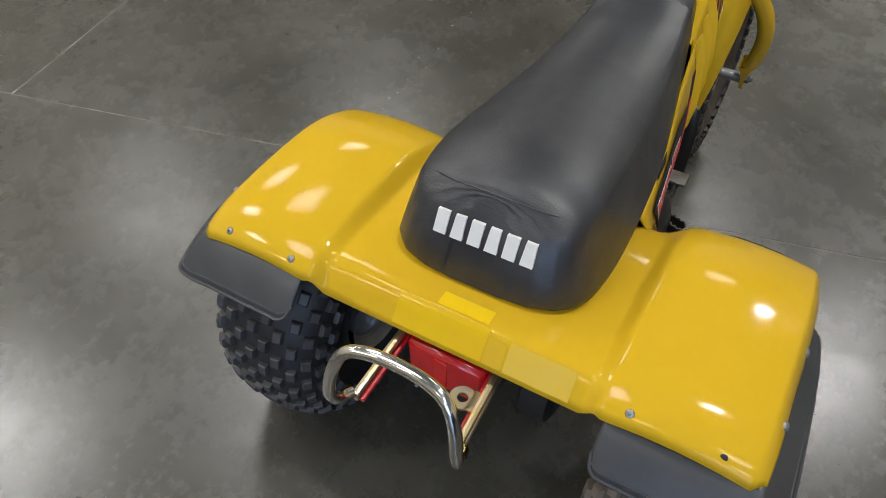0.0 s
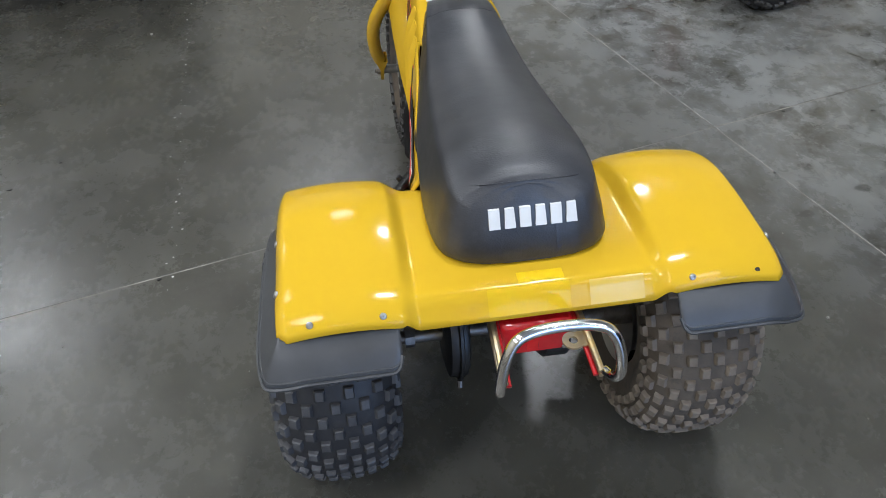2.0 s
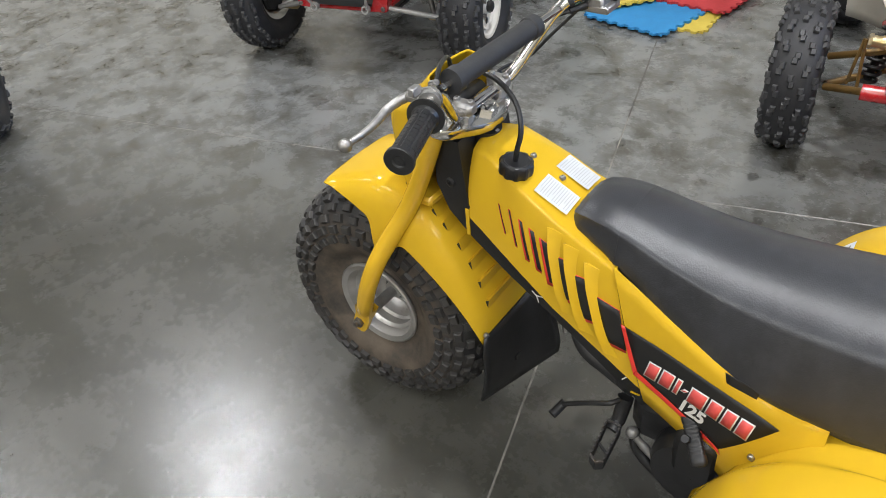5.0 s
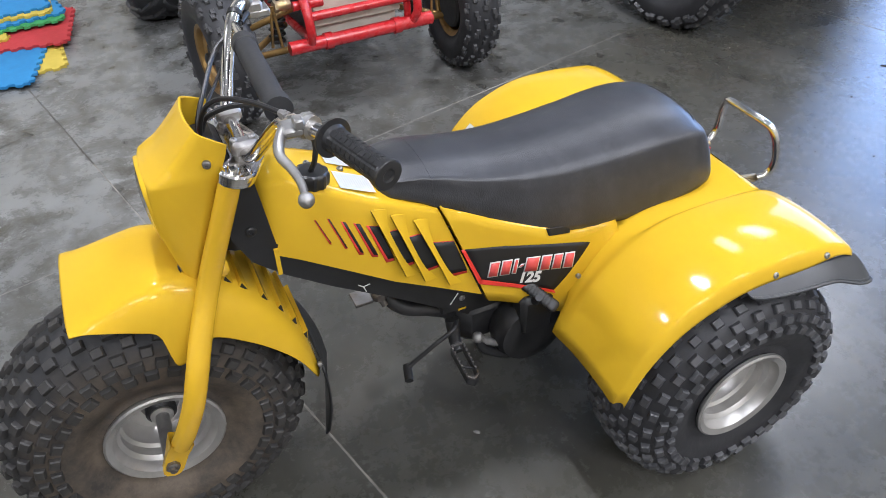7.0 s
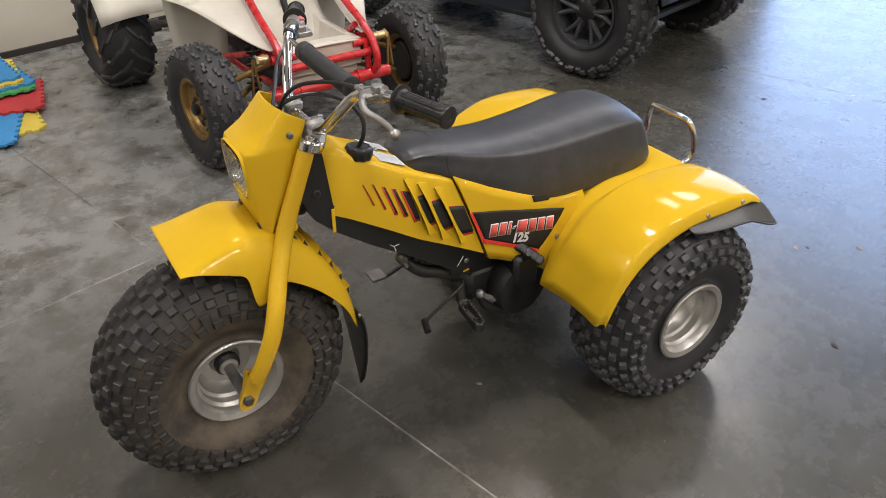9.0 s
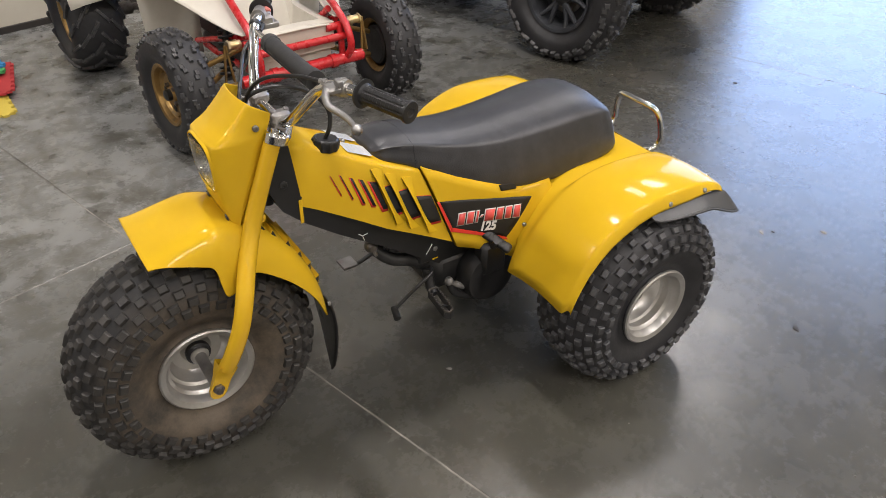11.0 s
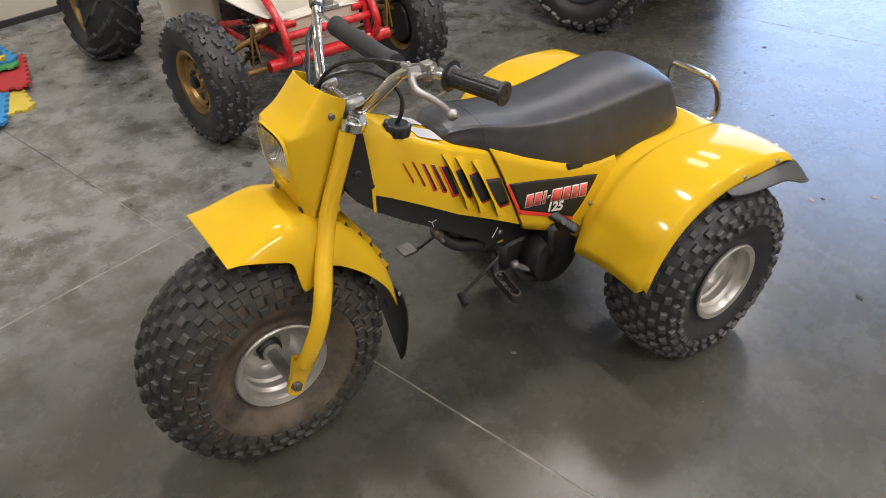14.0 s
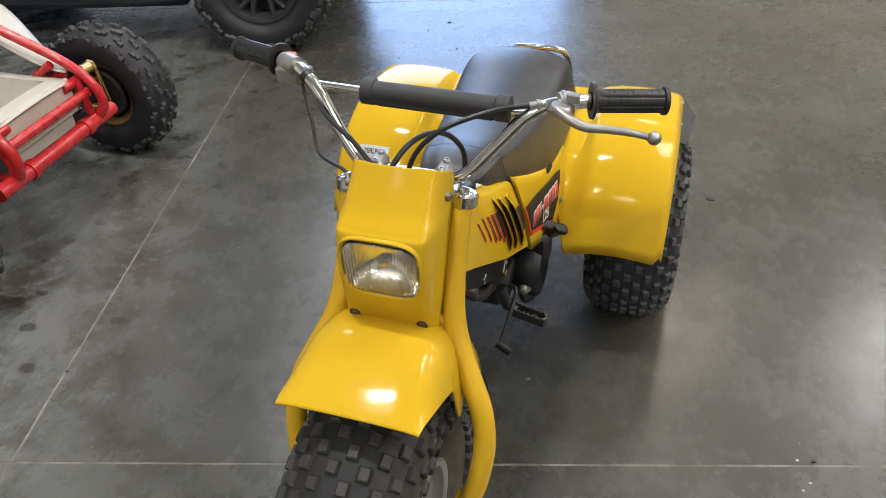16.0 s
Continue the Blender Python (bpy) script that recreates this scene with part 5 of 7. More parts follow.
for i in range(6):
    c = cs[44 + i * 3]
    nx = cs[46 + i * 3]
    out = (c - Vector((FX, 0, FZ))).normalized()
    g = Geo()
    al = (nx - c).normalized() * 0.022
    pr = [[c + Vector((0, y, 0)) - out * 0.004, c + Vector((0, y, 0)) + out * 0.0105, c + al + Vector((0, y, 0)) + out * 0.001] for y in (-0.072, -0.068, 0.068, 0.072)]
    g.sheet(pr, closed=True)
    g.f += [(0, 1, 2), (len(g.v) - 1, len(g.v) - 2, len(g.v) - 3)]
    rib = body("rib", g, YELLOW, parent=ff, sharp=30)
    for s in (1, -1):
        # thin black wedge stands for the dark of the rib's open end
        g = Geo().sheet([[c + Vector((0, s * y, 0)) + al * 0.12 - out * 0.003, c + Vector((0, s * y, 0)) + al * 0.12 + out * 0.0082, c + al * 0.86 + Vector((0, s * y, 0)) + out * 0.0012] for y in (0.0722, 0.0729)], closed=True)
        g.f += [(0, 1, 2), (5, 4, 3)]
        body("vent_slot", g, BLACK, parent=rib, sharp=30)
for s in (1, -1):
    bolt(ff, (0.799, s * 0.100, 0.36), LEAN, 0.006, (-1, s * 0.3, 0.2))
rows = []
for k in range(11):
    t = k / 10
    hw = 0.113 + 0.009 * smooth01(0, 0.25, t) - (0.010 if t > 0.95 else 0)
    cx = 0.797 - 0.018 * math.sin(t * 2.6) - 0.009 * t ** 2
    rows.append([(cx + 0.036 * t * q, hw * q, 0.36 - 0.207 * t) for q in (-1 + j / 6 for j in range(13))])
flap = body("front_flap", Geo().sheet(rows), BLACK, "black rubber mud flap behind the front wheel", thick=0.004, sharp=50)
body("embossed_bar", Geo().block((0.776, 0.0, 0.235), (0.003, 0.05, 0.014), 0.2), BLACK, parent=flap)

# --- fork, clamp, bars
for s in (1, -1):
    leg = Geo().tube(spline([(0.886, s * 0.094, 0.826), (0.899, s * 0.0935, 0.792), (0.936, s * 0.0945, 0.70), (0.966, s * 0.106, 0.63), (0.996, s * 0.135, 0.567), (1.020, s * 0.163, 0.51), (1.042, s * 0.175, 0.45), (1.068, s * 0.170, 0.385), (1.085, s * 0.159, 0.345)], 6), [0.0176 + 0.0022 * min(1, k / 24) - 0.0012 * max(0, (k - 30) / 18) for k in range(49)], 16)
    a, b = Vector((1.083, s * 0.154, 0.352)), Vector((1.118, s * 0.153, 0.270))
    d = (b - a).normalized()
    wv = Vector((d.z, 0, -d.x))
    rows = []
    for t, wd, th in ((0.0, 0.0205, 0.018), (0.25, 0.021, 0.011), (0.45, 0.0200, 0.006), (0.85, 0.0195, 0.005), (1.0, 0.0160, 0.005), (1.08, 0.008, 0.005)):
        c = a + (b - a) * t
        rows.append([c + wv * wd + Vector((0, th, 0)), c - wv * wd + Vector((0, th, 0)), c - wv * wd - Vector((0, th, 0)), c + wv * wd - Vector((0, th, 0))])
    leg.sheet(rows, closed=True)
    n0 = len(leg.v)
    leg.f.append((n0 - 4, n0 - 3, n0 - 2, n0 - 1))
    fork = body("fork_leg", leg, YELLOW_PAINT, "bowed yellow steel fork leg", sharp=45)
    body("axle_nut", Geo().lathe([(0.013, 0.0), (0.013, 0.009), (0.010, 0.011), (0.007, 0.011), (0.007, 0.017), (0.0005, 0.018)], 6, Matrix.Translation((FX, s * 0.157, FZ)) @ pose(0, 0, 0, 0, 0, 0 if s > 0 else 180)), STEEL, parent=fork)
    body("fork_cap", Geo().lathe([(0.019, -0.004), (0.019, 0.004), (0.016, 0.008), (0.009, 0.009), (0.009, 0.015), (0.0005, 0.016)], 22, Matrix.Translation((0.882, s * 0.096, 0.836)) @ pose(0, 0, 0, 90 - 20, 0, 90)), CHROME, parent=fork)
body("lower_clamp", Geo().block((0.945, 0, 0.645), (0.05, 0.18, 0.022), 0.3, None), YELLOW_PAINT, "yellow lower fork clamp")
body("fork_brace", Geo().block((0.965, 0, 0.60), (0.012, 0.2, 0.08), 0.3), YELLOW_PAINT)
outline = [(0.914, 0.088), (0.916, 0.100), (0.910, 0.111), (0.898, 0.118), (0.884, 0.118), (0.870, 0.112), (0.860, 0.100), (0.832, 0.045), (0.824, 0.022)]
outline = outline + [(x, -y) for x, y in reversed(outline)] + [(0.893, -0.055), (0.89, 0.055)]
tilt = Matrix.Translation((0.858, 0, 0.826)) @ pose(0, 0, 0, 0, -17, 0) @ Matrix.Translation((-0.87, 0, 0))
g = Geo()
kk = len(outline)
g.sheet([[(x * q + 0.87 * (1 - q), y * q, z) for x, y in outline] for q, z in ((0.97, -0.013), (1.0, -0.010), (1.0, 0.006), (0.97, 0.009))], tilt, True)
g.f += [tuple(range(kk)), tuple(range(len(g.v) - 1, len(g.v) - 1 - kk, -1))]
clamp = body("top_clamp", g, CHROME, "polished aluminium top fork clamp")
body("stem_nut", Geo().lathe([(0.021, 0), (0.021, 0.012), (0.014, 0.016), (0.0005, 0.016)], 6, Matrix.Translation((0.842, 0, 0.828)) @ pose(0, 0, 0, 90 - 17, 0, 90)), CHROME, parent=clamp)
for y in (0.056, -0.056):
    body("bar_clamp", Geo().block((0.853, y, 0.836), (0.032, 0.027, 0.030), 0.2).block((0.850, y, 0.856), (0.042, 0.028, 0.026), 0.25), ALUMINIUM, "dull cast bar clamp", parent=clamp)
    for dx in (-0.012, 0.012):
        bolt(clamp, (0.850 + dx * 1.2, y, 0.870), LEAN, 0.0062, (0, 0, 1))
half_left = [(0.851, 0.0, 0.847), (0.851, 0.05, 0.847), (0.850, 0.074, 0.849), (0.845, 0.093, 0.858), (0.837, 0.112, 0.877), (0.829, 0.131, 0.899), (0.814, 0.166, 0.939), (0.808, 0.183, 0.954), (0.800, 0.200, 0.963), (0.790, 0.220, 0.966), (0.763, 0.268, 0.9645), (0.742, 0.330, 0.962), (0.728, 0.374, 0.960)]
half_right = [(0.851, 0.05, 0.847), (0.850, 0.074, 0.849), (0.844, 0.093, 0.858), (0.835, 0.112, 0.877), (0.826, 0.131, 0.899), (0.805, 0.166, 0.942), (0.794, 0.184, 0.958), (0.782, 0.202, 0.968), (0.768, 0.222, 0.971), (0.744, 0.264, 0.969), (0.716, 0.326, 0.965), (0.696, 0.370, 0.961)]
path = spline([(x, -y, z) for x, y, z in reversed(half_right)] + half_left, 5)
bars = body("handlebar", Geo().tube(path, 0.0112, 14), CHROME, "chrome handlebar with crossbar")
body("crossbar", Geo().tube([(0.793, -0.184, 0.957), (0.807, 0.182, 0.953)], 0.0065, 10), CHROME, parent=bars)
padp = [(0.799 + 0.03 * y, y, 0.956) for y in (-0.094, -0.093, -0.074, -0.072, 0.128, 0.130, 0.150, 0.151)]
body("crossbar_pad", Geo().tube(padp, [0.014, 0.0210, 0.0210, 0.0182, 0.0182, 0.0210, 0.0210, 0.014], 20), FOAM_BLACK, "black foam crossbar pad", parent=bars)
body("pad_slit", Geo().tube([(0.809, -0.072, 0.9445), (0.815, 0.128, 0.9445)], 0.0042, 8), DECAL_BLACK, parent=bars)
body("pad_lip", Geo().tube([(0.803 + 0.03 * y, y, 0.9435) for y in (-0.072, -0.066, 0.122, 0.128)], [0.005, 0.0085, 0.0085, 0.005], 12), FOAM_BLACK, parent=bars)
for s in (1, -1):
    a, b = (Vector((0.7635, 0.266, 0.9645)), Vector((0.727, 0.377, 0.960))) if s > 0 else (Vector((0.7425, -0.266, 0.969)), Vector((0.694, -0.373, 0.961)))
    d = b - a
    g1 = d.normalized().orthogonal()
    g2 = d.normalized().cross(g1)
    prof = [(0, 0.011, 0), (0.001, 0.0200, 0), (0.035, 0.0205, 0), (0.050, 0.0150, 0), (0.09, 0.0130, 0)]
    for k in range(10):
        prof += [(0.115 + 0.082 * k + dt, rr, gr) for dt, rr, gr in ((0.0, 0.0132, 1), (0.070, 0.0132, 1), (0.072, 0.0127, 0), (0.080, 0.0127, 0))]
    prof += [(0.945, 0.0155, 0), (0.990, 0.0155, 0), (1.0, 0.0145, 0), (1.001, 0.007, 0), (0.985, 0.005, 0), (0.984, 0.0003, 0)]
    rows = []
    for t, rad, gr in prof:
        c = a + d * t
        rows.append([c + (g1 * math.cos(2 * math.pi * k / 40) + g2 * math.sin(2 * math.pi * k / 40)) * (rad - (0.0012 if gr and k % 5 == 0 else 0)) for k in range(40)])
    body("grip", Geo().sheet(rows, closed=True), GRIP, "ribbed black rubber grip", parent=bars, sharp=30)
body("lever_perch", Geo().tube([(0.789, 0.221, 0.967), (0.780, 0.238, 0.967)], 0.0170, 14).tube([(0.7865, 0.2255, 0.967), (0.785, 0.2295, 0.967)], 0.0195, 14).block((0.806, 0.227, 0.968), (0.032, 0.034, 0.015), 0.3).tube([(0.803, 0.200, 0.969), (0.808, 0.180, 0.968)], 0.0055, 10).tube([(0.804, 0.196, 0.969), (0.806, 0.190, 0.969)], 0.0085, 6).block((0.800, 0.243, 0.984), (0.012, 0.020, 0.014), 0.15), ALUMINIUM, "dull cast lever perch", parent=bars)
lev = spline([(0.816, 0.224, 0.967), (0.828, 0.243, 0.963), (0.835, 0.268, 0.957), (0.829, 0.301, 0.954), (0.827, 0.333, 0.952), (0.831, 0.364, 0.950)], 6)
body("lever", Geo().tube(lev, [0.0085 - 0.0038 * i / len(lev) for i in range(len(lev))], 10).lathe([(0.0005, -0.0105), (0.0055, -0.009), (0.0095, -0.0045), (0.0105, 0), (0.0095, 0.0045), (0.0055, 0.009), (0.0005, 0.0105)], 14, Matrix.Translation((0.831, 0.367, 0.950))), ALUMINIUM, "aluminium hand lever with a ball end", parent=bars)
throttle = body("throttle_body", Geo().tube([(0.767, -0.224, 0.971), (0.748, -0.258, 0.9695)], 0.0165, 14).block((0.752, -0.243, 0.954), (0.044, 0.044, 0.030), 0.15).block((0.738, -0.246, 0.947), (0.040, 0.052, 0.014), 0.2).block((0.742, -0.250, 0.966), (0.026, 0.026, 0.016), 0.2), ALUMINIUM, "bright cast throttle housing", parent=bars)
body("stop_switch", Geo().block((0.736, -0.252, 0.975), (0.018, 0.022, 0.010), 0.25), RED_WORN, "red stop switch", parent=throttle)
body("throttle_elbow", Geo().tube([(0.762, -0.219, 0.953), (0.780, -0.190, 0.950)], [0.0075, 0.0055], 10), BLACK, parent=throttle)
body("bar_tie", Geo().tube([(0.788, -0.193, 0.963), (0.784, -0.200, 0.967)], 0.0135, 12), BLACK, parent=bars)
for pts, r in ((((0.808, 0.180, 0.968), (0.838, 0.13, 0.967), (0.875, 0.06, 0.945), (0.90, 0.02, 0.90), (0.915, 0.01, 0.82)), 0.0042),
               (((0.780, -0.190, 0.950), (0.835, -0.15, 0.93), (0.875, -0.08, 0.90), (0.905, -0.03, 0.86), (0.91, -0.02, 0.80)), 0.0042),
               (((0.775, -0.215, 0.945), (0.815, -0.185, 0.90), (0.85, -0.16, 0.86), (0.88, -0.10, 0.85), (0.90, -0.05, 0.80)), 0.0032),
               (((0.752, 0.050, 0.772), (0.742, 0.060, 0.804), (0.738, 0.053, 0.839), (0.757, 0.034, 0.872), (0.797, 0.015, 0.893), (0.845, -0.002, 0.897), (0.889, -0.016, 0.880), (0.905, -0.03, 0.84)), 0.0048),
               (((0.885, 0.04, 0.82), (0.875, 0.045, 0.76), (0.88, 0.04, 0.69)), 0.0045)):
    body("cable", Geo().tube(spline(pts, 8), r, 8), BLACK, "black control cable", parent=bars)

# --- headlamp cowl
LEVELS = [((0.878, 0.079, 0.879), (0.920, 0.063, 0.902)), ((0.883, 0.080, 0.863), (0.946, 0.0645, 0.873)), ((0.892, 0.0815, 0.845), (0.972, 0.0665, 0.8475)),
          ((0.898, 0.082, 0.832), (0.997, 0.0700, 0.830)), ((0.905, 0.082, 0.817), (1.0060, 0.0705, 0.819)), ((0.925, 0.082, 0.765), (1.011, 0.0705, 0.768)),
          ((0.950, 0.081, 0.705), (1.004, 0.0690, 0.706)), ((0.968, 0.079, 0.662), (0.995, 0.0675, 0.662)), ((0.978, 0.078, 0.638), (0.990, 0.0665, 0.636))]
LAMP_W, LAMP_H, LAMP_MID = 0.0625, 0.0530, 0.7705


def squircle(hw, hh, n=72):
    out = []
    for k in range(n):
        a = 2 * math.pi * k / n
        c, d = math.cos(a), math.sin(a)
        out.append((hw * math.copysign(abs(c) ** 0.52, c), hh * math.copysign(abs(d) ** 0.52, d)))
    return out


hm = Matrix.Translation((1.0085, 0.0, LAMP_MID)) @ pose(0, 0, 0, 0, 3, 0)
flat_levels = [(*a, *b) for a, b in LEVELS]
fine = []
for i in range(len(LEVELS) - 1):
    p0, p1, p2, p3 = (flat_levels[max(0, min(len(LEVELS) - 1, i + o))] for o in (-1, 0, 1, 2))
    steps = max(3, math.ceil((p1[5] - p2[5]) / 0.0028))
    for k in range(steps):
        t = k / steps
        q = [0.5 * (2 * b + (d - a) * t + (2 * a - 5 * b + 4 * d - e) * t * t + (3 * b - a - 3 * d + e) * t ** 3) for a, b, d, e in zip(p0, p1, p2, p3)]
        fine.append((q[:3], q[3:]))
fine.append(LEVELS[-1])
rows = []
for (xr, yr, zr), (xf, yf, zf) in fine:
    crown = 0.006 * smooth01(0.640, 0.70, zf)
    ring = [(xr + (xf - xr) * t, yr + (yf - yr) * t + 0.002 * math.sin(math.pi * t), zr + (zf - zr) * t) for t in (0.0, 0.2, 0.4, 0.6, 0.78)]
    bx, by, bz = ring[-1]
    ex, ey, ez = xf - 0.001, yf - 0.008, zf
    for t in (0.2, 0.4, 0.6, 0.8):                       # rounded edge
        kx, ky, kz = xf - 0.001, yf - 0.001, zf
        ring.append(tuple((1 - t) ** 2 * p + 2 * t * (1 - t) * q + t * t * w for p, q, w in ((bx, kx, ex), (by, ky, ey), (bz, kz, ez))))
    for k in range(22):
        v = 1 - k / 22
        ring.append((ex + crown * (1 - v * v), ey * v, ez + 0.001 * (1 - v)))
    rows.append(ring + [(ex + crown, 0, ez + 0.001)] + [(x, -y, z) for x, y, z in reversed(ring)])
g = Geo().sheet(rows)
keep = []
for f in g.f:
    mid = sum((g.v[k] for k in f), Vector()) / 4
    if mid.x < 0.98 or (abs(mid.y) / (LAMP_W - 0.001)) ** 4 + (abs(mid.z - LAMP_MID) / (LAMP_H - 0.001)) ** 4 > 1:
        keep.append(f)
g.f = keep
cowl = body("headlamp_cowl", g, YELLOW, "yellow plastic headlamp cowl", thick=0.004, sharp=40)
for s in (1, -1):
    bolt(cowl, (0.914, s * 0.0835, 0.855), LEAN, 0.0068, (0.1, s, 0.06), STEEL)
    bolt(cowl, (0.9955, s * 0.058, 0.657), LEAN, 0.0068, (1, 0, -0.15), STEEL)
    # black ring paints the shade of the recess round the screw
    body("screw_recess", Geo().lathe([(0.0095, 0.0), (0.0085, 0.0015), (0.007, 0.0)], 18, Matrix.Translation((0.9965, s * 0.058, 0.657)) @ pose(0, 0, 0, 0, 0, -90)), BLACK, parent=cowl)
body("cowl_inside", Geo().block((0.912, 0, 0.812), (0.070, 0.13, 0.08), 0.15), BLACK, parent=cowl)
body("indicator", Geo().lathe([(0.009, 0), (0.009, 0.004), (0.005, 0.008), (0.0005, 0.009)], 14, Matrix.Translation((0.922, 0.0, 0.862)) @ pose(0, 0, 0, 90, 0, 0)), RED_BRIGHT, parent=cowl)


def loops(levels):
    """Rounded outlines, one behind another: (scale, depth)."""
    return [[(d, y, z) for y, z in squircle(LAMP_W * f, LAMP_H * f)] for f, d in levels]


lampob = body("headlamp", Geo().sheet(loops([(1.032, -0.010), (1.03, -0.005), (1.02, -0.003), (1.0, -0.003), (0.985, -0.004), (0.98, -0.008)]), hm, True), BLACK, "rectangular headlamp with ribbed glass", sharp=30)
body("bezel", Geo().sheet(loops([(1.085, -0.006), (1.085, 0.0005), (1.07, 0.0035), (1.05, 0.0040), (1.035, 0.0025), (1.03, -0.002), (1.03, -0.012)]), hm, True), YELLOW, "yellow plastic rim round the glass", parent=lampob, sharp=60)
body("reflector", Geo().sheet(loops([(0.97, -0.002), (0.93, -0.008), (0.82, -0.018), (0.65, -0.029), (0.45, -0.038), (0.25, -0.043), (0.10, -0.045), (0.001, -0.045)]), hm, True), REFLECTOR, parent=lampob)
lens = Geo()
rws = []
LW, LH = LAMP_W * 0.985, LAMP_H * 0.985
for i in range(121):
    y = LW * math.sin(math.pi / 2 * (-1 + 2 * i / 120))
    hh = LH * max(0.0, 1 - (abs(y) / LW) ** 4) ** 0.25 + 0.0001
    row = []
    for j in range(19):
        z = hh * (-1 + j / 9)
        f2 = max((y / LW) ** 2, (z / LH) ** 2) * 0.6 + 0.2 * ((y / LW) ** 2 + (z / LH) ** 2)
        rib = 0.0007 * math.cos(2 * math.pi * y / 0.0058) * (1 - f2 ** 3)
        row.append((0.001 + 0.010 * (1 - f2) + rib, y, z))
    rws.append(row)
lens.sheet(rws, hm)
lens_ob = body("lens", lens, GLASS, "ribbed clear lens", parent=lampob, thick=0.0015, sharp=180)
lens_ob.visible_shadow = False
body("bulb_shield", Geo().lathe([(0.0005, -0.010), (0.009, -0.008), (0.012, 0), (0.009, 0.008), (0.0005, 0.010)], 16, hm @ Matrix.Translation((-0.020, 0, 0.002)) @ pose(0, 0, 0, 0, 0, 90)), CHROME, parent=lampob)

# small paper sticker on the front slope of the right-hand fender pod
def on_pod(x, y, up):
    return (x, y, fender_z(x, y) + up)


sx, sy = 0.262, -0.330
body("sticker", Geo().sheet([[on_pod(sx - 0.030 + 0.060 * i / 6, sy - 0.041 + 0.082 * j / 6, 0.0060) for j in range(7)] for i in range(7)]), PAPER, "white paper sticker with black print", parent=fender)
lv, lf = lettering("TERLING", 0.0155)
body("sticker_print", Geo().add([on_pod(sx - 0.018 - b * 0.85, sy + a * 0.92, 0.0072) for a, b in lv], lf), DECAL_BLACK, parent=fender)
for y0, y1, mt in ((-0.030, -0.014, ZINC_GOLD), (-0.008, 0.012, DECAL_BLACK)):
    body("sticker_print", Geo().sheet([[on_pod(sx + x, sy + y, 0.0072) for y in (y0, y1)] for x in (-0.006, 0.010)]), mt, parent=fender)

# ---------------------------------------------------------------- vehicles parked round it
def quad_wheel(parent, m, R, w, bead, rows, around, size, depth, rim_mat, bolts=True, share=None, disc=0.03, tyre_label="", half=None, drum=True, **tread):
    half = half or w * 0.36
    if share:
        wheel = twin(share, "wheel", parent, m)
        for c in share.children:
            o = twin(c, c.name.split(".")[0], wheel, c.matrix_basis.copy())
            if "kind" in c:
                o["kind"] = c["kind"]
        return wheel
    wheel = part("wheel", rim_geo(bead - 0.002, half, disc, 0.02, disc + 0.02), rim_mat, parent, m=m)
    tyre(wheel, RUBBER, tyre_label, R - depth * 0.8, w, bead, R * 0.97, rows, around, size, depth, seed=9, knob_mat=KNOB_QUAD, **tread)
    part("hub_cap", Geo().lathe([(0.024, disc), (0.024, disc + 0.03), (0.014, disc + 0.036), (0.0005, disc + 0.036)], 16), ENGINE, wheel)
    # added black disc that keeps the wheel's inner side dark
    if drum:
        part("brake_drum", Geo().lathe([(0.0005, -0.055), (0.085, -0.055), (0.095, -0.045), (0.095, disc - 0.012), (0.02, disc - 0.012)], 24), ENGINE, wheel)
    if bolts:
        for k in range(4):
            a = radians(45 + 90 * k)
            part("lug_nut", Geo().lathe([(0.009, 0), (0.009, 0.014), (0.0005, 0.016)], 6, Matrix.Translation((0.045 * math.cos(a), disc - 0.002, 0.045 * math.sin(a)))), STEEL, wheel)
            a = radians(90 * k)
            part("vent_hole", Geo().lathe([(0.015, 0.0), (0.0135, 0.001), (0.0005, 0.001)], 14, Matrix.Translation((0.066 * math.cos(a), disc + 0.0015, 0.066 * math.sin(a)))), DECAL_BLACK, wheel)
    return wheel


def spring(p0, p1, r, turns, wire):
    p0, p1 = Vector(p0), Vector(p1)
    d = (p1 - p0)
    a = d.orthogonal().normalized()
    b = d.normalized().cross(a)
    return [p0 + d * t / (turns * 10) + r * (math.cos(0.628 * t) * a + math.sin(0.628 * t) * b) for t in range(turns * 10 + 1)]


# --- quad with red tube frame, white plastics and gold wheels; y is its forward way, from under the front axle
qa = thing("quad_bike", pose(0.155, -1.688, 0, 0, 0, 4.8), "white and red quad bike with gold wheels parked nearby", "quad bike", "parked quads")
fr = even_rows(0.262, 0.160, 0.125, 5, 0.155)
fw = quad_wheel(qa, pose(0.520, 0, 0.262, 0, 0, -90 + 4), 0.265, 0.160, 0.125, fr, 22, (0.038, 0.0165), 0.010, GOLD_RIM, zed=True, tyre_label="black knobbly tyre")
quad_wheel(qa, pose(-0.520, 0, 0.262, 0, 0, 90 - 4), 0.265, 0.165, 0.125, fr, 24, (0.035, 0.0185), 0.011, GOLD_RIM, share=fw)
rr_ = even_rows(0.285, 0.26, 0.125, 6, 0.27)
rw = quad_wheel(qa, pose(0.545, -1.28, 0.28, 0, 0, -90), 0.285, 0.27, 0.125, rr_, 15, (0.085, 0.016), 0.012, GOLD_RIM, chevron=True, tyre_label="paddle-lugged rear tyre")
quad_wheel(qa, pose(-0.545, -1.28, 0.28, 0, 0, 90), 0.285, 0.27, 0.125, rr_, 15, (0.085, 0.016), 0.012, GOLD_RIM, share=rw)
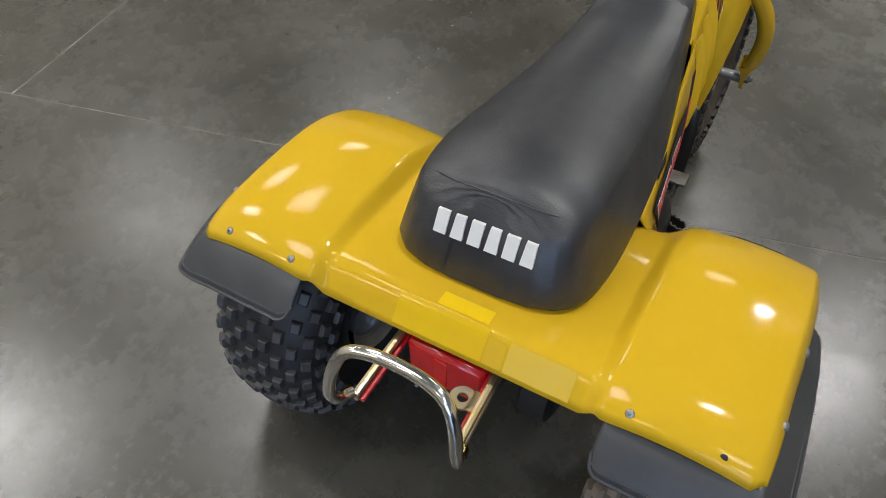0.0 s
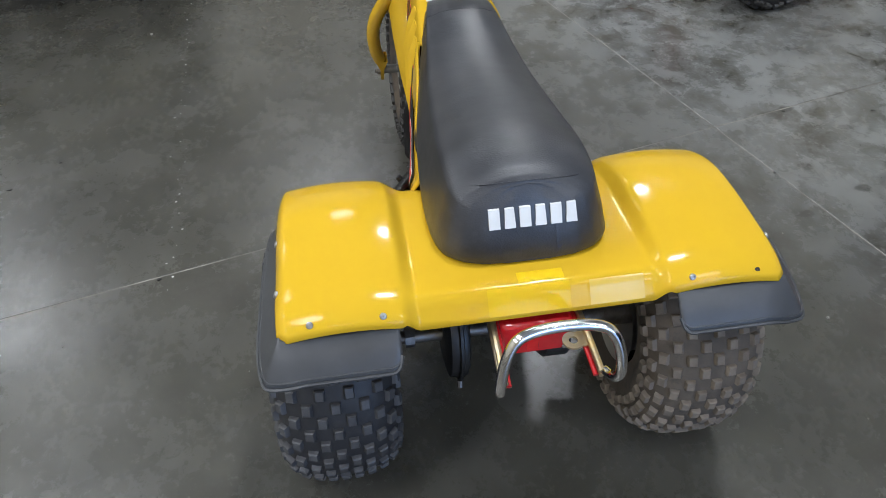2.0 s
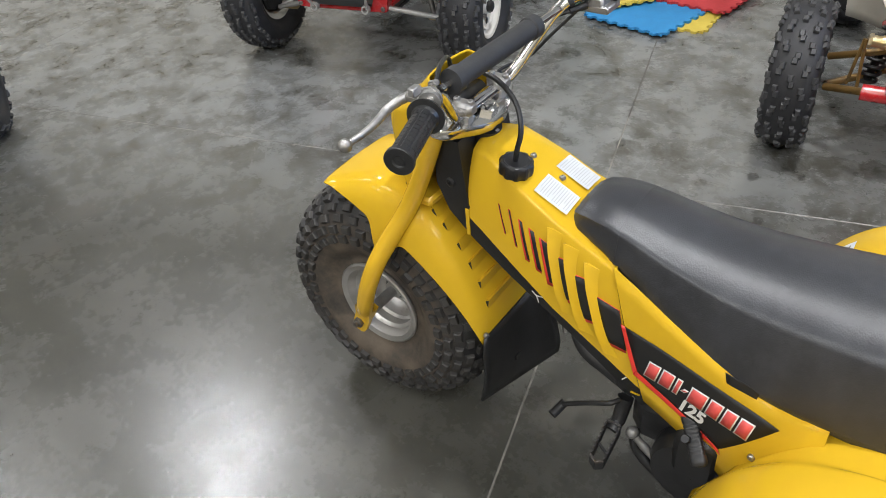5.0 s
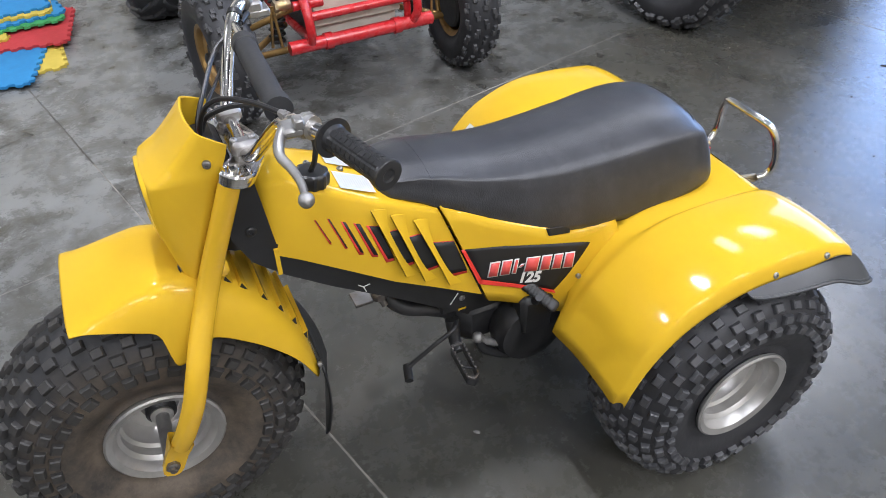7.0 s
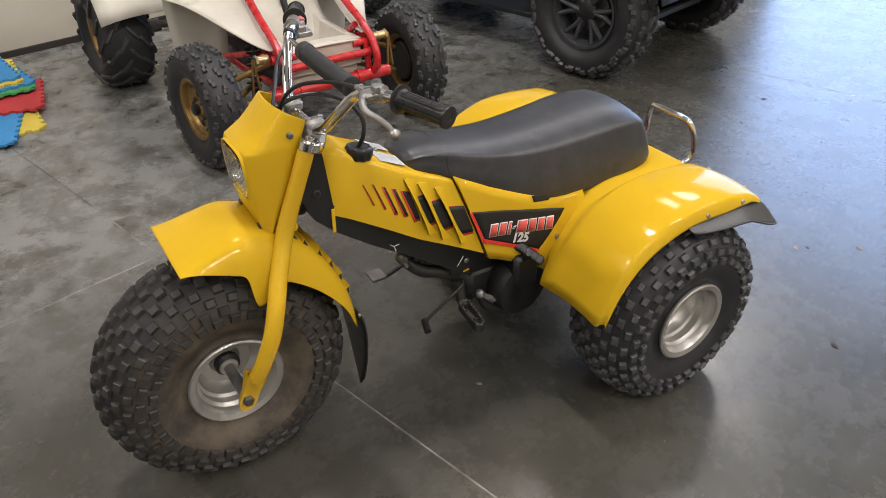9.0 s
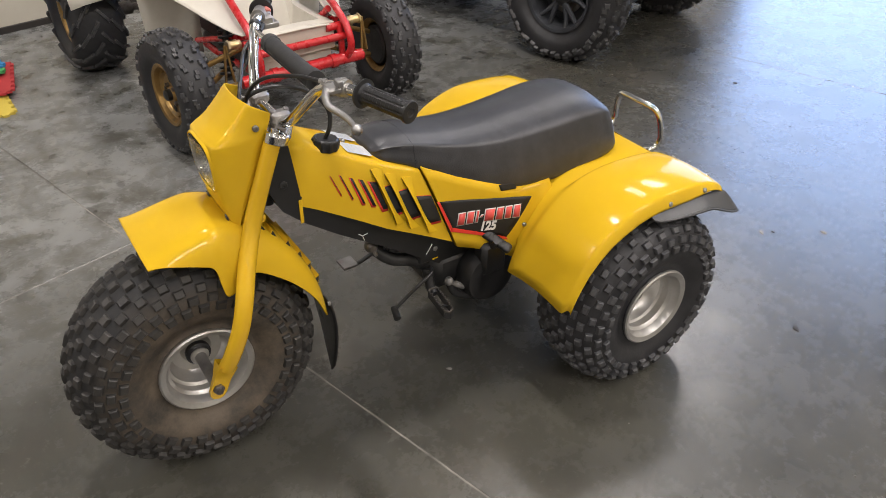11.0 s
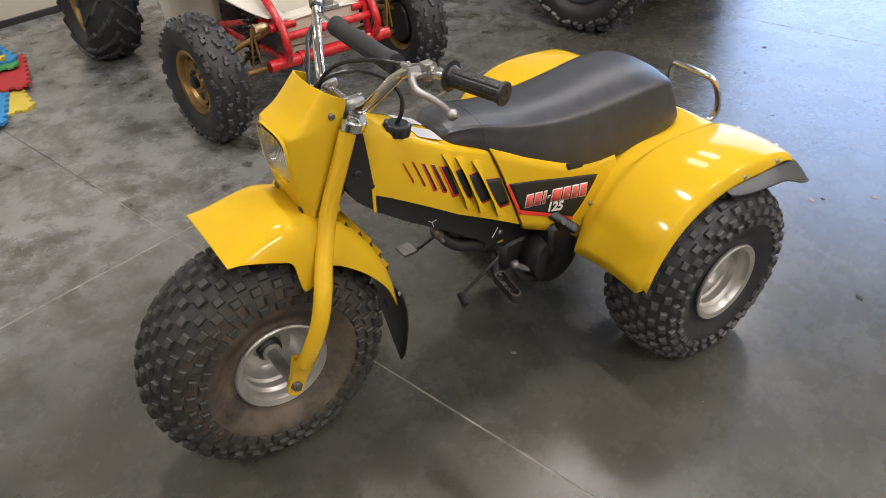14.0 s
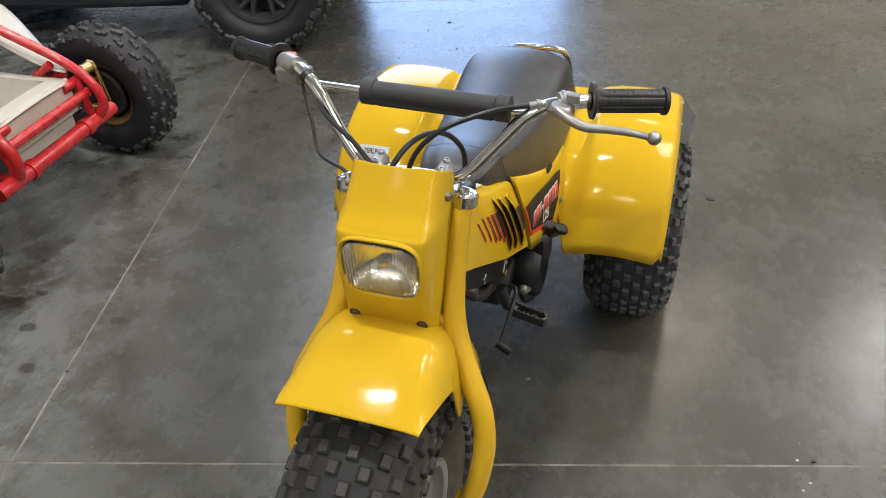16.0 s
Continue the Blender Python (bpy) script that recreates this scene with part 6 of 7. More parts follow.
part("rear_axle", Geo().tube([(-0.5, -1.28, 0.28), (0.5, -1.28, 0.28)], 0.02, 12).tube([(0.40, -1.28, 0.28), (0.30, -1.28, 0.28)], 0.035, 12), STEEL, qa)
part("lower_bumper", Geo().tube([(-0.30, 0.155, 0.298), (0.30, 0.155, 0.298)], 0.026, 16).tube([(-0.16, 0.155, 0.298), (-0.13, 0.155, 0.298)], 0.032, 14).tube([(0.13, 0.155, 0.298), (0.16, 0.155, 0.298)], 0.032, 14), RED_PAINT, qa, "red tube bumper")
part("upper_bumper", Geo().tube([(-0.215, 0.15, 0.40), (0.215, 0.15, 0.40)], 0.017, 14), RED_PAINT, qa)
for s in (1, -1):
    part("bumper_loop", Geo().tube(spline([(s * 0.215, 0.168, 0.31), (s * 0.222, 0.195, 0.36), (s * 0.222, 0.175, 0.43), (s * 0.22, 0.10, 0.50), (s * 0.215, -0.05, 0.58), (s * 0.20, -0.25, 0.68), (s * 0.17, -0.55, 0.76)], 6), 0.017, 12), RED_PAINT, qa)
    part("bumper_strut", Geo().tube([(s * 0.20, 0.15, 0.30), (s * 0.205, 0.13, 0.45)], 0.015, 10).tube([(s * 0.255, 0.12, 0.44), (s * 0.14, 0.12, 0.44)], 0.018, 12), RED_PAINT, qa)
    part("frame_tube", Geo().tube([(s * 0.18, 0.13, 0.28), (s * 0.18, -0.40, 0.25), (s * 0.17, -1.1, 0.27)], 0.017, 10).tube([(s * 0.20, 0.05, 0.50), (s * 0.20, -0.25, 0.30)], 0.015, 10).tube([(s * 0.17, -0.55, 0.76), (s * 0.2, -1.0, 0.62), (s * 0.18, -1.15, 0.40)], 0.017, 10).tube([(s * 0.215, 0.08, 0.46), (s * 0.30, -0.30, 0.36)], 0.014, 10), RED_PAINT, qa)
    part("shock_bush", Geo().tube([(s * 0.262, 0.10, 0.445), (s * 0.325, 0.11, 0.45)], 0.019, 14).tube([(s * 0.275, 0.10, 0.445), (s * 0.285, 0.10, 0.445)], 0.023, 14).tube([(s * 0.312, 0.11, 0.45), (s * 0.322, 0.11, 0.45)], 0.023, 6), ZINC_GOLD, qa)
    part("steering_link", Geo().tube([(s * 0.330, 0.115, 0.455), (s * 0.318, 0.125, 0.30)], 0.0055, 6).tube([(s * 0.334, 0.112, 0.455), (s * 0.352, 0.115, 0.30)], 0.0055, 6), GOLD_RIM, qa)
    part("control_arm", Geo().tube([(s * 0.22, 0.10, 0.275), (s * 0.42, 0.02, 0.235)], 0.013, 10).tube([(s * 0.22, -0.14, 0.275), (s * 0.42, 0.0, 0.235)], 0.013, 10).tube([(s * 0.24, 0.08, 0.42), (s * 0.43, 0.01, 0.34)], 0.012, 10), GOLD_RIM, qa)
    part("shock_spring", Geo().tube(spring((s * 0.30, 0.0, 0.27), (s * 0.265, -0.03, 0.47), 0.028, 8, 0.006), 0.0065, 6).tube([(s * 0.30, 0, 0.27), (s * 0.265, -0.03, 0.48)], 0.014, 8), BLACK, qa)
    rows = []
    for k in range(13):
        t = k / 12
        out = 0.235 + 0.25 * smooth01(-0.15, 0.95, t)
        rows.append([(s * (0.20 + (out - 0.20) * u), 0.10 - 0.52 * t - 0.06 * u * t, 0.475 + 0.165 * smooth01(0, 0.8, t) - 0.03 * u ** 2 * t) for u in (j / 8 for j in range(9))])
    part("front_fender", Geo().sheet(rows), WHITE_PLASTIC, qa, "white plastic front fender", thick=0.005)
    rows = []
    for k in range(9):
        t = k / 8
        rows.append([(s * (0.22 + 0.265 * u * (1 - 0.12 * t)), -0.42 - 0.06 * u - 0.05 * t, 0.64 - 0.03 * u * u - 0.40 * t * (1 - 0.2 * u)) for u in (j / 6 for j in range(7))])
    part("splash_guard", Geo().sheet(rows), WHITE_PLASTIC, qa, "white splash guard behind the front wheel", thick=0.005)
    rows = []
    for k in range(13):
        t = k / 12
        a = radians(20 + 140 * t)
        rows.append([(s * (0.24 + 0.44 * u), -1.28 + 0.40 * math.cos(a), 0.33 + 0.34 * math.sin(a) - 0.03 * u ** 4) for u in (j / 6 for j in range(7))])
    part("rear_fender", Geo().sheet(rows), WHITE_PLASTIC, qa, "white plastic rear fender", thick=0.005)
rows = []
for k in range(15):
    t = k / 14
    y = 0.125 - 0.55 * t
    z = 0.450 + 0.03 * t + 0.22 * smooth01(0.55, 1, t)
    hw = 0.195 - 0.02 * t
    rows.append([(hw * u, y + 0.01 * (1 - u * u), z + 0.012 * (1 - u ** 2) - (0.13 if abs(u) < 0.75 and 0.16 < t < 0.62 else 0)) for u in (-1 + j / 9 for j in range(19))])
part("hood", Geo().sheet(rows), WHITE_PLASTIC, qa, "white plastic hood", thick=0.006, sharp=30)
part("front_panel", Geo().block((0, 0.115, 0.405), (0.36, 0.012, 0.12), 0.2).block((0, 0.09, 0.335), (0.34, 0.012, 0.10), 0.2), WHITE_PLASTIC, qa, "white number panel")
part("engine", Geo().block((0, -0.62, 0.36), (0.26, 0.36, 0.26), 0.2).block((0.05, -0.42, 0.5), (0.14, 0.14, 0.16), 0.2), ENGINE, qa)
part("seat", Geo().block((0, -0.95, 0.74), (0.26, 0.70, 0.12), 0.35), BLUE_SEAT, qa, "blue vinyl seat")
part("tank", Geo().block((0, -0.48, 0.74), (0.24, 0.32, 0.14), 0.35), WHITE_PLASTIC, qa)
part("handlebar", Geo().tube(spline([(-0.38, -0.52, 0.98), (-0.22, -0.46, 0.98), (-0.1, -0.38, 0.88), (0.1, -0.38, 0.88), (0.22, -0.46, 0.98), (0.38, -0.52, 0.98)]), 0.011, 10).tube([(0, -0.38, 0.88), (0, -0.2, 0.45)], 0.016, 10), BLACK, qa)
part("exhaust", Geo().tube(spline([(0.06, -0.45, 0.45), (0.16, -0.35, 0.42), (0.2, -0.6, 0.42), (0.2, -1.0, 0.5)]), 0.02, 10), STEEL, qa)
part("belly", Geo().block((0, -0.5, 0.24), (0.36, 1.1, 0.02), 0.2), STEEL, qa)

# --- quad with white steel wheels
qb = thing("quad_bike", pose(2.60, -1.52, 0, 0, 0, 15), "red and grey quad bike with white steel wheels parked nearby", "quad bike", "parked quads")
br = even_rows(0.275, 0.19, 0.13, 5, 0.185)
bw = quad_wheel(qb, pose(-0.56, 0, 0.272, 0, 0, 90), 0.275, 0.19, 0.13, br, 24, (0.044, 0.0175), 0.011, WHITE_RIM, disc=0.045, zed=True, tyre_label="black knobbly tyre")
quad_wheel(qb, pose(0.56, 0, 0.272, 0, 0, -90), 0.275, 0.19, 0.13, br, 24, (0.042, 0.022), 0.013, WHITE_RIM, share=bw)
bw2 = quad_wheel(qb, pose(-0.52, -1.25, 0.272, 0, 0, 90), 0.275, 0.25, 0.13, even_rows(0.275, 0.25, 0.13, 6, 0.25), 24, (0.042, 0.022), 0.013, WHITE_RIM)
quad_wheel(qb, pose(0.52, -1.25, 0.272, 0, 0, -90), 0.275, 0.25, 0.13, None, 24, None, 0.013, WHITE_RIM, share=bw2)
MID = 0.04                                  # the bumper and skid plate sit a little off the middle
part("bumper", Geo().tube(spline([(MID + 0.357, 0.26, 0.488), (MID + 0.214, 0.262, 0.482), (MID + 0.05, 0.266, 0.458), (MID - 0.05, 0.266, 0.458), (MID - 0.214, 0.262, 0.482), (MID - 0.357, 0.26, 0.488)]), 0.0165, 14), PALE_STEEL, qb, "bent pale grey steel bumper")
part("skid_plate", Geo().sheet([[(MID - hw, y, z), (MID + hw, y, z)] for hw, y, z in ((0.185, 0.235, 0.452), (0.175, 0.225, 0.40), (0.155, 0.20, 0.34), (0.135, 0.165, 0.29))]), GREY_SKID, qb, "grey sheet skid plate", thick=0.006)
part("frame", Geo().tube([(MID - 0.20, 0.13, 0.268), (MID + 0.20, 0.13, 0.268)], 0.011, 10).tube([(-0.22, 0.1, 0.50), (0.30, 0.1, 0.50)], 0.022, 12).tube([(-0.20, 0.02, 0.44), (0.28, 0.02, 0.44)], 0.020, 12).tube([(-0.18, 0.1, 0.36), (-0.18, -1.2, 0.32)], 0.018, 10).tube([(0.26, 0.1, 0.36), (0.18, -1.2, 0.32)], 0.018, 10), RED_PAINT, qb, "red frame")
for s in (1, -1):
    bx = MID + s * 0.20
    part("bumper_arm", Geo().tube(spline([(MID + s * 0.214, 0.262, 0.482), (MID + s * 0.13, 0.20, 0.52), (MID + s * 0.10, 0.08, 0.60)]), 0.015, 12), PALE_STEEL, qb)
    part("plate_edge", Geo().tube(spline([(MID + s * 0.187, 0.245, 0.46), (MID + s * 0.16, 0.215, 0.35), (MID + s * 0.138, 0.176, 0.285)]), 0.007, 8), PALE_STEEL, qb)
    part("eyelet", Geo().lathe([(0.011, -0.012), (0.019, -0.012), (0.021, 0.0), (0.019, 0.012), (0.011, 0.012), (0.011, -0.012)], 18, Matrix.Translation((MID + s * 0.132, 0.175, 0.282))), PALE_STEEL, qb, "pale ring eyelet")
    part("frame_bracket", Geo().sheet([[(MID + s * (a - w), y, z), (MID + s * (a + w), y, z), (MID + s * (a + w), y - 0.07, z), (MID + s * (a - w), y - 0.07, z)] for a, w, y, z in ((0.190, 0.034, 0.155, 0.268), (0.196, 0.036, 0.16, 0.30), (0.225, 0.036, 0.165, 0.40), (0.245, 0.040, 0.16, 0.52))], closed=True), RED_PAINT, qb, "red frame bracket")
    part("arm_gusset", Geo().tube([(MID + s * 0.21, 0.12, 0.285), (MID + s * 0.27, -0.12, 0.34)], [0.020, 0.028], 6), RED_PAINT, qb)
    for y, z in ((0.165, 0.285), (0.168, 0.408)):
        bolt(qb, (MID + s * 0.213, y, z), None, 0.011, (0, 1, 0), STEEL)
    part("control_arm", Geo().tube([(bx, 0.13, 0.283), (s * 0.47, 0.03, 0.205)], 0.012, 10).tube([(bx, -0.15, 0.283), (s * 0.47, 0.0, 0.205)], 0.012, 10), PALE_STEEL, qb)
    part("control_arm", Geo().tube([(bx, 0.12, 0.406), (s * 0.46, 0.03, 0.345)], 0.012, 10), PALE_STEEL, qb)
    part("shock", Geo().tube([(s * 0.37, 0.04, 0.225), (s * 0.318, 0.02, 0.42), (s * 0.28, 0.0, 0.58)], 0.013, 10).tube([(s * 0.348, 0.03, 0.31), (s * 0.338, 0.027, 0.345)], 0.019, 10), STEEL, qb)
    part("shock_foot", Geo().block((s * 0.385, 0.05, 0.222), (0.075, 0.03, 0.022), 0.25), ZINC_GOLD, qb)
    part("shock_spring", Geo().tube(spring((s * 0.315, 0.02, 0.44), (s * 0.28, 0.0, 0.58), 0.026, 5, 0.006), 0.0065, 6), BLUE_SEAT, qb, "blue coil spring")
    rows = []
    for k in range(11):
        t = k / 10
        rows.append([(s * (0.18 + 0.46 * u), 0.25 - 0.6 * t, 0.60 + 0.06 * math.sin(math.pi * t) - 0.06 * u ** 3) for u in (j / 6 for j in range(7))])
    part("front_fender", Geo().sheet(rows), GREY_BODY, qb, "grey front fender", thick=0.005)
part("nose", Geo().block((0, -0.05, 0.62), (0.4, 0.5, 0.14), 0.3), GREY_BODY, qb)
part("handlebar", Geo().tube(spline([(-0.36, -0.52, 0.98), (-0.2, -0.44, 0.98), (-0.07, -0.36, 0.88), (0.07, -0.36, 0.88), (0.2, -0.44, 0.98), (0.36, -0.52, 0.98)]), 0.011, 10).tube([(0, -0.36, 0.88), (0, -0.22, 0.55)], 0.016, 10), BLACK, qb)
for s in (1, -1):
    rows = []
    for k in range(11):
        a = radians(20 + 140 * k / 10)
        rows.append([(s * (0.16 + 0.46 * u), -1.25 + 0.38 * math.cos(a), 0.36 + 0.32 * math.sin(a) - 0.04 * u ** 4) for u in (j / 6 for j in range(7))])
    part("rear_fender", Geo().sheet(rows), GREY_BODY, qb, "grey rear fender", thick=0.005)
part("engine", Geo().block((0, -0.6, 0.36), (0.28, 0.5, 0.26), 0.2), ENGINE, qb)
part("seat", Geo().block((0, -0.95, 0.70), (0.28, 0.7, 0.12), 0.35), BLACK, qb)
part("belly", Geo().block((0, -0.5, 0.23), (0.34, 1.0, 0.02), 0.2), ENGINE, qb)

# --- loose rear axle with two wheels
ax = thing("axle_assembly", pose(3.81, 0.41, 0, 0, 0, 57), "loose rear axle with two knobbly tyres and silver rims", "axle")
ar = even_rows(0.25, 0.26, 0.115, 6, 0.26)
aw = quad_wheel(ax, pose(-0.50, 0, 0.245, 0, 0, 90), 0.25, 0.25, 0.115, ar, 22, (0.030, 0.021), 0.010, RIM_SILVER, disc=-0.02, drum=False, zed=True, tyre_label="black knobbly tyre")
quad_wheel(ax, pose(0.42, 0, 0.245, 0, 0, 90), 0.25, 0.25, 0.115, ar, 24, (0.040, 0.026), 0.013, RIM_SILVER, share=aw)
part("axle_shaft", Geo().tube([(-0.50, 0, 0.245), (-0.10, 0, 0.245)], 0.012, 12).tube([(0.05, 0, 0.245), (0.46, 0, 0.245)], 0.014, 12), STEEL, ax)
part("axle_label", Geo().tube([(-0.36, 0, 0.245), (-0.27, 0, 0.245)], 0.0128, 12), PAPER, ax, "white paper label round the shaft")
part("label_print", Geo().tube([(-0.335, 0, 0.245), (-0.30, 0, 0.245)], 0.0134, 12), DECAL_PINK, ax)
g = Geo().lathe([(0.03, 0), (0.100, 0), (0.103, 0.003), (0.100, 0.006), (0.03, 0.006)], 40, Matrix.Translation((-0.17, 0, 0.245)) @ pose(0, 0, 0, 0, 0, 90))
for k in range(30):
    a = 2 * math.pi * k / 30
    g.block((0, 0.003, 0.104), (0.009, 0.005, 0.012), 0.2, Matrix.Translation((-0.17, 0, 0.245)) @ pose(0, 0, 0, 0, 0, 90) @ pose(0, 0, 0, 0, math.degrees(a), 0))
part("sprocket", g, STEEL, ax)
g = Geo()
for k in range(44):
    a = 2 * math.pi * k / 44
    g.block((0, 0, 0.113), (0.012, 0.012 if k % 2 else 0.016, 0.009), 0.2, Matrix.Translation((-0.173, 0, 0.245)) @ pose(0, 0, 0, 0, 0, 90) @ pose(0, 0, 0, 0, math.degrees(a), 0))
part("chain", g, RUSTY, ax, "rusty drive chain on the sprocket")
part("carrier", Geo().tube([(-0.11, 0, 0.245), (0.03, 0, 0.245)], [0.045, 0.038], 18).tube([(-0.08, 0, 0.245), (-0.055, 0, 0.245)], 0.058, 18).block((-0.03, 0.045, 0.205), (0.11, 0.05, 0.06), 0.3), ALUMINIUM, ax, "cast bearing carrier")
part("caliper", Geo().block((0.0, -0.055, 0.185), (0.085, 0.045, 0.07), 0.25).block((0.02, -0.070, 0.150), (0.05, 0.035, 0.03), 0.25).tube([(-0.05, -0.06, 0.215), (0.05, -0.06, 0.215)], 0.012, 10), ALUMINIUM, ax, "cast brake caliper")
part("brake_hose", Geo().tube(spline([(-0.06, -0.05, 0.27), (-0.07, -0.085, 0.22), (-0.045, -0.095, 0.16), (0.0, -0.085, 0.135)]), 0.0055, 8), PALE_STEEL, ax)
part("brake_disc", Geo().lathe([(0.03, 0), (0.088, 0), (0.088, 0.005), (0.03, 0.005)], 32, Matrix.Translation((0.075, 0, 0.245)) @ pose(0, 0, 0, 0, 0, 90)), RUSTY, ax, "rusty brake disc")
for x, wd in ((0.10, 0.030), (-0.135, 0.018), (-0.44, 0.016)):
    g = Geo().tube([(x, 0, 0.245), (x + wd, 0, 0.245)], 0.024, 8)
    for k in range(4):
        a = radians(45 + 90 * k)
        g.tube([(x, 0.030 * math.cos(a), 0.245 + 0.030 * math.sin(a)), (x + wd, 0.030 * math.cos(a), 0.245 + 0.030 * math.sin(a))], 0.011, 8)
    part("hub_flange", g, ZINC_GOLD, ax, "gold-plated four-lobed hub")

# --- big mud-tyred machine
qc = thing("utility_quad", pose(2.67, 1.62, 0, 0, 0, 96), "dark grey utility quad with big mud tyres", "quad bike", "parked quads")
mr = even_rows(0.335, 0.24, 0.16, 4, 0.22)
mw = quad_wheel(qc, pose(0.47, 0, 0.33, 0, 0, -90 - 8), 0.335, 0.235, 0.16, mr, 15, (0.095, 0.019), 0.016, BLACK, mud=True, tyre_label="mud tyre with slanted lugs")
quad_wheel(qc, pose(-0.47, 0, 0.33, 0, 0, 90 + 17), 0.335, 0.235, 0.16, mr, 15, (0.095, 0.019), 0.014, BLACK, share=mw)
quad_wheel(qc, pose(0.47, -1.35, 0.33, 0, 0, -90), 0.335, 0.235, 0.16, mr, 15, (0.095, 0.019), 0.014, BLACK, share=mw)
quad_wheel(qc, pose(-0.47, -1.35, 0.33, 0, 0, 90), 0.335, 0.235, 0.16, mr, 15, (0.095, 0.019), 0.014, BLACK, share=mw)
for s in (1, -1):
    part("control_arm", Geo().tube([(s * 0.14, 0.10, 0.26), (s * 0.36, 0.02, 0.25)], 0.016, 10).tube([(s * 0.14, -0.15, 0.26), (s * 0.36, -0.02, 0.25)], 0.016, 10).block((s * 0.345, 0.0, 0.31), (0.05, 0.07, 0.14), 0.25), STEEL, qc)
    rows = []
    for k in range(13):
        t = k / 12
        a = radians(10 + 150 * t)
        rows.append([(s * (0.20 + 0.42 * u), 0.46 * math.cos(a), 0.66 + 0.36 * math.sin(a) - 0.05 * u ** 4) for u in (j / 6 for j in range(7))])
    part("front_fender", Geo().sheet(rows), GREY_BODY, qc, "dark grey fender", thick=0.006)
rows = []
for y, hw, zb, zt in ((0.42, 0.13, 0.60, 0.70), (0.36, 0.20, 0.55, 0.80), (0.20, 0.23, 0.52, 0.90), (-0.05, 0.22, 0.52, 0.97), (-0.25, 0.18, 0.52, 0.98), (-0.45, 0.17, 0.50, 0.93), (-0.7, 0.17, 0.50, 0.86), (-1.3, 0.19, 0.52, 0.84), (-1.62, 0.17, 0.60, 0.82)):
    rows.append([(hw * q, y, zb + (zt - zb) * f) for q, f in ((-0.8, 0), (-1, 0.25), (-1, 0.65), (-0.75, 0.93), (0, 1), (0.75, 0.93), (1, 0.65), (1, 0.25), (0.8, 0))])
g = Geo().sheet(rows, closed=True)
g.f += [tuple(range(9)), tuple(len(g.v) - 1 - q for q in range(9))]
part("body_shell", g, DARK_BODY, qc, "dark plastic body", sharp=50)
part("seat", Geo().block((0, -0.85, 0.90), (0.30, 0.80, 0.12), 0.4), LEATHER, qc)
part("handlebar", Geo().tube(spline([(-0.38, -0.34, 1.10), (-0.2, -0.24, 1.12), (-0.06, -0.18, 1.02), (0.06, -0.18, 1.02), (0.2, -0.24, 1.12), (0.38, -0.34, 1.10)]), 0.012, 10).tube([(0, -0.18, 1.02), (0, -0.10, 0.90)], 0.02, 10), BLACK, qc)
for y0, y1, z in ((0.45, -0.02, 1.02), (-1.25, -1.75, 0.96)):
    g = Geo()
    for q in range(5):
        x = -0.36 + 0.18 * q
        g.tube([(x, y0, z), (x, y1, z)], 0.009, 8)
    g.tube([(-0.38, y0, z), (0.38, y0, z)], 0.012, 8).tube([(-0.38, y1, z), (0.38, y1, z)], 0.012, 8)
    for x in (-0.18, 0.18):
        g.tube([(x, y0 - 0.1, z), (x * 0.8, y0 - 0.14, z - 0.22)], 0.01, 8)
    part("cargo_rack", g, BLACK, qc)
for s in (1, -1):
    rows = []
    for k in range(11):
        a = radians(15 + 145 * k / 10)
        rows.append([(s * (0.18 + 0.42 * u), -1.35 + 0.46 * math.cos(a), 0.56 + 0.36 * math.sin(a) - 0.05 * u ** 4) for u in (j / 6 for j in range(7))])
    part("rear_fender", Geo().sheet(rows), GREY_BODY, qc, "dark grey fender", thick=0.006)
    part("footwell", Geo().block((s * 0.34, -0.68, 0.34), (0.26, 0.46, 0.03), 0.25), BLACK, qc)
part("belly", Geo().block((0, -0.6, 0.30), (0.36, 1.9, 0.05), 0.25), BLACK, qc)

# --- side-by-side with alloy wheels
qd = thing("side_by_side", RM @ pose(-2.50, -1.20, 0), "dark side-by-side off-road buggy with black alloy wheels", "buggy", "parked quads")
dr = even_rows(0.36, 0.25, 0.19, 5, 0.26)


def alloy(parent, m, share=None):
    if share:
        return quad_wheel(parent, m, 0, 0, 0, None, 0, None, 0, BLACK, share=share)
    w = part("wheel", Geo().lathe([(0.19, -0.09), (0.17, -0.08), (0.165, 0.06), (0.18, 0.085), (0.198, 0.095), (0.198, 0.1), (0.182, 0.096), (0.17, 0.07), (0.168, -0.03), (0.02, -0.03)], 40), ALLOY_DARK, parent, m=m)
    tyre(w, RUBBER, "black all-terrain tyre", 0.355, 0.25, 0.19, 0.355, dr, 26, (0.052, 0.028), 0.014, seed=4, zed=True, knob_mat=KNOB_QUAD)
    for k in range(6):
        a = 2 * math.pi * k / 6
        g2 = Geo()
        for da in (-0.21, 0.21):
            g2.tube([(0.05 * math.cos(a), 0.05, 0.05 * math.sin(a)), (0.12 * math.cos(a + da * 0.7), 0.055, 0.12 * math.sin(a + da * 0.7)), (0.175 * math.cos(a + da), 0.07, 0.175 * math.sin(a + da))], [0.018, 0.014, 0.012], 8)
        part("spoke", g2, ALLOY_DARK, w)
    part("hub_cap", Geo().lathe([(0.06, 0.03), (0.06, 0.055), (0.045, 0.065), (0.0005, 0.065)], 18), BLACK, w)
    part("brake_disc", Geo().lathe([(0.03, 0.0), (0.11, 0.0), (0.11, 0.006), (0.03, 0.006)], 28), STEEL, w)
    return w


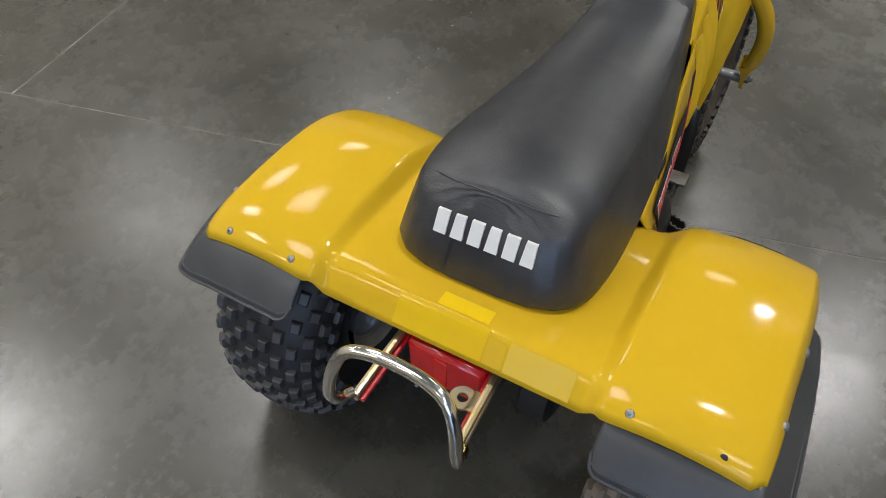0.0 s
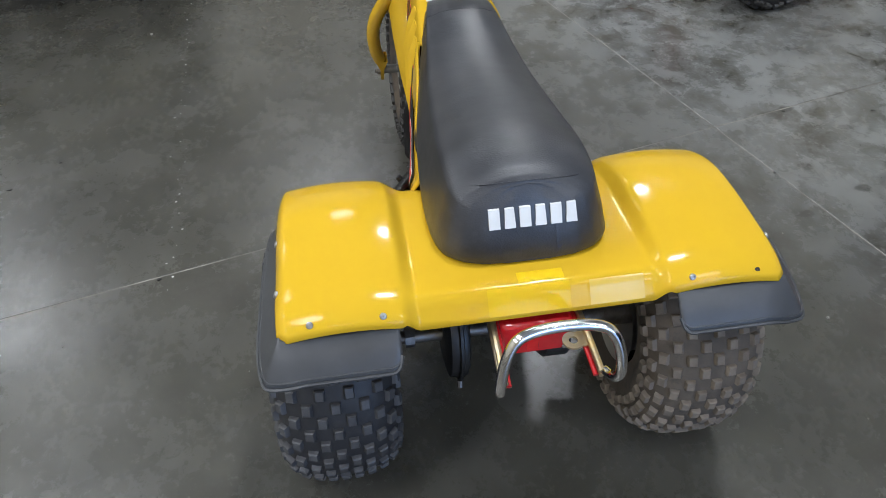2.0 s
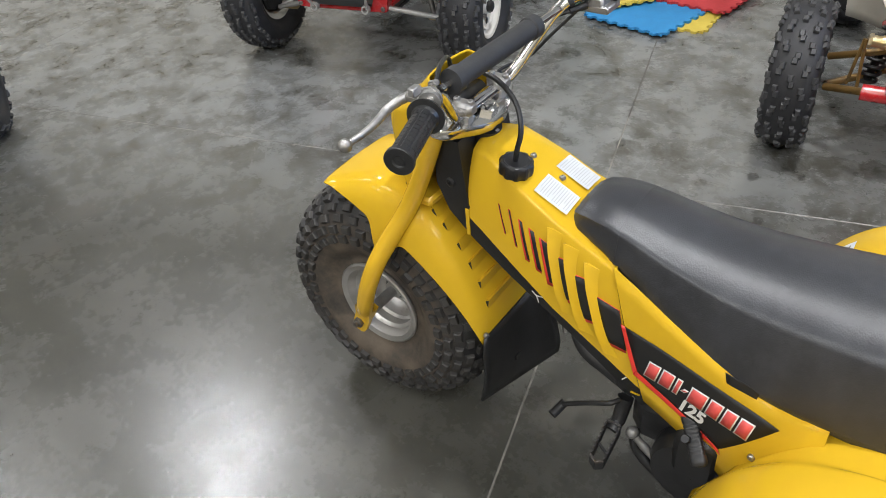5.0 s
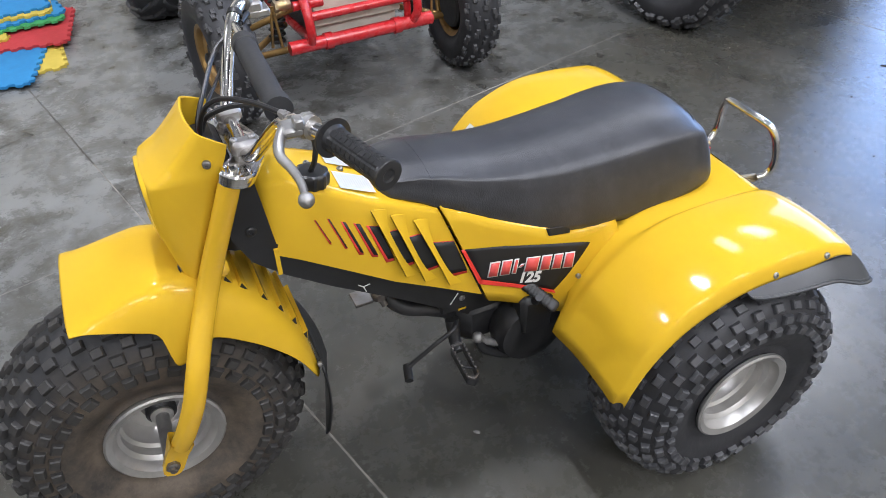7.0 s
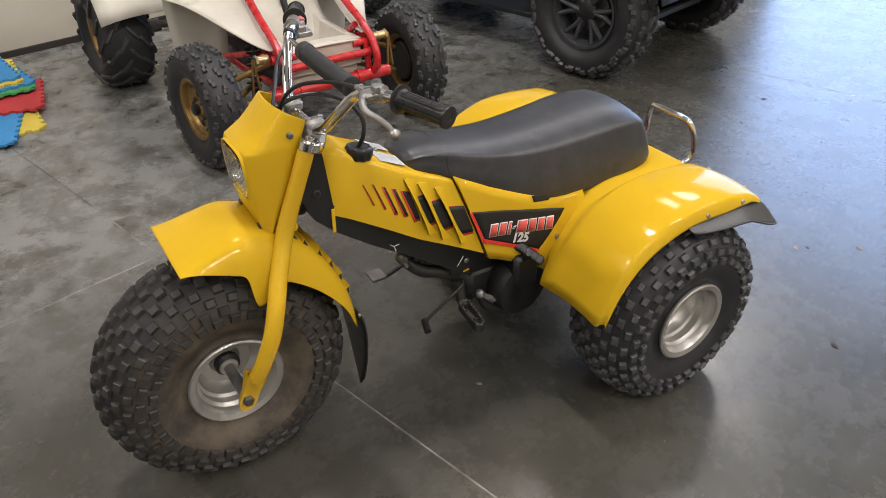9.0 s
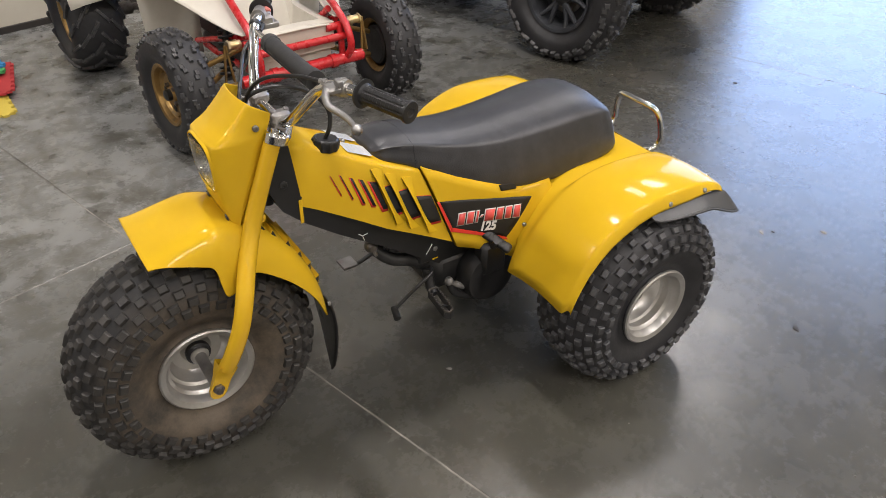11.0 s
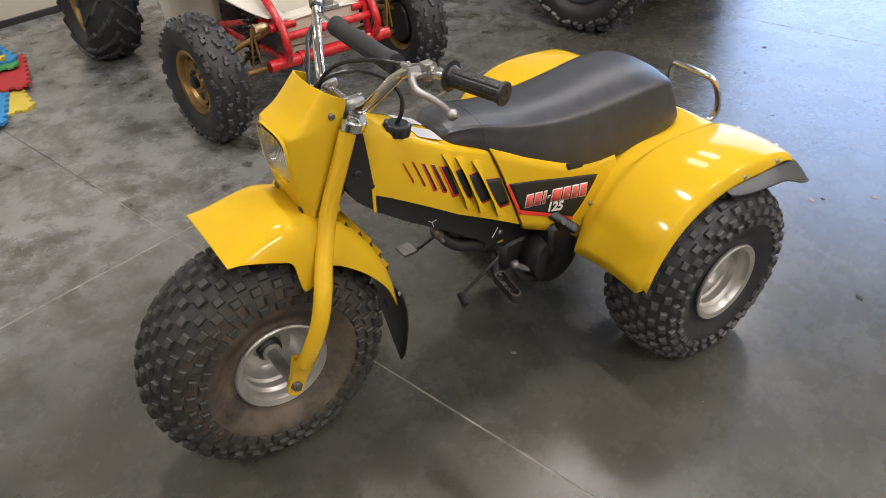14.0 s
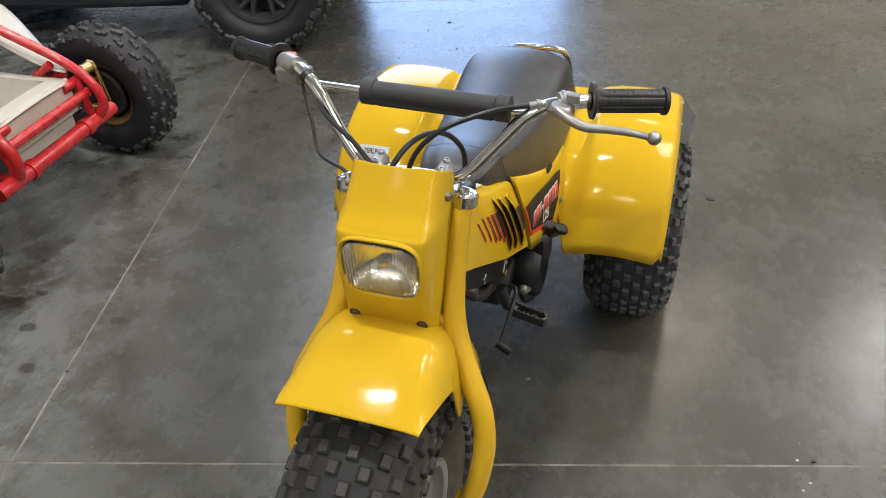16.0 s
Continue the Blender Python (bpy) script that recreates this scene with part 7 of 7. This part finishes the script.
dw = alloy(qd, pose(0.60, 0, 0.355, 0, 0, -90))
alloy(qd, pose(-0.60, 0, 0.355, 0, 0, 90), dw)
alloy(qd, pose(0.60, -1.95, 0.355, 0, 0, -90), dw)
alloy(qd, pose(-0.60, -1.95, 0.355, 0, 0, 90), dw)
rows = []
for y, hw, zb, zt in ((0.52, 0.30, 0.46, 0.66), (0.46, 0.42, 0.44, 0.78), (0.2, 0.45, 0.42, 0.92), (-0.30, 0.50, 0.42, 1.00), (-0.36, 0.53, 0.40, 0.72), (-1.45, 0.53, 0.40, 0.70), (-1.52, 0.52, 0.42, 0.98), (-2.25, 0.50, 0.48, 0.98), (-2.3, 0.46, 0.52, 0.94)):
    rows.append([(hw * q, y, zb + (zt - zb) * f) for q, f in ((-0.85, 0), (-1, 0.2), (-1, 0.75), (-0.88, 0.96), (0, 1), (0.88, 0.96), (1, 0.75), (1, 0.2), (0.85, 0))])
g = Geo().sheet(rows, closed=True)
g.f += [tuple(range(9)), tuple(len(g.v) - 1 - q for q in range(9))]
part("body_shell", g, DARK_BODY, qd, "dark painted body", sharp=40)
for x in (-0.26, 0.26):
    part("seat", Geo().block((x, -1.05, 0.76), (0.44, 0.48, 0.14), 0.35).block((x, -1.36, 1.02), (0.42, 0.14, 0.56), 0.35), LEATHER, qd)
part("steering_wheel", Geo().tube([(0.26 + 0.17 * math.cos(a), -0.58 + 0.06 * math.sin(a), 1.08 + 0.16 * math.sin(a)) for a in (2 * math.pi * k / 24 for k in range(25))], 0.012, 8), BLACK, qd)
for y, z in ((-0.85, 1.75), (-1.5, 1.78)):
    part("cross_bar", Geo().tube([(-0.45, y, z), (0.45, y, z)], 0.022, 12), BLACK, qd)
for s in (1, -1):
    rows = []
    for k in range(13):
        t = k / 12
        a = radians(8 + 160 * t)
        rows.append([(s * (0.35 + 0.36 * u), 0.47 * math.cos(a), 0.42 + 0.38 * math.sin(a)) for u in (j / 5 for j in range(6))])
    part("front_fender", Geo().sheet(rows), DARK_BODY, qd, thick=0.008)
    part("roll_bar", Geo().tube(spline([(s * 0.48, -0.3, 0.8), (s * 0.46, -0.6, 1.3), (s * 0.45, -0.85, 1.75), (s * 0.45, -1.5, 1.78), (s * 0.47, -1.9, 1.2), (s * 0.47, -2.0, 0.8)]), 0.022, 12), BLACK, qd)
    part("control_arm", Geo().tube([(s * 0.2, 0.1, 0.30), (s * 0.5, 0.02, 0.30)], 0.02, 10).tube([(s * 0.2, -0.2, 0.30), (s * 0.5, -0.02, 0.30)], 0.02, 10), BLACK, qd)
part("rocker", Geo().block((0, -0.98, 0.31), (1.12, 1.15, 0.22), 0.2), DARK_BODY, qd, "dark rocker panel")
part("belly", Geo().block((0, -0.95, 0.27), (0.7, 2.3, 0.05), 0.25), BLACK, qd)

# ---------------------------------------------------------------- rack and foam mats
rack = thing("pallet_rack", RM @ pose(1.245, -2.98, 0), "green perforated steel pallet rack upright with beige brace", "rack")
part("upright", Geo().block((0, 0, 1.25), (0.075, 0.07, 2.5), 0.06), GREEN_RACK, rack)
part("upright", Geo().block((0.02, -0.75, 1.25), (0.075, 0.07, 2.5), 0.06), GREEN_RACK, rack)
part("foot_plate", Geo().block((0, 0.01, 0.005), (0.17, 0.15, 0.01), 0.2), GREEN_RACK, rack)
part("foot_plate", Geo().block((0.02, -0.75, 0.005), (0.17, 0.15, 0.01), 0.2), GREEN_RACK, rack)
hole = None
for k in range(11):
    for dx in (-0.018, 0.018):
        z = 0.08 + 0.055 * k
        for face in (0, 1):
            poly = [(0.0085 * math.cos(a), 0.012 + 0.0085 * math.sin(a)) for a in (radians(q) for q in (-20, 20, 60, 100, 140, 180, 200))] + [(0, -0.012)]
            mm = pose(dx, 0.0362, z) if face else pose(-0.0387, dx, z, 0, 0, 90)
            if hole is None:
                hole = part("slot_hole", Geo().prism([(x, q) for x, q in poly], -0.001, 0.001), DECAL_BLACK, rack, m=mm)
            else:
                twin(hole, "slot_hole", rack, mm)
part("brace", Geo().tube([(0.0, -0.03, 0.10), (0.01, -0.72, 0.42)], 0.02, 4), BEIGE, rack, "beige diagonal brace")
part("brace", Geo().tube([(0.0, -0.03, 1.0), (0.01, -0.72, 0.55)], 0.02, 4), GREEN_RACK, rack)


def mat_geo(side=0.47, t=0.012, teeth=15):
    """A foam tile with toothed edges."""
    def edge():
        out = []
        for k in range(teeth):
            a0 = (k + 0.08) / teeth
            a1 = (k + 0.92) / teeth
            d = 0.017 if k % 2 else 0.0
            out += [(a0, d), (a1, d)]
        return out
    pts = []
    for q in range(4):
        for a, d in edge():
            x, y = (a - 0.5) * side, -side / 2 - d + 0.008
            for _ in range(q):
                x, y = -y, x
            pts.append((x, y))
    g2 = Geo()
    k = len(pts)
    h = side / 2 - 0.03
    inner = [(max(-h, min(h, x)), max(-h, min(h, y))) for x, y in pts]
    g2.sheet([[(x, y, z) for x, y in loop] for loop, z in ((inner, 0.0), (pts, 0.0), (pts, t), (inner, t))], closed=True)
    g2.add([(-h, -h, t), (h, -h, t), (h, h, t), (-h, h, t)], [(0, 1, 2, 3)])
    return g2


for x, y, z, rz, mt, tone in ((1.53, -2.655, 0.001, 4, FOAM_YELLOW, "yellow"), (1.62, -2.56, 0.014, -10, FOAM_BLUE, "blue"), (1.47, -2.915, 0.027, -6, FOAM_RED, "red"), (1.83, -2.79, 0.040, -38, FOAM_YELLOW, "yellow"),
                              (1.52, -3.10, 0.053, 7, FOAM_GREEN, "green"), (1.53, -3.13, 0.066, 14, FOAM_BLUE, "blue"), (1.555, -3.17, 0.079, 3, FOAM_YELLOW, "yellow"), (1.58, -3.19, 0.092, 10, FOAM_BLUE, "blue")):
    tagged(part("foam_mat", mat_geo(), mt, m=pose(x, y, z, 0, 0, rz), sharp=20), tone + " interlocking foam floor mat in a loose pile", "foam mat", "foam mats")

# ---------------------------------------------------------------- small things on the floor
rnd = random.Random(11)
for name, mt, count, lab in (("floor_grit", GRIT, 300, "pale specks of grit scattered over the floor"), ("dark_crumbs", GRIT_DARK, 200, "dark crumbs of dirt scattered over the floor")):
    g = Geo()
    for i in range(count):
        x, y = rnd.uniform(-2.4, 3.6), rnd.uniform(-2.2, 2.2)
        if name == "dark_crumbs" and i % 2:              # swept together behind the trike
            x, y = rnd.gauss(-1.75, 0.42), rnd.gauss(-0.55, 0.28)
        if abs(y) < 0.5 and -0.3 < x < 1.4:
            continue
        r = rnd.uniform(0.0012, 0.0034) * (1.6 if rnd.random() < 0.08 else 1)
        n = rnd.randint(5, 7)
        a0 = rnd.uniform(0, 6)
        ring = [(x + r * rnd.uniform(0.6, 1.5) * math.cos(a0 + 6.283 * k / n), y + r * rnd.uniform(0.5, 1.2) * math.sin(a0 + 6.283 * k / n), 0.0) for k in range(n)]
        top = [(x + (p[0] - x) * 0.6, y + (p[1] - y) * 0.6, r * 0.7) for p in ring]
        g.sheet([ring, top], closed=True)
        g.f.append(tuple(range(len(g.v) - n, len(g.v))))
    tagged(part(name, g, mt, recalc=False), lab, "grit", kind="stuff")
tagged(part("plastic_straw", Geo().tube(spline([(3.64, 0.64, 0.006), (3.68, 0.55, 0.006), (3.66, 0.46, 0.006), (3.69, 0.40, 0.006)]), 0.005, 8), DECAL_WHITE), "bent white plastic strip lying on the floor", "plastic strip")

# a line of paint drips along the floor
rng = random.Random(41)
g = Geo()
for k in range(46):
    t = k / 45 + rng.uniform(-0.006, 0.006)
    x, y = 2.6 - 2.1 * t + rng.uniform(-0.01, 0.01), 0.985 - 0.17 * t + rng.gauss(0, 0.012)
    rad = rng.uniform(0.0018, 0.0042)
    ring = [(x + rad * rng.uniform(0.7, 1.2) * math.cos(a), y + rad * rng.uniform(0.7, 1.2) * math.sin(a), 0.0008) for a in (2 * math.pi * q / 7 for q in range(7))]
    g.add(ring, [tuple(range(7))])
tagged(part("paint_drips", g, DECAL_WHITE), "row of small white paint drips on concrete", "paint drips", kind="stuff")

# scraps of debris on the open floor
for x, y, size, mt, tone in ((-0.908, 0.168, 0.012, GRIT, "pale"), (-0.945, 0.189, 0.006, GRIT_DARK, "dark"), (-1.102, 0.289, 0.013, GRIT, "pale"), (-0.539, 0.58, 0.013, GRIT_DARK, "dark"), (-2.012, -0.854, 0.010, GRIT_DARK, "dark"),
                             (0.465, 0.154, 0.008, GRIT, "pale"), (0.536, 0.847, 0.007, GRIT_DARK, "dark"), (1.022, 1.377, 0.008, GRIT_DARK, "dark"), (1.157, 1.253, 0.006, GRIT_DARK, "dark"), (2.106, 1.102, 0.008, GRIT, "pale")):
    ring = [(size * rng.uniform(0.5, 1.2) * math.cos(a) * 1.3, size * rng.uniform(0.5, 1.2) * math.sin(a) * 0.7) for a in (2 * math.pi * q / 8 for q in range(8))]
    g = Geo().sheet([[(a, b, 0.0) for a, b in ring], [(a * 0.9, b * 0.9, 0.0022 + 0.001 * (q % 3)) for q, (a, b) in enumerate(ring)]], closed=True)
    g.f.append(tuple(range(8, 16)))
    tagged(part("floor_scrap", g, mt, m=pose(x, y, 0, 0, 0, rng.uniform(0, 180))), "small " + tone + " scrap of debris on the concrete", "debris", "floor scraps")
